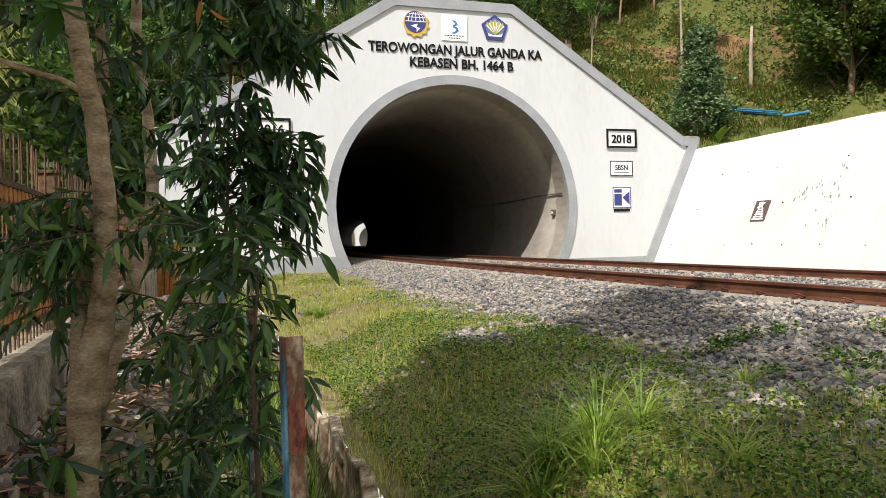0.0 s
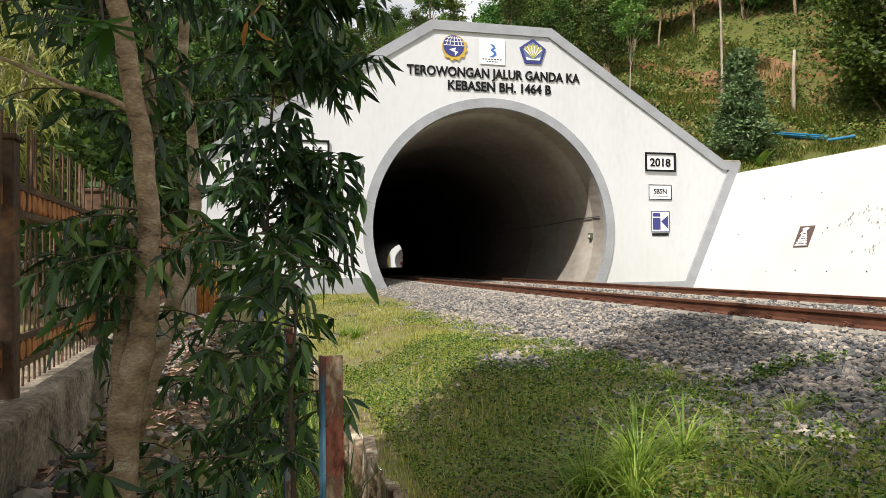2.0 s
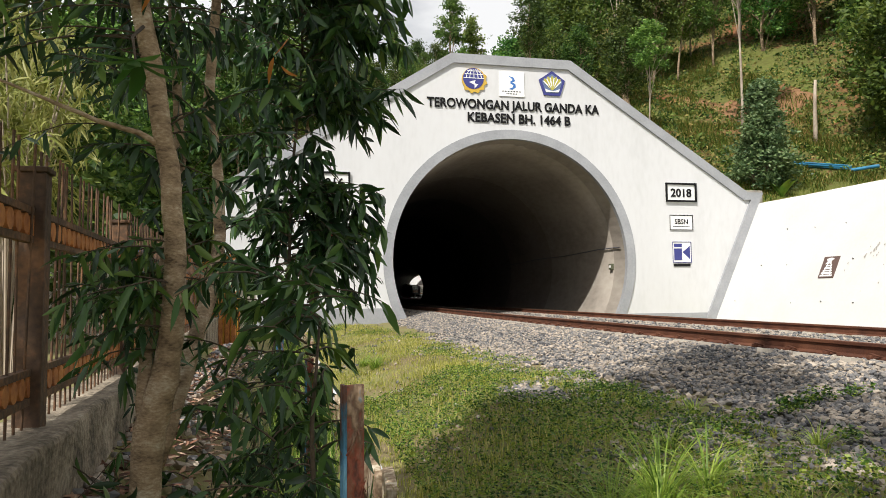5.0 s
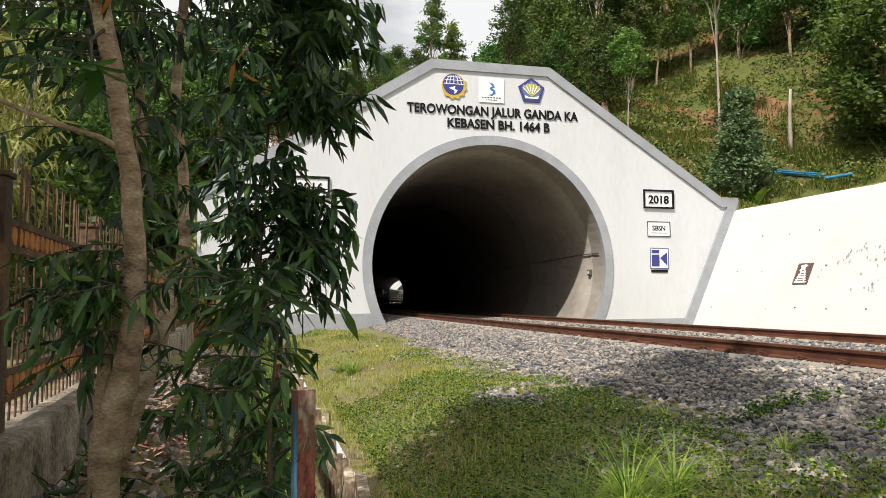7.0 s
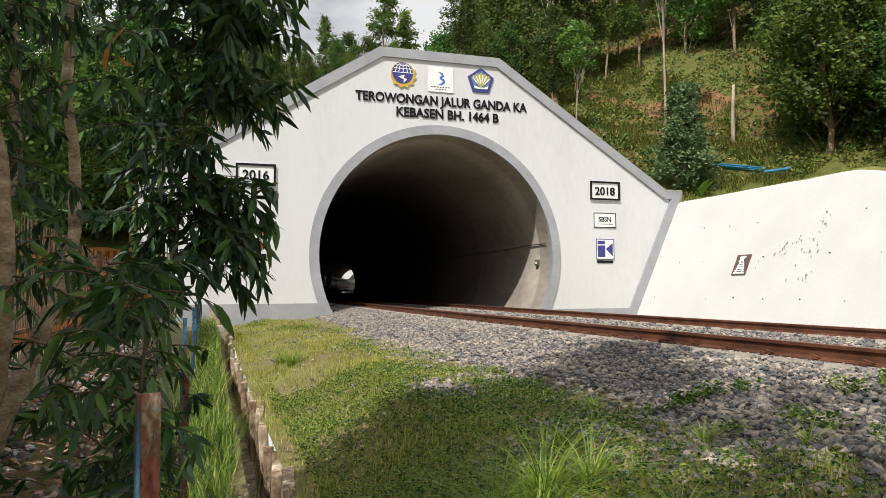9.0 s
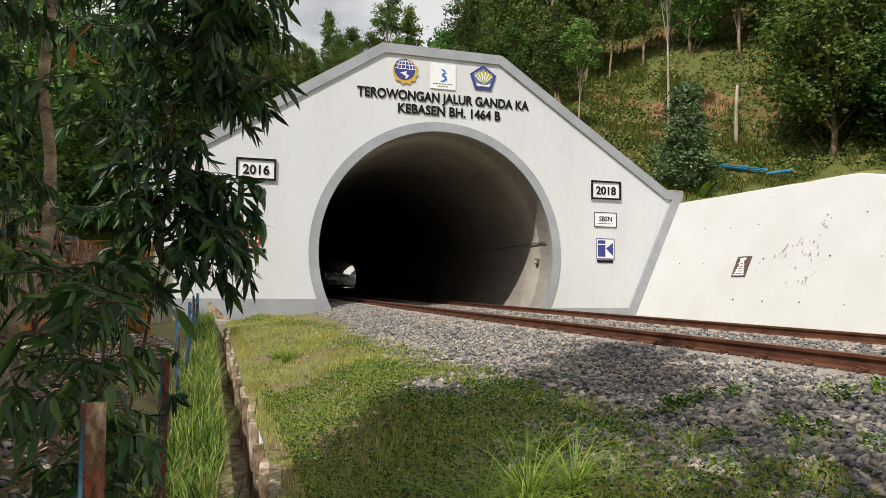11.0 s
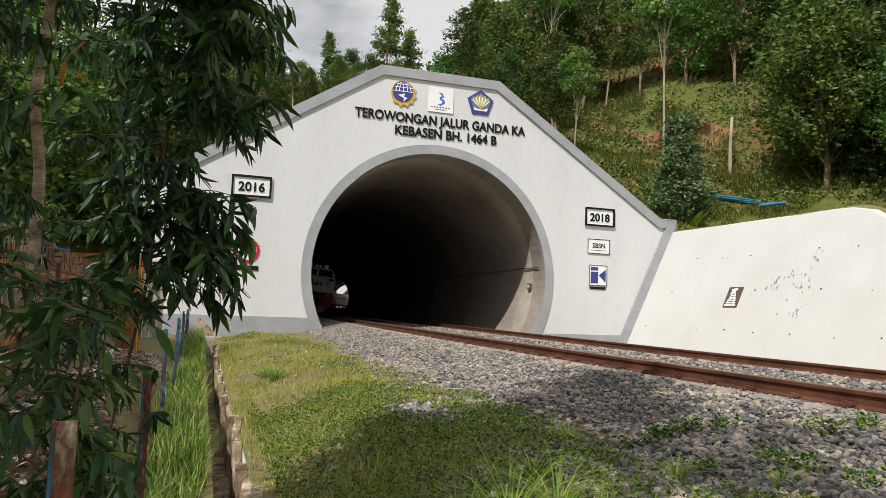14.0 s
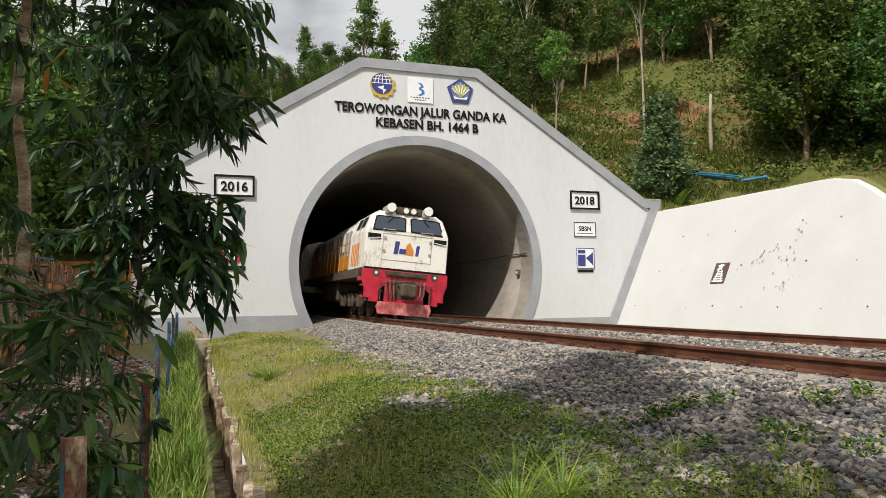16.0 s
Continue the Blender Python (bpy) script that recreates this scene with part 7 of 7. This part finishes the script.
def build_stones():
    rng = np.random.RandomState(17)
    base = [stone_shape(rng) for _ in range(10)]

    def scatter(n, o_range, y_range, lo, hi, power=1.4):
        u = rng.rand(n) ** power
        y = y_range[0] + (y_range[1] - y_range[0]) * u
        o = rng.uniform(*o_range, n)
        x = o + np.array([line_x(b) for b in y])
        z = np.array([bed_z(a) for a in o])
        gz = np.array([ground_z(a, b) if b < 0 else -9 for a, b in zip(x, y)])
        s = rng.uniform(lo, hi, n)
        ok = (z > gz - 0.05)
        z = np.maximum(z, gz)
        return x[ok], y[ok], (z + s * 0.25 + rng.uniform(-0.01, 0.02, n))[ok], s[ok]
    sets = [scatter(52000, (-5.25, -2.60), (-25.5, 0.2), 0.017, 0.037), scatter(12000, (-1.35, 1.36), (-22, 9), 0.024, 0.044, 1.2),
            scatter(9000, (-5.25, -2.60), (-25.3, -34.0), 0.02, 0.04, 1.0), scatter(2500, (-4.1, -2.6), (0.0, 5), 0.028, 0.05, 1.0), scatter(1600, (2.7, 4.4), (-20, 1), 0.03, 0.05, 1.0)]
    # stray stones in the turf
    m = 900
    y = -25.2 + 24 * rng.rand(m) ** 1.8
    x = rng.uniform(-7.5, -4.8, m)
    lump = np.array([noise.noise((a * 0.9, b * 0.9, 12)) for a, b in zip(x, y)])
    ok = lump > 0.05
    x, y = x[ok], y[ok]
    sets.append((x, y, np.array([ground_z(a, b) for a, b in zip(x, y)]) + 0.012, rng.uniform(0.02, 0.05, len(x))))
    x, y = rng.normal(-6.03, 0.2, 300), rng.normal(-18.83, 0.36, 300)
    sets.append((x, y, np.array([ground_z(a, b) for a, b in zip(x, y)]) + 0.015, rng.uniform(0.025, 0.05, 300)))
    y = rng.uniform(-22.5, -9.0, 4200)
    x = rng.uniform(-6.0, -4.7, 4200) + np.array([line_x(b) for b in y])
    lump = np.array([noise.noise((a * 1.3, b * 1.3, 31)) + 0.9 * (a - line_x(b) + 5.35) for a, b in zip(x, y)])
    x, y = x[lump > 0], y[lump > 0]
    sets.append((x, y, np.array([max(ground_z(a, b), bed_z(a - line_x(b))) for a, b in zip(x, y)]) + 0.012, rng.uniform(0.02, 0.042, len(x))))
    x, y = rng.uniform(-6.8, -4.6, 4000), rng.uniform(-24.8, -21.0, 4000)
    ok = rng.rand(4000) < [bare(a, b) for a, b in zip(x, y)]
    x, y = x[ok], y[ok]
    sets.append((x, y, np.array([ground_z(a, b) for a, b in zip(x, y)]) + 0.004, rng.uniform(0.006, 0.026, len(x))))
    x, y = rng.uniform(-5.6, -4.0, 1500), rng.uniform(-24.5, -20.5, 1500)
    sets.append((x, y, np.array([max(ground_z(a, b), bed_z(a - line_x(b))) for a, b in zip(x, y)]) + 0.01, rng.uniform(0.012, 0.045, 1500)))
    x, y = rng.uniform(-9.4, -8.5, 2600), rng.uniform(-23.6, -9.0, 2600)
    sets.append((x, y, np.array([ground_z(a, b) for a, b in zip(x, y)]) + 0.01, rng.uniform(0.012, 0.05, 2600)))
    x, y, z, s = (np.concatenate([q[i] for q in sets]) for i in range(4))
    n = len(x)
    # near ones as pieces of their own
    dist = (x + 4.0) ** 2 + (y + 21.5) ** 2
    near = np.argsort(dist)[:280]
    isnear = np.zeros(n, bool)
    isnear[near] = True
    allv, allf, off = [], [], 0
    for k in range(10):
        idx = np.where((np.arange(n) % 10 == k) & ~isnear)[0]
        v, f = base[k]
        m = len(idx)
        q = unit(rng.normal(size=(m, 4)))
        a, b, c, d = q.T
        R = np.stack([np.stack([1 - 2 * (c * c + d * d), 2 * (b * c - a * d), 2 * (b * d + a * c)], -1), np.stack([2 * (b * c + a * d), 1 - 2 * (b * b + d * d), 2 * (c * d - a * b)], -1), np.stack([2 * (b * d - a * c), 2 * (c * d + a * b), 1 - 2 * (b * b + c * c)], -1)], 1)
        sc = rng.uniform(0.50, 1.25, (m, 1, 3)) * s[idx][:, None, None]
        vv = np.einsum("mij,mkj->mki", R, v[None] * sc)
        vv[:, :, 2] *= 0.75
        vv += np.stack([x[idx], y[idx], z[idx]], 1)[:, None, :]
        allv.append(vv.reshape(-1, 3))
        allf.append((f[None] + (np.arange(m) * 12)[:, None, None]).reshape(-1, 3) + off)
        off += m * 12
    st = new("ballast_stones", fast_mesh("ballast_stones", np.concatenate(allv), np.concatenate(allf), STONE))
    tagged(st, "loose grey and buff broken ballast stones", "stones", kind="stuff")
    pile = empty("ballast_shoulder")
    tagged(pile, "loose broken stones heaped on the ballast shoulder", "stones")
    shapes = [fast_mesh("stone", v, f, STONE_ONE) for v, f in base]
    r = random.Random(2)
    for i in near:
        o = new("stone", shapes[int(i) % 10])
        o.parent = pile
        o.matrix_basis = pose(x[i], y[i], z[i], r.uniform(0, 360), r.uniform(-30, 30), r.uniform(0, 360)) @ Matrix.Diagonal((s[i] * r.uniform(0.7, 1.2), s[i] * r.uniform(0.7, 1.2), s[i] * r.uniform(0.6, 0.9), 1))


STONE_ONE = varied("ballast_stone_single", [(0.16, (0.08, 0.08, 0.085)), (0.36, (0.15, 0.147, 0.148)), (0.52, (0.215, 0.20, 0.182)), (0.68, (0.285, 0.24, 0.195)), (0.86, (0.40, 0.34, 0.275))], 1.5, 30.0, 0.85, 0.3, per="object", amount=0.8)
build_stones()


def build_litter():
    rng = np.random.RandomState(23)
    n = 9000
    x, y = rng.uniform(-9.45, -8.2, n), rng.uniform(-24.6, -12, n)
    z = np.array([ground_z(a, b) for a, b in zip(x, y)]) + rng.uniform(0.0, 0.02, n)
    a = rng.uniform(0, 6.28, n)
    axis = unit(np.stack([np.cos(a), np.sin(a), rng.normal(0, 0.15, n)], 1))
    side = unit(np.cross(axis, np.array([0, 0, 1.0]) + rng.normal(0, 0.3, (n, 3))))
    v, f = leaf_field(np.stack([x, y, z], 1), axis, side, rng.uniform(0.06, 0.12, n), rng.uniform(0.015, 0.03, n), 0.0)
    mat = varied("dry_leaf", [(0.25, (0.07, 0.030, 0.020)), (0.5, (0.19, 0.09, 0.055)), (0.7, (0.33, 0.19, 0.12)), (0.85, (0.50, 0.36, 0.26))], 2, 20, 0.9, 0.1, per="island", amount=0.8)
    tagged(new("leaf_litter", fast_mesh("leaf_litter", v, f, mat)), "dry brown fallen leaves under the tree", "leaves", kind="stuff")


build_litter()


motions()
